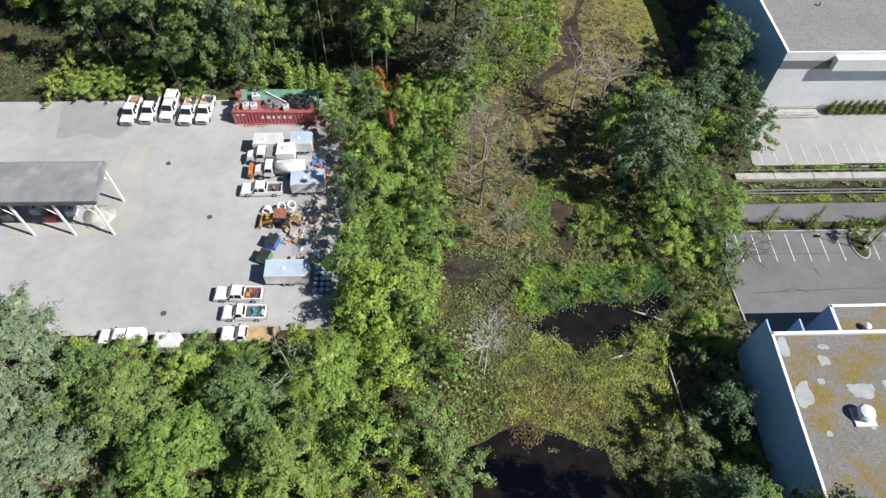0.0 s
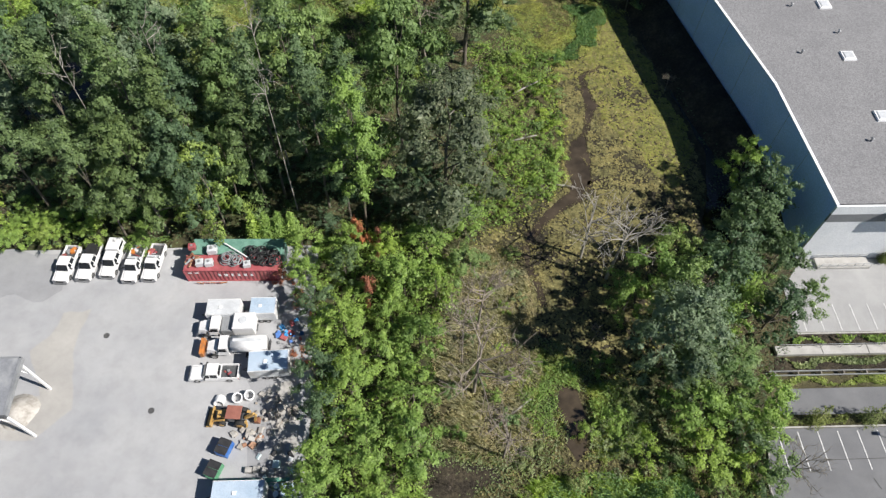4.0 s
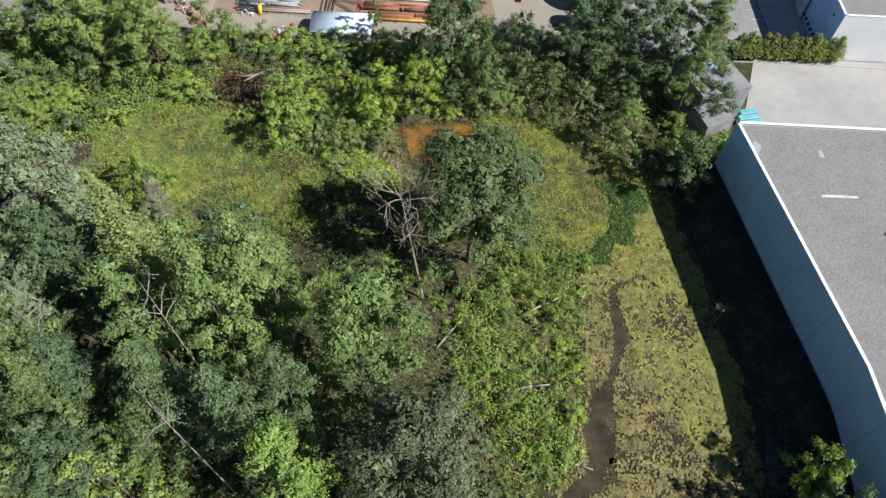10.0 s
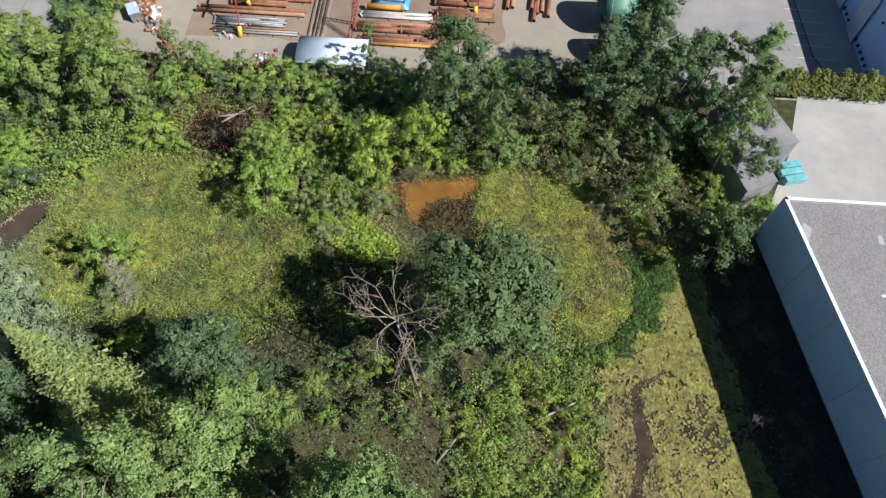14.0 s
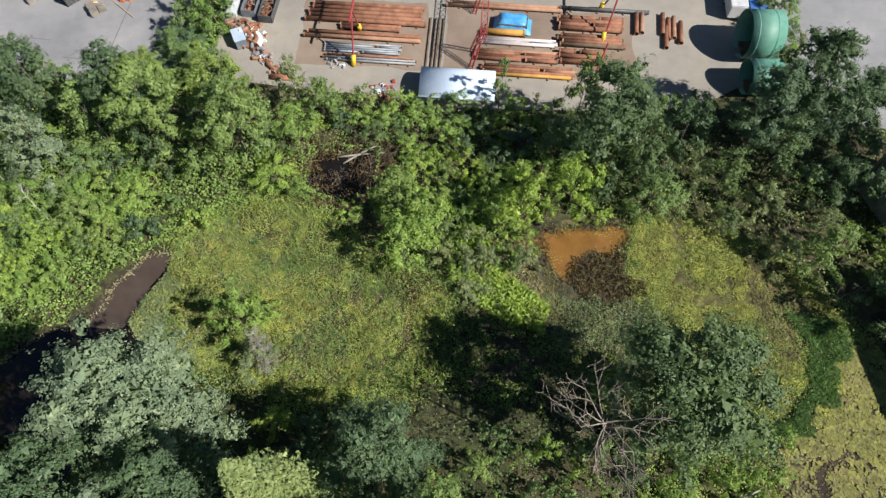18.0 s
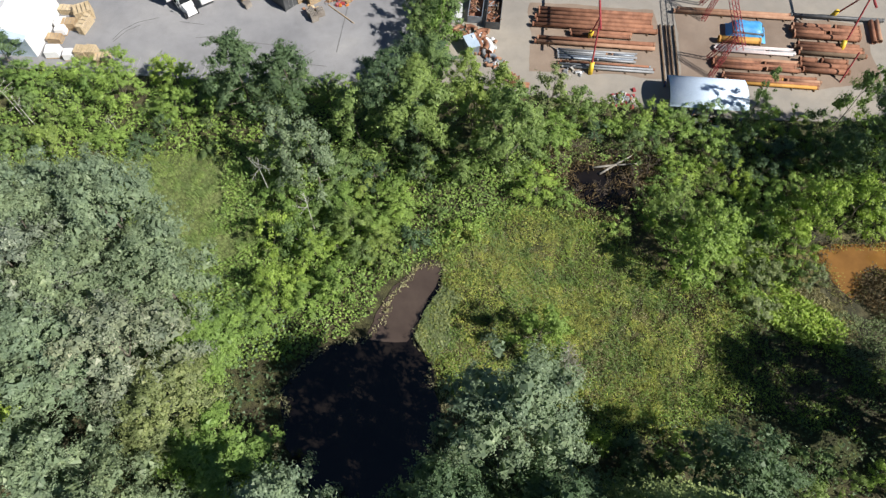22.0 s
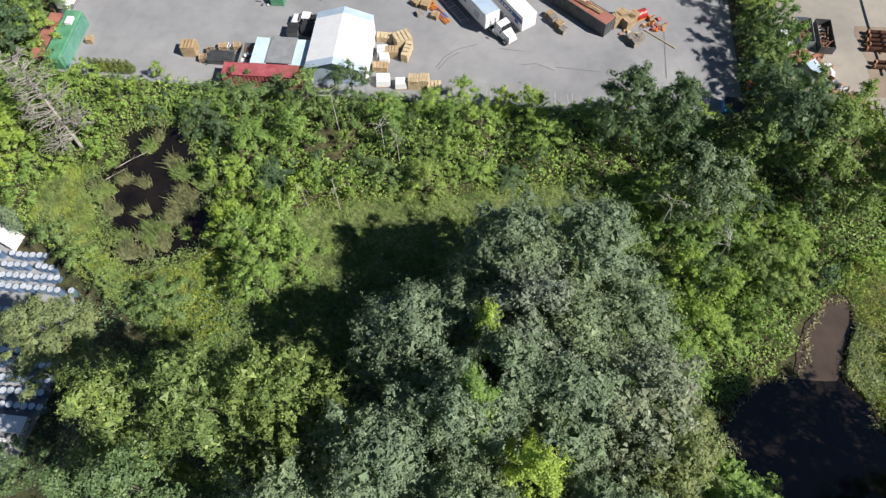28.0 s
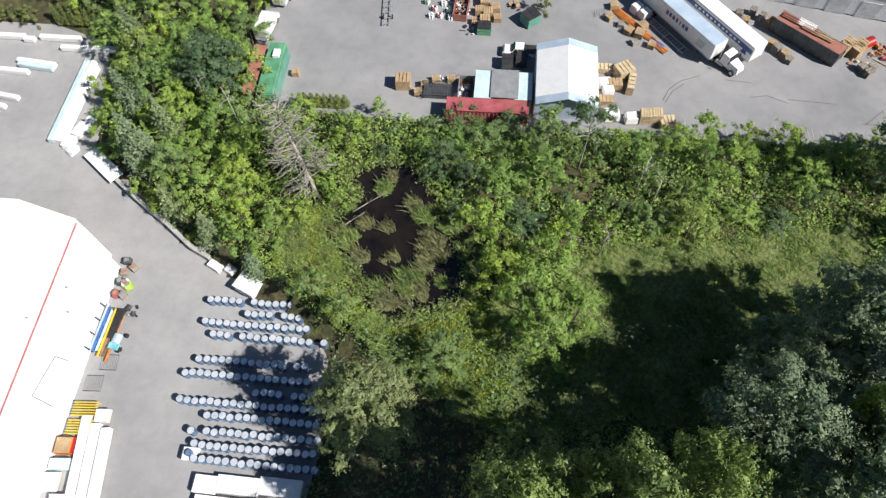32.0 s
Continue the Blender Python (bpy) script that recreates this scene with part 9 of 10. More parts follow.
def crate(x, y, rz, sx, sy, sz, mat_="wood", label="open slatted wooden crate on asphalt", dz=0.0):
    """An upright crate of boards on a base."""
    t = thing("wooden_crate", label, "crate", place(x, y, rz, dz + 0.05))
    n = max(3, int(sz / 0.22))
    for s in (-1, 1):
        for i in range(n):
            z = 0.1 + (sz - 0.15) * i / (n - 1)
            part("board", Build().box((0, sy / 2 * s, z), (sx, 0.04, 0.13)), M[mat_], t)
            part("board", Build().box((sx / 2 * s, 0, z), (0.04, sy, 0.13)), M[mat_], t)
        for e in (-1, 1):
            part("post", Build().box((sx / 2 * e * 0.96, sy / 2 * s * 0.96, sz / 2), (0.09, 0.09, sz)), M[mat_], t)
    for i in range(4):
        part("top_slat", Build().box((-sx / 2 + sx * (i + 0.5) / 4, 0, sz), (sx / 5, sy, 0.04)), M[mat_], t)
    part("core", Build().box((0, 0, sz * 0.45), (sx * 0.86, sy * 0.86, sz * 0.8)), M["wood_grey"], t)
    return t


# big white storage tent
tn = thing("storage_tent", "large white fabric storage tent with grey-blue ends", "tent", pose(-119.4, 172.0, -1.45))
Lh, Wh, eave, ridge = 5.2, 4.5, 3.7, 5.2
for s in (-1, 1):
    part("roof_panel", Build().add([(Wh * s, -Lh, eave), (Wh * s, Lh, eave), (0, Lh, ridge), (0, -Lh, ridge), (Wh * s, -Lh, eave + 0.06), (Wh * s, Lh, eave + 0.06), (0, Lh, ridge + 0.06), (0, -Lh, ridge + 0.06)], [(0, 1, 2, 3), (4, 5, 6, 7), (0, 4, 7, 3), (1, 5, 6, 2), (0, 1, 5, 4)]), M["coping"], tn)
    part("side_wall", Build().box((Wh * s, 0, eave / 2), (0.06, Lh * 2, eave)), M["white_roof"], tn)
    part("gable", Build().add([(-Wh, Lh * s, 0), (Wh, Lh * s, 0), (Wh, Lh * s, eave), (0, Lh * s, ridge), (-Wh, Lh * s, eave)], [(0, 1, 2, 3, 4)]), M["paleblue"], tn, "pale grey-blue gable cloth")
    for e in (-1, 1):
        part("end_band", Build().add([(Wh * s, Lh * e - 0.7, eave + 0.075), (Wh * s, Lh * e + 0.7, eave + 0.075), (0, Lh * e + 0.7, ridge + 0.075), (0, Lh * e - 0.7, ridge + 0.075)], [(0, 1, 2, 3)]), M["paleblue"], tn, "grey-blue end strip of the roof cloth")
container(-130.8, 166.4, 0.5, 12.0, "red", "red shipping container behind the hedge of trees", 0.05, False)
gs = thing("flat_shelter", "grey flat-roofed shelter between white storage boxes", "shelter", pose(-128.4, 170.5, -1.45))
part("roof", Build().box((0, 0, 2.75), (4.1, 5.4, 0.12)), M["grey"], gs)
for sx in (-1, 1):
    for sy in (-1, 1):
        part("post", Build().box((1.9 * sx, 2.5 * sy, 1.35), (0.12, 0.12, 2.7)), M["darkgrey"], gs)
container(-131.6, 170.4, 90, 5.4, "aqua", "pale aqua storage container beside the shelter", 0.05, False)
container(-125.6, 170.4, 90, 5.4, "aqua", "pale aqua storage container beside the tent", 0.05, False)
# half-open bins and clutter west of the boxes
skip(-134.2, 170.6, 90, "grey", 4.6, "open grey bin of pale plastic scrap", 11)
heap(-134.2, 170.6, 1.7, 34, ["paleblue", "offwhite", "drum_blue", "coping"], 51, "pale plastic scrap heaped in a bin", "scrap_heap", 1.2)
t = thing("mesh_cage", "grey wire mesh storage cage filled with junk", "cage", pose(-138.6, 170.3, -1.45))
for i in range(11):
    part("wire", Build().box((-2.2 + i * 0.44, 0, 1.25), (0.05, 2.6, 0.05)), M["darkgrey"], t)
for i in range(7):
    part("wire", Build().box((0, -1.3 + i * 0.43, 1.28), (4.4, 0.05, 0.05)), M["darkgrey"], t)
for sx in (-1, 1):
    for sy in (-1, 1):
        part("post", Build().box((2.15 * sx, 1.25 * sy, 0.62), (0.08, 0.08, 1.25)), M["darkgrey"], t)
part("junk", Build().box((0, 0, 0.5), (3.9, 2.2, 0.9)), M["darkgrey"], t)
crate(-143.8, 171.4, 3, 2.2, 1.9, 2.0, "wood", "tall open wooden crate by the hedge")
for x, y in ((-141.4, 170.0), (-140.6, 171.6), (-138.9, 172.6), (-136.6, 172.9)):
    crate(x, y, 12, 1.2, 1.0, 0.9)
cargo(-136.4, 173.4, 0, ["offwhite", "coping", "dark_wood", "grey"], 0.05, 10, 61, (4.5, 1.6), "scattered boxes and offcuts on asphalt", "clutter")
dumpster(-128.2, 176.6, 90, "darkgrey", "dark grey bin in the tent's shadow")
dumpster(-126.0, 177.4, 85, "darkgrey", "dark grey bin in the tent's shadow")
pickup(-126.4, 179.2, 178, "tonneau", True, "dark pickup in the shadow of the tent", 5.2, "")
# goods along the tent's east side
for i, (x, y, rz, sx, sy, sz, m_) in enumerate(((-113.4, 176.6, 0, 2.4, 1.2, 1.1, "wood_yellow"), (-110.4, 176.0, 30, 2.6, 2.2, 1.8, "wood_yellow"), (-111.8, 173.4, 5, 2.0, 1.4, 1.4, "wood"), (-109.4, 173.6, 80, 3.2, 1.0, 1.6, "wood_yellow"), (-113.2, 170.4, 0, 2.2, 1.3, 1.0, "wood"), (-107.6, 167.4, 0, 1.6, 1.6, 1.9, "wood_yellow"), (-106.0, 167.6, 0, 1.4, 1.6, 1.9, "wood_yellow"), (-104.4, 166.9, 10, 2.2, 1.8, 1.1, "wood_yellow"))):
    crate(x, y, rz, sx, sy, sz, m_, "yellow pine crate stacked beside the tent" if m_ == "wood_yellow" else "brown wooden crate beside the tent")
for x, y, s in ((-113.3, 173.6, 1.8), (-112.8, 172.1, 1.6), (-112.4, 167.6, 2.2), (-109.6, 167.2, 1.8)):
    t = thing("wrapped_pallet", "goods wrapped in white plastic on a pallet", "pallet", place(x, y, 8, 0.05))
    part("pack", Build().box((0, 0, 0.75), (s, s * 0.85, 1.2), 0, 0.92), M["coping"], t)
    part("base", Build().box((0, 0, 0.08), (s, s * 0.85, 0.14)), M["wood"], t)


# two semi trailers and the tractor unit
def semi(cx, cy, rz, L, stripe_, label):
    """cx, cy: the middle of the trailer's front; the front points along +x."""
    t = thing("semi_trailer", label, "trailer", place(cx, cy, rz, 0.05))
    part("box", Build().box((-L / 2, 0, 2.6), (L, 2.7, 2.8)), M["white"], t)
    part("roof", Build().box((-L / 2, 0, 4.03), (L - 0.12, 2.56, 0.07)), M["paleblue" if not stripe_ else "coping"], t)
    for s in (-1, 1):
        part("side_rail", Build().box((-L / 2, 1.36 * s, 1.25), (L, 0.06, 0.12)), M["rail"], t)
        part("top_rail", Build().box((-L / 2, 1.36 * s, 3.98), (L, 0.06, 0.1)), M["rail"], t)
        part("landing_leg", Build().box((-2.8, 0.7 * s, 0.6), (0.16, 0.16, 1.2)), M["darkgrey"], t)
        for k in (0, 1):
            wheel(t, -L + 2.2 + k * 1.3, 1.1 * s, 0.5, 0.5)
    if stripe_:
        part("stripe", Build().box((-L / 2, -1.365, 3.1), (L - 0.4, 0.02, 0.85)), M["print_blue"], t, "navy stripe with white marks")
        for k in range(12):
            part("mark", Build().box((-2.9 - k * 0.85, -1.385, 3.1), (0.5 if k % 3 else 0.3, 0.02, 0.36)), M["coping"], t)
        part("emblem", Build().box((-1.5, -1.375, 2.3), (1.1, 0.02, 0.7), 0, 0.6), M["print_blue"], t)
    else:
        for k, w in enumerate((0.55, 0.5, 0.5, 0.4, 0.2, 0.5, 0.55)):
            part("mark", Build().box((-7.9 - k * -0.72 - 2.2, -1.365, 2.9), (w, 0.02, 0.75)), M["print_blue"], t)
        for k in range(4):
            part("mark", Build().box((-2.4 - k * 0.1, -1.365, 3.0 - k * 0.34), (1.5, 0.02, 0.12)), M["grey"], t)
    return t


semi(-96.4, 179.7, -52, 16.2, False, "white semi trailer with dark lettering bars")
semi(-90.6, 179.6, -52, 16.2, True, "white semi trailer with a navy blue stripe")
tr = thing("tractor_unit", "white day-cab tractor unit coupled to a trailer", "truck", place(-94.9, 179.4, -48, 0.05))
part("chassis", Build().box((0.2, 0, 0.8), (5.4, 0.9, 0.3)), M["darkgrey"], tr)
part("hood", Build().add([(1.2, -1.0, 0.7), (3.0, -0.85, 0.7), (3.0, 0.85, 0.7), (1.2, 1.0, 0.7), (1.2, -0.85, 1.95), (2.8, -0.65, 1.6), (2.8, 0.65, 1.6), (1.2, 0.85, 1.95)], [(4, 5, 6, 7), (0, 1, 5, 4), (1, 2, 6, 5), (2, 3, 7, 6), (3, 0, 4, 7)]), M["white"], tr)
tc = part("cab", Build().add([(-0.3, -1.1, 0.9), (1.25, -1.1, 0.9), (1.25, 1.1, 0.9), (-0.3, 1.1, 0.9), (-0.2, -1.0, 2.8), (0.9, -0.95, 2.7), (0.9, 0.95, 2.7), (-0.2, 1.0, 2.8)], [(4, 5, 6, 7), (0, 1, 5, 4), (1, 2, 6, 5), (2, 3, 7, 6), (3, 0, 4, 7)]), M["white"], tr)
part("windscreen", Build().add([(1.26, -0.95, 1.95), (1.26, 0.95, 1.95), (0.98, 0.85, 2.62), (0.98, -0.85, 2.62)], [(0, 1, 2, 3)]), M["glass"], tc)
for s in (-1, 1):
    part("exhaust_stack", Build().tube((-0.6, 0.9 * s, 0.9), (-0.6, 0.9 * s, 3.3), 0.09, None, 8), M["chrome"], tr)
    part("mirror", Build().box((1.3, 1.3 * s, 2.1), (0.14, 0.2, 0.5)), M["black"], tr)
    part("fuel_tank", Build().tube((-0.9, 0.95 * s, 0.75), (0.5, 0.95 * s, 0.75), 0.32, None, 12), M["chrome"], tr)
    wheel(tr, 2.2, 0.95 * s, 0.5, 0.3)
    wheel(tr, -1.5, 0.9 * s, 0.5, 0.5)

# orange racking, frames and goods west of the trailers
rk = random.Random(9)
for i in range(9):
    x, y = -110.6 + i * 0.8 + rk.uniform(-0.3, 0.3), 189.6 - i * 0.95
    t = thing("racking_bundle", "bundle of orange steel racking beams" if i != 7 else "bundle of blue steel racking beams", "racking", place(x, y, rk.uniform(-50, -35), 0.05), "racking by the trailers")
    for k in range(5):
        part("beam", Build().box((0, -0.5 + k * 0.22, 0.2 + 0.13 * (k % 2)), (2.6, 0.15, 0.14)), M["blue" if i == 7 else "orange"], t)
for x, y, s in ((-112.2, 187.8, 1.2), (-110.4, 186.4, 1.0), (-109.2, 185.0, 1.3), (-107.6, 184.4, 1.5), (-107.0, 186.2, 1.4), (-105.8, 182.2, 1.2), (-111.4, 190.4, 1.3), (-108.4, 182.6, 1.0)):
    crate(x, y, rk.uniform(0, 90), s, s * 0.9, s * 0.7, "wood_grey" if s < 1.15 else "wood")
for x, y in ((-107.8, 189.8), (-106.6, 188.6)):
    t = thing("wrapped_pallet", "goods wrapped in white plastic on a pallet", "pallet", place(x, y, 40, 0.05))
    part("pack", Build().box((0, 0, 0.8), (1.8, 1.5, 1.4), 0, 0.9), M["coping"], t)
    part("base", Build().box((0, 0, 0.06), (1.8, 1.5, 0.12)), M["wood"], t)
fb = thing("ladder_rack", "long galvanised ladder frame beside the trailer", "frame", place(-103.4, 184.6, -52, 0.05))
for s in (-1, 1):
    part("rail_bar", Build().box((0, 0.6 * s, 0.5), (9.0, 0.08, 0.1)), M["rail"], fb)
for k in range(14):
    part("rung", Build().box((-4.3 + k * 0.66, 0, 0.5), (0.07, 1.2, 0.07)), M["rail"], fb)
for k in (-3.5, 0, 3.5):
    part("foot_bar", Build().box((k, 0, 0.22), (0.1, 1.3, 0.44)), M["rail"], fb)
t = thing("wire_frame", "bent dark wire frame lying on asphalt", "frame", place(-113.6, 189.0, 20, 0.05))
for k in range(6):
    part("rod", Build().tube((-1.2 + k * 0.45, -0.6, 0.05 + 0.1 * (k % 2)), (-0.8 + k * 0.4, 0.7, 0.35), 0.03, None, 5), M["darkgrey"], t)

# pallets and a laden container east of the trailers
for i, (x, y, n) in enumerate(((-86.6, 182.6, 9), (-85.6, 181.6, 8), (-85.0, 180.6, 6), (-87.2, 183.8, 7), (-88.0, 189.4, 9), (-87.0, 188.2, 10), (-89.2, 190.6, 8), (-90.6, 188.6, 6), (-91.4, 190.2, 6))):
    pallet(x, y, 38 + i * 5, 0, "wood" if i % 2 else "wood_grey", n, "pallet stacks by the trailers")
container(-82.0, 184.4, -40, 11.0, "darkgrey", "dark grey container with goods on its red roof", 0.05, False, "maroon")
for x, y, m_, n in ((-84.6, 187.0, "maroon", 5), (-82.0, 184.6, "rust_pale", 5), (-82.6, 185.6, "coping", 6), (-80.2, 183.4, "wood", 4)):
    t = thing("pipe_bundle", "bundle of tubes lying on a container roof", "tubes", place(x, y, -38, 2.72))
    for k in range(n):
        part("tube", Build().tube((-1.4, -0.5 + k * 0.24, 0.14 + 0.1 * (k % 2)), (1.4, -0.5 + k * 0.24, 0.14 + 0.1 * (k % 2)), 0.11, None, 8), M[m_], t)
for i, (x, y) in enumerate(((-76.6, 183.0), (-75.8, 184.0), (-74.6, 182.8), (-74.0, 183.8))):
    crate(x, y, 40, 1.9, 1.5, 1.7, "wood", "tall wooden crate beside the grey container")
for x, y in ((-73.6, 178.6), (-74.4, 179.6), (-72.8, 179.8)):
    pallet(x, y, 30, 0, "wood_grey", 8, "pallet stacks by the trailers")
t = thing("reel_stand", "red steel reel and orange frames by the crates", "machine", place(-72.6, 184.6, 30, 0.05))
part("drum", Build().tube((-0.8, 0, 0.9), (0.8, 0, 0.9), 0.8, None, 16), M["lamp_red"], t)
part("stand", Build().box((0, 0, 0.3), (2.0, 1.4, 0.2)), M["orange"], t)
for k in range(5):
    part("frame_bar", Build().tube((-1.0 + k * 0.5, -1.6, 0.1), (-0.6 + k * 0.5, -3.0, 0.9), 0.05, None, 6), M["orange"], t)
t = thing("timber_pole", "pale timber pole lying on asphalt", "pole", place(-69.6, 180.2, -38, 0.05))
part("shaft", Build().tube((-3.0, 0, 0.1), (3.0, 0, 0.1), 0.08, None, 7), M["wood"], t)
wb = thing("white_workshop", "white metal workshop building at the lot's edge", "building", pose(-76.5, 196.0, -1.5, 0, 0, -12))
part("wall", Build().box((0, 0, 2.4), (22, 8, 4.8)), M["wall_white"], wb)
part("roof", Build().box((0, 0, 4.9), (22.4, 8.4, 0.2)), M["white_roof"], wb)
for k in range(4):
    part("door", Build().box((-8 + k * 4.6, -4.02, 1.6), (3.0, 0.08, 3.0)), M["offwhite"], wb)

# goods in the middle of the lot and the long green bin
for x, y, m_ in ((-142.0, 189.4, "green"), (-140.6, 187.9, "red"), (-139.2, 189.2, "coping"), (-139.6, 186.4, "red"), (-138.2, 187.6, "green"), (-141.0, 186.2, "coping"), (-137.8, 186.0, "coping"), (-138.6, 190.4, "red"), (-140.0, 190.8, "coping")):
    t = thing("gas_bottle_cage", "cluster of small coloured gas bottles", "gas bottles", place(x, y, 10, 0.05))
    for k in range(5):
        a = k * 1.26
        part("bottle", Build().tube((0.35 * math.cos(a), 0.35 * math.sin(a), 0), (0.35 * math.cos(a), 0.35 * math.sin(a), 0.7), 0.17, 0.15, 10), M[m_ if k % 2 else "coping"], t)
skip(-136.2, 188.2, 86, "maroon", 5.2, "dark red open skip with pale plastic", 21)
heap(-136.2, 188.2, 1.5, 20, ["paleblue", "offwhite", "coping"], 71, "pale plastic heaped in a skip", "scrap_heap", 1.0)
dumpster(-132.2, 183.6, 0, "green", "green dumpster with boxes on top")
for x, y, s in ((-133.2, 187.6, 1.4), (-131.8, 187.2, 1.5), (-130.6, 188.4, 1.4), (-132.4, 189.6, 1.6), (-130.2, 186.2, 1.2), (-132.2, 185.4, 1.6), (-133.8, 185.4, 1.0)):
    crate(x, y, 5, s, s, s * 0.8, "wood")
cargo(-134.6, 183.6, 0, ["darkgrey", "offwhite", "black"], 0.05, 8, 66, (2.4, 1.8), "dark bags and scrap on asphalt", "clutter")
dumpster(-124.9, 186.2, 40, "mint", "teal-green dumpster beside a clipped bush", 2.6, 2.2, 1.8)
plant("low", "cedar", -122.6, 189.0, 4.2, 1.6)
heap(-127.2, 189.6, 1.3, 12, ["wood", "black", "grey"], 73, "boxes beside the clipped bush", "scrap_heap", 0.6)
gb = thing("long_bin", "long green steel bin with netting along its side", "bin", place(-164.0, 171.4, 90, 0.05))
part("body", Build().box((0, 0, 1.2), (10.4, 2.6, 2.4)), M["green"], gb)
part("lid", Build().box((0, 0, 2.45), (10.2, 2.4, 0.08)), M["green"], gb)
part("lid_box", Build().box((2.6, -0.4, 2.75), (1.5, 1.0, 0.5)), M["coping"], gb, "white box on the lid")
part("net", Build().box((0, -1.45, 1.1), (9.8, 0.25, 2.1), 0, 0.9), M["mint"], gb, "sheer green netting")
rr = thing("shed_roof_strip", "low lean-to with a reddish roof by the hedge", "lean-to", place(-166.6, 171, 90, 0.05))
part("roof", Build().box((0, 0, 2.3), (9.8, 1.9, 0.12), 0, 1, 6), M["maroon"], rr)
for k in range(4):
    part("post", Build().box((-4.6 + k * 3.05, -0.6, 1.1), (0.12, 0.12, 2.2)), M["dark_wood"], rr)
vn = thing("delivery_van", "white high-roofed delivery van parked by the bin", "van", place(-167.2, 181.6, 82, 0.05))
part("body", Build().profile([(-2.9, 0.4), (-2.9, 2.5), (1.4, 2.55), (2.0, 1.7), (2.9, 1.2), (2.95, 0.4)], -1.0, 1.0), M["white"], vn)
part("windscreen", Build().add([(1.48, -0.85, 2.48), (2.02, -0.9, 1.74), (2.02, 0.9, 1.74), (1.48, 0.85, 2.48)], [(0, 1, 2, 3)]), M["glass"], vn, "", pose(0.03, 0, 0.03))
for s in (-1, 1):
    wheel(vn, 1.9, 0.9 * s)
    wheel(vn, -1.9, 0.9 * s)
    part("headlight", Build().box((2.92, 0.75 * s, 0.9), (0.1, 0.3, 0.25)), M["chrome"], vn)
box_trailer(-166.0, 189, 85, 5, 2.3, 2.2, "coping", "white box trailer beyond the van")
crate(-160.8, 172.4, 3, 1.0, 1.0, 0.9, "wood")
t = thing("flat_trailer", "empty galvanised flat trailer on asphalt", "trailer", place(-148.2, 187.0, 95, 0.05))
for s in (-1, 1):
    part("rail_bar", Build().box((0, 0.55 * s, 0.6), (7.0, 0.1, 0.14)), M["rail"], t)
    wheel(t, -1.5, 0.75 * s, 0.34, 0.2)
for k in range(6):
    part("cross_bar", Build().box((-3.3 + k * 1.3, 0, 0.6), (0.1, 1.1, 0.1)), M["rail"], t)
for i in range(7):
    tagged(plant("column", "cedar", -158.0 + i * 1.0, 166.6, 2.6, 0.6), group="cedars along the west lot")
for i in range(4):
    tagged(plant("column", "bright", -20.5 + i * 1.75, 81.3, 5.8, 1.15), "conical yellow-green cypress beside the truck lot", "shrub", "cypresses beside the container")
# tyre marks and cracks on the paving
mk = tagged(new("tyre_marks"), "dark curved tyre marks and tar cracks", "road marking", "", "structure")
for pts in ([(-104.6, 171.4), (-103.6, 173.6), (-101.8, 175.4), (-98.6, 176.8)], [(-104.3, 171.0), (-103.0, 173.4), (-101.2, 174.9)], [(-95, 176.2), (-91, 175.9)], [(-91.6, 173.0), (-89, 173.5), (-86, 172.2)], [(-86, 173), (-79, 172.6)], [(-75.6, 169), (-72.4, 172)], [(-76, 169.2), (-70, 169)], [(-69, 172), (-68.8, 182)]):
    for a, b in zip(pts[:-1], pts[1:]):
        stripe("mark", a, b, 0.14, M["tyre_mark"], mk, 0.004)
for pts in ([(44.2, 42.7), (58, 43.2), (75, 43.0)], [(46, 48.8), (58.5, 48.9)], [(48.4, 42.9), (50, 43.4), (52, 42.7)], [(54, 46.6), (54.4, 45.4)]):
    for a, b in zip(pts[:-1], pts[1:]):
        stripe("crack", a, b, 0.09, M["tarmac_mark"], mk, 0.004)

# ---- the drum yard ----
dm = thing("steel_drum", "tall blue-grey steel drum with a pale lid", "drum", pose(0, 0, -20), "drums in rows")
part("body", Build().tube((0, 0, 0), (0, 0, 1.3), 0.452, 0.452, 16).tube((0, 0, 0.42), (0, 0, 0.47), 0.462, 0.462, 16).tube((0, 0, 0.85), (0, 0, 0.90), 0.462, 0.462, 16).ring((0, 0, 1.32), 0.442, 0.022, 16, 5), M["drum_blue"], dm)
part("lid", Build().tube((0, 0, 1.3), (0, 0, 1.335), 0.44, 0.42, 16), M["drum_lid"], dm)
dr_ = random.Random(3)
first = True
for xl, y, xr in ((-165.0, 134.4, -154.0), (-159.7, 132.8, -152.6), (-165.0, 131.3, -150.8), (-163.5, 129.7, -147.6), (-164.4, 126.4, -150.0), (-165.7, 124.5, -150.2), (-156.3, 122.7, -148.8), (-165.5, 121.1, -148.0), (-161.6, 119.5, -147.8), (-163.1, 117.6, -147.6), (-162.3, 116.0, -147.4), (-161.9, 114.3, -147.2)):
    x = xl
    while x < xr:
        if dr_.random() > 0.05:
            m_ = pose(x + dr_.uniform(-0.05, 0.05), y + dr_.uniform(-0.10, 0.10), -3.75, 0, 0, dr_.uniform(0, 90))
            if first:
                dm.matrix_basis = m_
                first = False
            else:
                copy_thing(dm, m_)
        x += dr_.uniform(0.93, 0.99)
# white building with the faded red ridge strip
wb2 = thing("plant_building", "white flat-roofed plant building with red roof strip", "building", ORIGIN)
PB = [(-179.2, 60), (-179.2, 138.6), (-185.8, 143.4), (-194.8, 145.8), (-320, 146)]
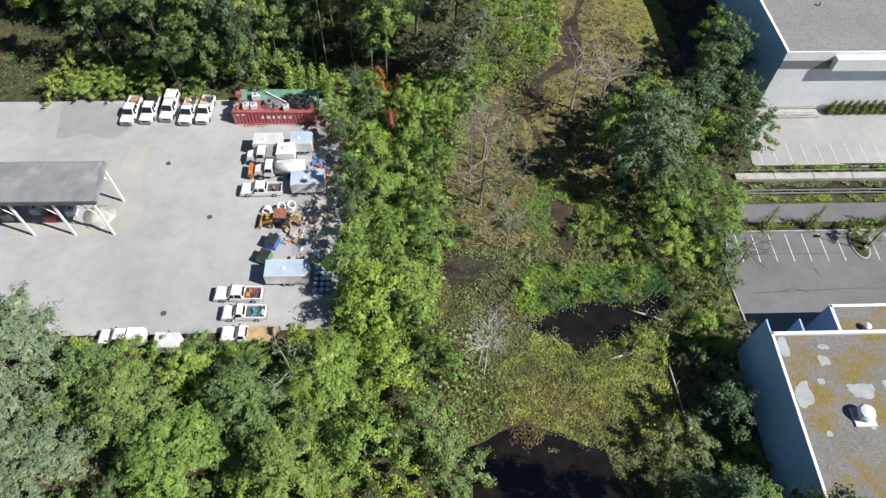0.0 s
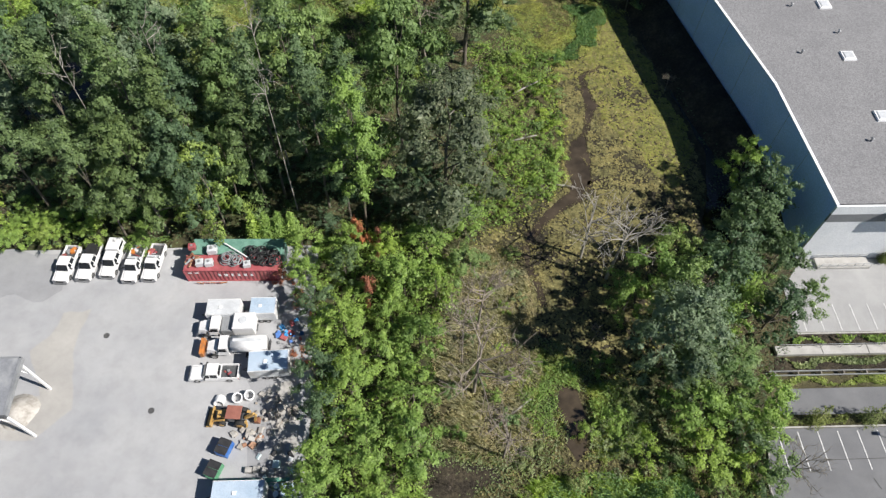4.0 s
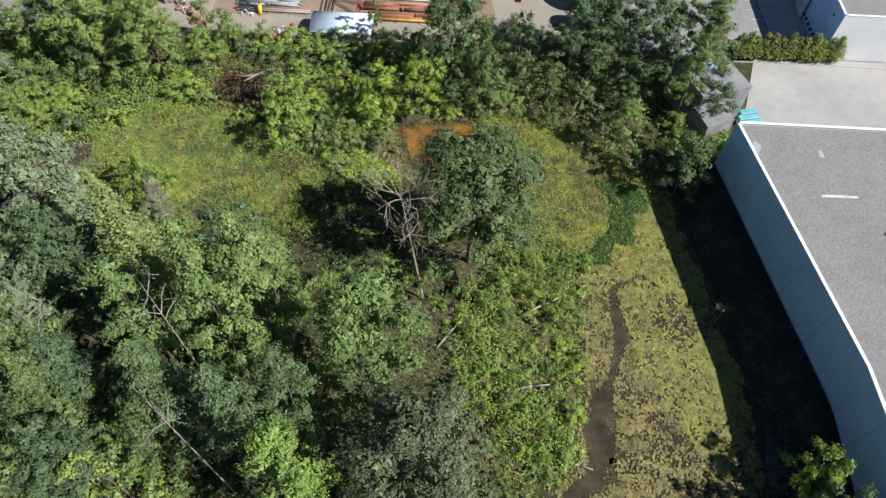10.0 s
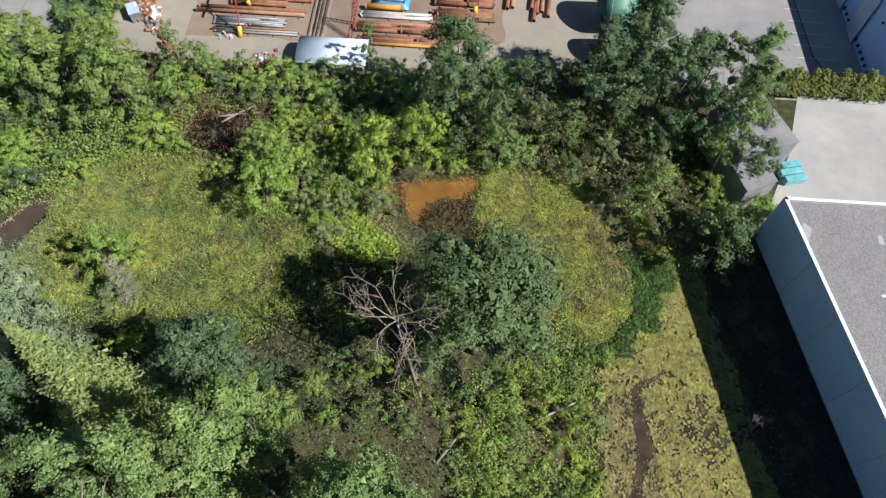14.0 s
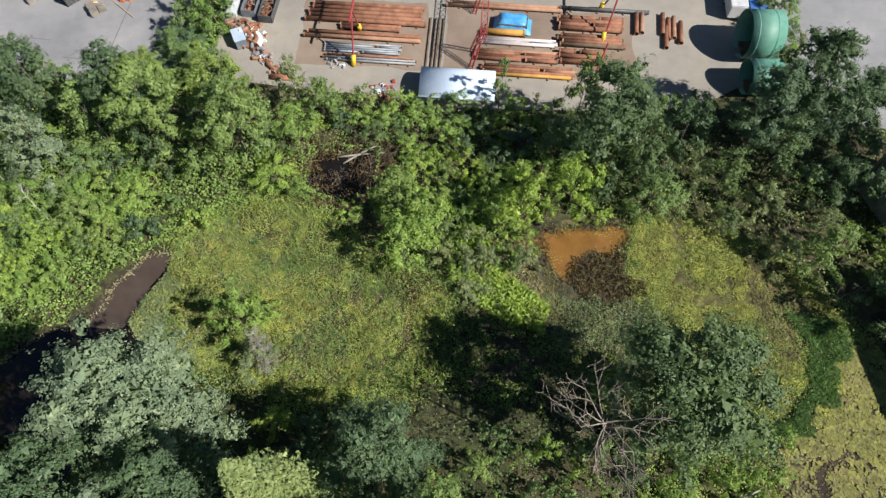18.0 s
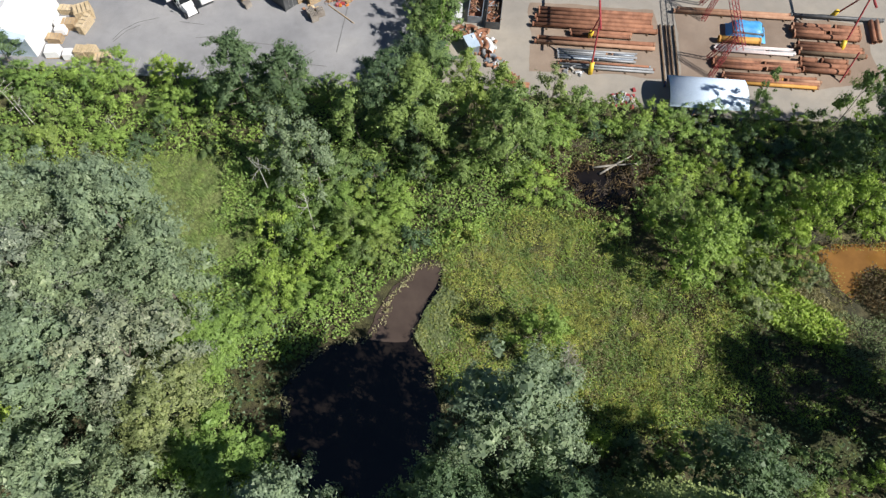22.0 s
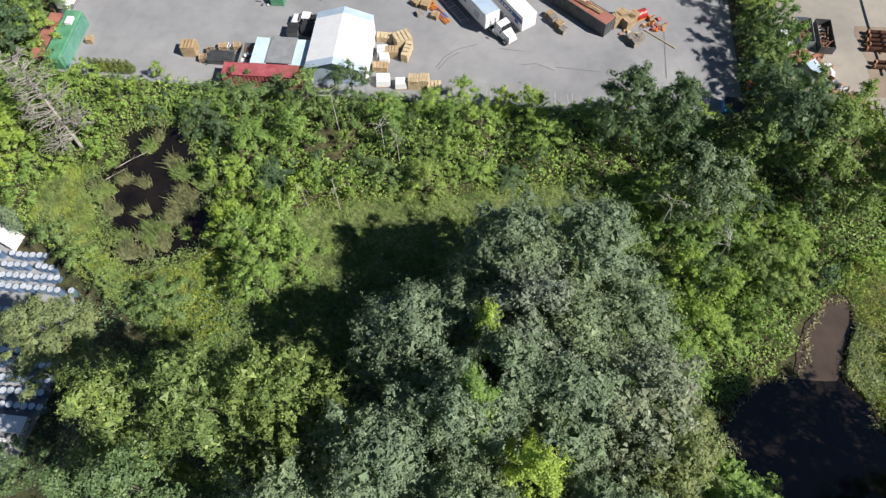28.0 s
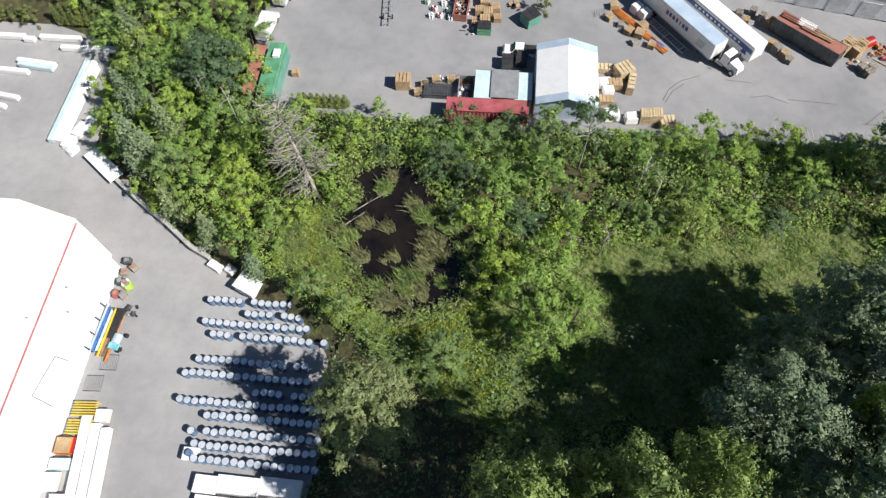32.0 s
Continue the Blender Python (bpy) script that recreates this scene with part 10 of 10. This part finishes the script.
wall_run(wb2, PB, -4.0, -0.5, 0.25, M["wall_white"], 1)
part("roof", Build().prism([(-178.9, 60), (-178.9, 138.8), (-185.6, 143.7), (-194.7, 146.1), (-320, 146.3), (-320, 60)], -0.5, -0.2), M["white_roof"], wb2, "glaring white membrane roof")
part("roof_strip", Build().box((-185.2, 110, -0.185), (0.26, 66, 0.03)), M["redline"], wb2, "faded red strip")
for a, b in (((-181.2, 124.4), (-179.4, 124.0)), ((-182.2, 119.4), (-179.4, 118.4)), ((-181.2, 124.4), (-182.2, 119.4))):
    part("hatch_line", Build().tube((a[0], a[1], -0.17), (b[0], b[1], -0.17), 0.05, None, 5), M["grey"], wb2)
for x, y in ((-183, 133.5), (-181.6, 130.2), (-186.6, 129), (-184.5, 114)):
    part("roof_pipe", Build().tube((x, y, -0.2), (x, y, 0.1), 0.09, None, 8), M["grey"], wb2)
for i, (x, y, m_) in enumerate(((-178.2, 139.3, "darkgrey"), (-178.0, 137.6, "wood_grey"), (-178.2, 136.2, "darkgrey"), (-177.4, 136.0, "coping"), (-176.9, 135.7, "lime"), (-178.2, 134.4, "red"), (-177.2, 134.3, "wood_grey"), (-177.0, 138.4, "wood_grey"))):
    t = thing("yard_crate", "crate of mixed parts against the plant wall", "crate", place(x, y, 8 * i, 0.05))
    part("box", Build().box((0, 0, 0.5), (0.9, 0.9, 0.9)), M[m_], t)
    part("contents", Build().box((0.05, 0, 1.0), (0.6, 0.5, 0.25), 20), M["rust_pale" if i % 2 else "grey"], t)
for i, (x, m_) in enumerate(((-178.9, "paleblue"), (-178.55, "blue"), (-178.15, "aqua"), (-177.75, "yellow"), (-177.4, "rust_pale"), (-177.05, "dark_wood"), (-176.6, "orange"))):
    t = thing("steel_section", "long coloured steel section on the yard rack", "beam", place(x + 0.1, 129.6 - 0.2 * i, -3, 0.6 - 0.05 * i))
    part("web", Build().box((0, 0, 0.15), (0.25, 6.6 - 0.5 * (i % 3), 0.25)), M[m_], t)
rk_ = thing("cantilever_rack", "steel cantilever rack beside the plant wall", "rack", place(-178, 129.4, 0, 0.05))
for k in range(4):
    part("arm", Build().box((0.3, -3 + k * 2, 0.5), (2.4, 0.12, 0.1)), M["darkgrey"], rk_)
    part("upright", Build().box((-0.95, -3 + k * 2, 1.0), (0.14, 0.14, 2.0)), M["darkgrey"], rk_)
cv = thing("mobile_conveyor", "pale blue small conveyor machine with black belt", "machine", place(-176.2, 128.4, -10, 0.05))
part("belt", Build().box((-0.6, 1.6, 1.0), (0.9, 4.0, 0.2), 0, 1, 8), M["black"], cv)
part("body", Build().tube((0.3, -0.8, 0.7), (0.3, 0.4, 0.7), 0.55, None, 14), M["paleblue"], cv)
part("motor", Build().box((0.3, -1.2, 0.5), (1.4, 0.8, 0.6)), M["teal"], cv)
for x, y in ((1.1, 0.6), (1.1, -1.3), (-0.6, -1.3), (0.9, -1.5)):
    part("wheel", Build().tube((x - 0.12, y, 0.3), (x + 0.12, y, 0.3), 0.3, None, 12), M["tyre"], cv)
heap(-175.8, 132.2, 1.1, 10, ["darkgrey", "black", "grey"], 81, "tangle of black wire on asphalt", "scrap_heap", 0.4)
for x, y, s in ((-176.3, 125.2, 2.2), (-177.4, 122.4, 2.2)):
    t = thing("steel_grate", "dark steel grate lying flat on asphalt", "grate", place(x, y, 3, 0.06))
    for k in range(9):
        part("bar", Build().box((-s / 2 + k * s / 8, 0, 0.05), (0.06, s * 0.9, 0.06)), M["grey"], t)
    for e in (-1, 1):
        part("edge_bar", Build().box((0, s * 0.45 * e, 0.05), (s, 0.08, 0.08)), M["darkgrey"], t)
for x, y in ((-176.9, 119.0), (-176.9, 116.8)):
    t = thing("yellow_rack", "yellow slatted steel rack beside the plant wall", "rack", place(x, y, 4, 0.05))
    for k in range(6):
        part("bar", Build().box((0, -0.8 + k * 0.32, 0.9), (3.0, 0.14, 0.1)), M["yellow"], t)
    for e in (-1, 1):
        for q in (-1, 1):
            part("leg", Build().box((1.4 * e, 0.75 * q, 0.45), (0.1, 0.1, 0.9)), M["yellow"], t)
t = thing("tipping_hopper", "orange-brown hopper with a red end", "hopper", place(-177.8, 114.5, 4, 0.05))
part("body", Build().box((0, 0, 0.8), (1.9, 1.9, 1.3), 0, 1.0), M["orange"], t)
part("load", Build().box((0, 0, 1.46), (1.7, 1.7, 0.08)), M["wood"], t)
part("end", Build().box((1.05, 0, 0.6), (0.25, 1.8, 1.1)), M["lamp_red"], t)
for i, (x, y, sx, sy) in enumerate(((-177.8, 112.4, 2.4, 1.4), (-178.2, 110.4, 1.6, 2.2), (-174.6, 118.4, 1.6, 1.6), (-176.4, 108.6, 2.4, 1.2))):
    t = thing("wrapped_pallet", "goods wrapped in pale plastic on a pallet", "pallet", place(x, y, 5, 0.05))
    part("pack", Build().box((0, 0, 0.6), (sx, sy, 1.0), 0, 0.94), M["coping" if i != 0 else "aqua"], t)
    part("base", Build().box((0, 0, 0.06), (sx, sy, 0.12)), M["wood"], t)
for i, (x, y, L) in enumerate(((-175.6, 112.2, 12), (-174.2, 111.4, 12), (-172.8, 111.0, 12))):
    t = thing("foam_beam", "long white insulated beam stacked in the yard", "beam", place(x, y, 97 - 180, 0.1), "white beams in the yard")
    part("core", Build().box((0, 0, 0.5), (L, 1.1, 0.8)), M["white_roof"], t)
    part("skin", Build().box((0, 0, 0.93), (L + 0.1, 1.16, 0.06)), M["coping"], t)
    for k in (-4, 0, 4):
        part("bearer", Build().box((k, 0, 0.05), (0.15, 1.1, 0.1)), M["wood"], t)
for i, (x, y, L) in enumerate(((-160.0, 111.7, 2.6), (-156.2, 111.9, 4.9), (-151.2, 112.1, 5.0), (-158.3, 109.5, 5.0), (-153.2, 109.4, 5.1), (-153.9, 107.0, 2.4), (-151.4, 107.1, 2.5))):
    t = thing("panel_stack", "stack of white insulated panels in plastic wrap", "panels", place(x, y, -1, 0.1), "panel stacks by the drums")
    for k in range(4):
        part("panel", Build().box((0.05 * (k % 2), 0, 0.2 + k * 0.24), (L, 2.0, 0.22)), M["coping" if k % 2 else "white_roof"], t)
    part("bearer", Build().box((-L * 0.3, 0, 0.04), (0.14, 1.6, 0.08)), M["wood"], t)
    part("bearer", Build().box((L * 0.3, 0, 0.04), (0.14, 1.6, 0.08)), M["wood"], t)
t = thing("rubbish_trailer", "lime-green open trailer heaped with white and coloured rubbish", "trailer", place(-154.9, 103.6, -4, 0.05))
for s_ in (-1, 1):
    part("side", Build().box((0, 1.15 * s_, 1.0), (5.6, 0.1, 1.1)), M["lime"], t)
    part("end", Build().box((2.8 * s_, 0, 1.0), (0.1, 2.3, 1.1)), M["lime"], t)
    wheel(t, 0.7 * s_, 1.0, 0.36, 0.2)
    wheel(t, 0.7 * s_, -1.0, 0.36, 0.2)
part("floor_plate", Build().box((0, 0, 0.5), (5.6, 2.2, 0.1)), M["darkgrey"], t)
heap_ = random.Random(91)
for i in range(46):
    part("rubbish", Build().box((heap_.uniform(-2.5, 2.5), heap_.uniform(-0.9, 0.9), heap_.uniform(0.8, 1.5)), (heap_.uniform(0.3, 0.8), heap_.uniform(0.2, 0.6), heap_.uniform(0.15, 0.4)), heap_.uniform(0, 180), 0.85, heap_.uniform(-25, 25), heap_.uniform(-25, 25)), M[heap_.choice(["coping", "offwhite", "coping", "paleblue", "red", "wood"])], t)
t = thing("pallet_tank", "white square tank with a drum on top", "tank", place(-162.6, 114.9, 0, 0.05))
part("body", Build().box((0, 0, 0.6), (1.7, 1.5, 1.1)), M["coping"], t)
part("top_drum", Build().tube((0.1, 0, 1.15), (0.1, 0, 1.6), 0.42, None, 16), M["drum_blue"], t)
t = thing("white_cabinet", "tall white equipment box beside the drum rows", "box", place(-160.6, 136.8, -24, 0.05))
part("casing", Build().box((0, 0, 0.9), (3.0, 2.3, 1.7)), M["coping"], t)
part("lid", Build().box((0, 0, 1.78), (3.1, 2.4, 0.08)), M["white_roof"], t)
for x, y, sx, m_ in ((-166.0, 139.6, 2.2, "wood"), (-163.8, 139.2, 1.4, "offwhite")):
    t = thing("covered_pallet", "low covered pallet by the yard's edge", "pallet", place(x, y, -28, 0.05))
    part("pack", Build().box((0, 0, 0.45), (sx, 1.2, 0.7), 0, 0.9), M["coping" if m_ == "wood" else m_], t)
    part("base", Build().box((0, 0, 0.06), (sx, 1.2, 0.12)), M["wood"], t)
# the stored beams at the yard's far end
for x, y, L, rz, m_ in ((-214, 178.9, 11, 0, "coping"), (-207.6, 178.4, 1.8, 0, "coping"), (-202.4, 179.0, 7, 0, "coping"), (-196.6, 177.0, 9.8, 1, "coping"), (-204.4, 173.4, 6.6, -6, "coping"), (-204.2, 172.6, 6, -6, "aqua"), (-210, 171.6, 10, -3, "coping"), (-209, 166.6, 9, -8, "coping"), (-210, 164.6, 8, -6, "coping"), (-196.2, 166.4, 16.4, 89, "aqua"), (-195.2, 166.2, 16, 88, "white_roof"), (-194.4, 165.6, 15, 88, "coping")):
    t = thing("insulated_beam", "long white insulated beam with an aqua side" if m_ == "aqua" else "long white insulated beam stored in the yard", "beam", place(x, y, rz, 0.08), "beams at the yard's end")
    part("core", Build().box((0, 0, 0.45), (L, 0.8, 0.8)), M[m_], t)
    part("cap", Build().box((0, 0, 0.88), (L, 0.7, 0.07)), M["white_roof" if m_ != "aqua" else "aqua"], t)
    part("bearer", Build().box((L * 0.3, 0, 0.03), (0.14, 0.8, 0.08)), M["wood"], t)
for x, y, s in ((-192.6, 160.6, 2.6), (-193.6, 158.2, 2.2), (-191.4, 162.8, 2.4), (-192.4, 156.8, 1.6)):
    t = thing("panel_pile", "pile of white and aqua panel offcuts", "panels", place(x, y, 60, 0.08))
    for k in range(3):
        part("panel", Build().box((0.1 * k, 0, 0.15 + k * 0.22), (s, s * 0.7, 0.2), 7 * k), M["coping" if k != 1 else "aqua"], t)
fl = thing("flatbed_trailer", "white-decked low trailer parked by the trees", "trailer", place(-186.6, 154.4, -38, 0.05))
part("deck", Build().box((0, 0, 0.9), (7.0, 2.2, 0.2)), M["coping"], fl)
part("frame_rail", Build().box((0, 0, 0.65), (6.8, 0.8, 0.3)), M["darkgrey"], fl)
for s in (-1, 1):
    wheel(fl, -1.8, 0.9 * s, 0.4, 0.3)
    wheel(fl, -0.8, 0.9 * s, 0.4, 0.3)
bw = tagged(new("boundary_wall"), "low concrete block wall along the yard's edge", "wall", "", "structure")
for a, b in zip([(-183.8, 152.0), (-179.4, 148.8), (-174.6, 145.6), (-169.8, 142.0), (-166.9, 140.6)][:-1], [(-179.4, 148.8), (-174.6, 145.6), (-169.8, 142.0), (-166.9, 140.6)]):
    d = (Vector(b) - Vector(a))
    n = max(1, int(d.length / 1.6))
    for i in range(n):
        p = Vector(a) + d * (i + 0.5) / n
        part("block", Build().box((p.x, p.y, -3.3), (d.length / n - 0.05, 0.6, 1.1), math.degrees(math.atan2(d.y, d.x))), M["kerb"], bw)
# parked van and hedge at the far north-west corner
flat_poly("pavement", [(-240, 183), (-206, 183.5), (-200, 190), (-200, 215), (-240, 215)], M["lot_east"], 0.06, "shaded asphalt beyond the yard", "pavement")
for i in range(6):
    tagged(plant("column", "cedar", -203.5 + i * 1.3, 182.6, 4.2, 0.75), group="cedars at the yard's end")
for x in (-216, -212, -208.6):
    plant("low", "cedar", x, 182.6, 3.6, 1.9)

dumpster(-59.8, 166.8, 8, "blue", "blue steel bin at the shaded lot edge", 2.4, 1.8, 1.5)

mk2 = tagged(new("stall_markings"), "faded white stall lines along the west lot", "road marking", "", "structure")
for i in range(15):
    stripe("line", (-101.5 + i * 1.95, 165.6), (-101.7 + i * 1.95, 167.6), 0.11, M["paint_faint"], mk2, 0.004)
heap(-70.2, 183.6, 1.9, 22, ["red", "crane_red", "orange", "wood", "rust_pale"], 71, "red and orange steel frames piled by crates", "scrap_heap", 1.0)
heap(-74.4, 180.6, 1.4, 14, ["wood", "rust_pale", "wood_yellow"], 72, "broken pallets and timber in a pile", "scrap_heap", 0.8)
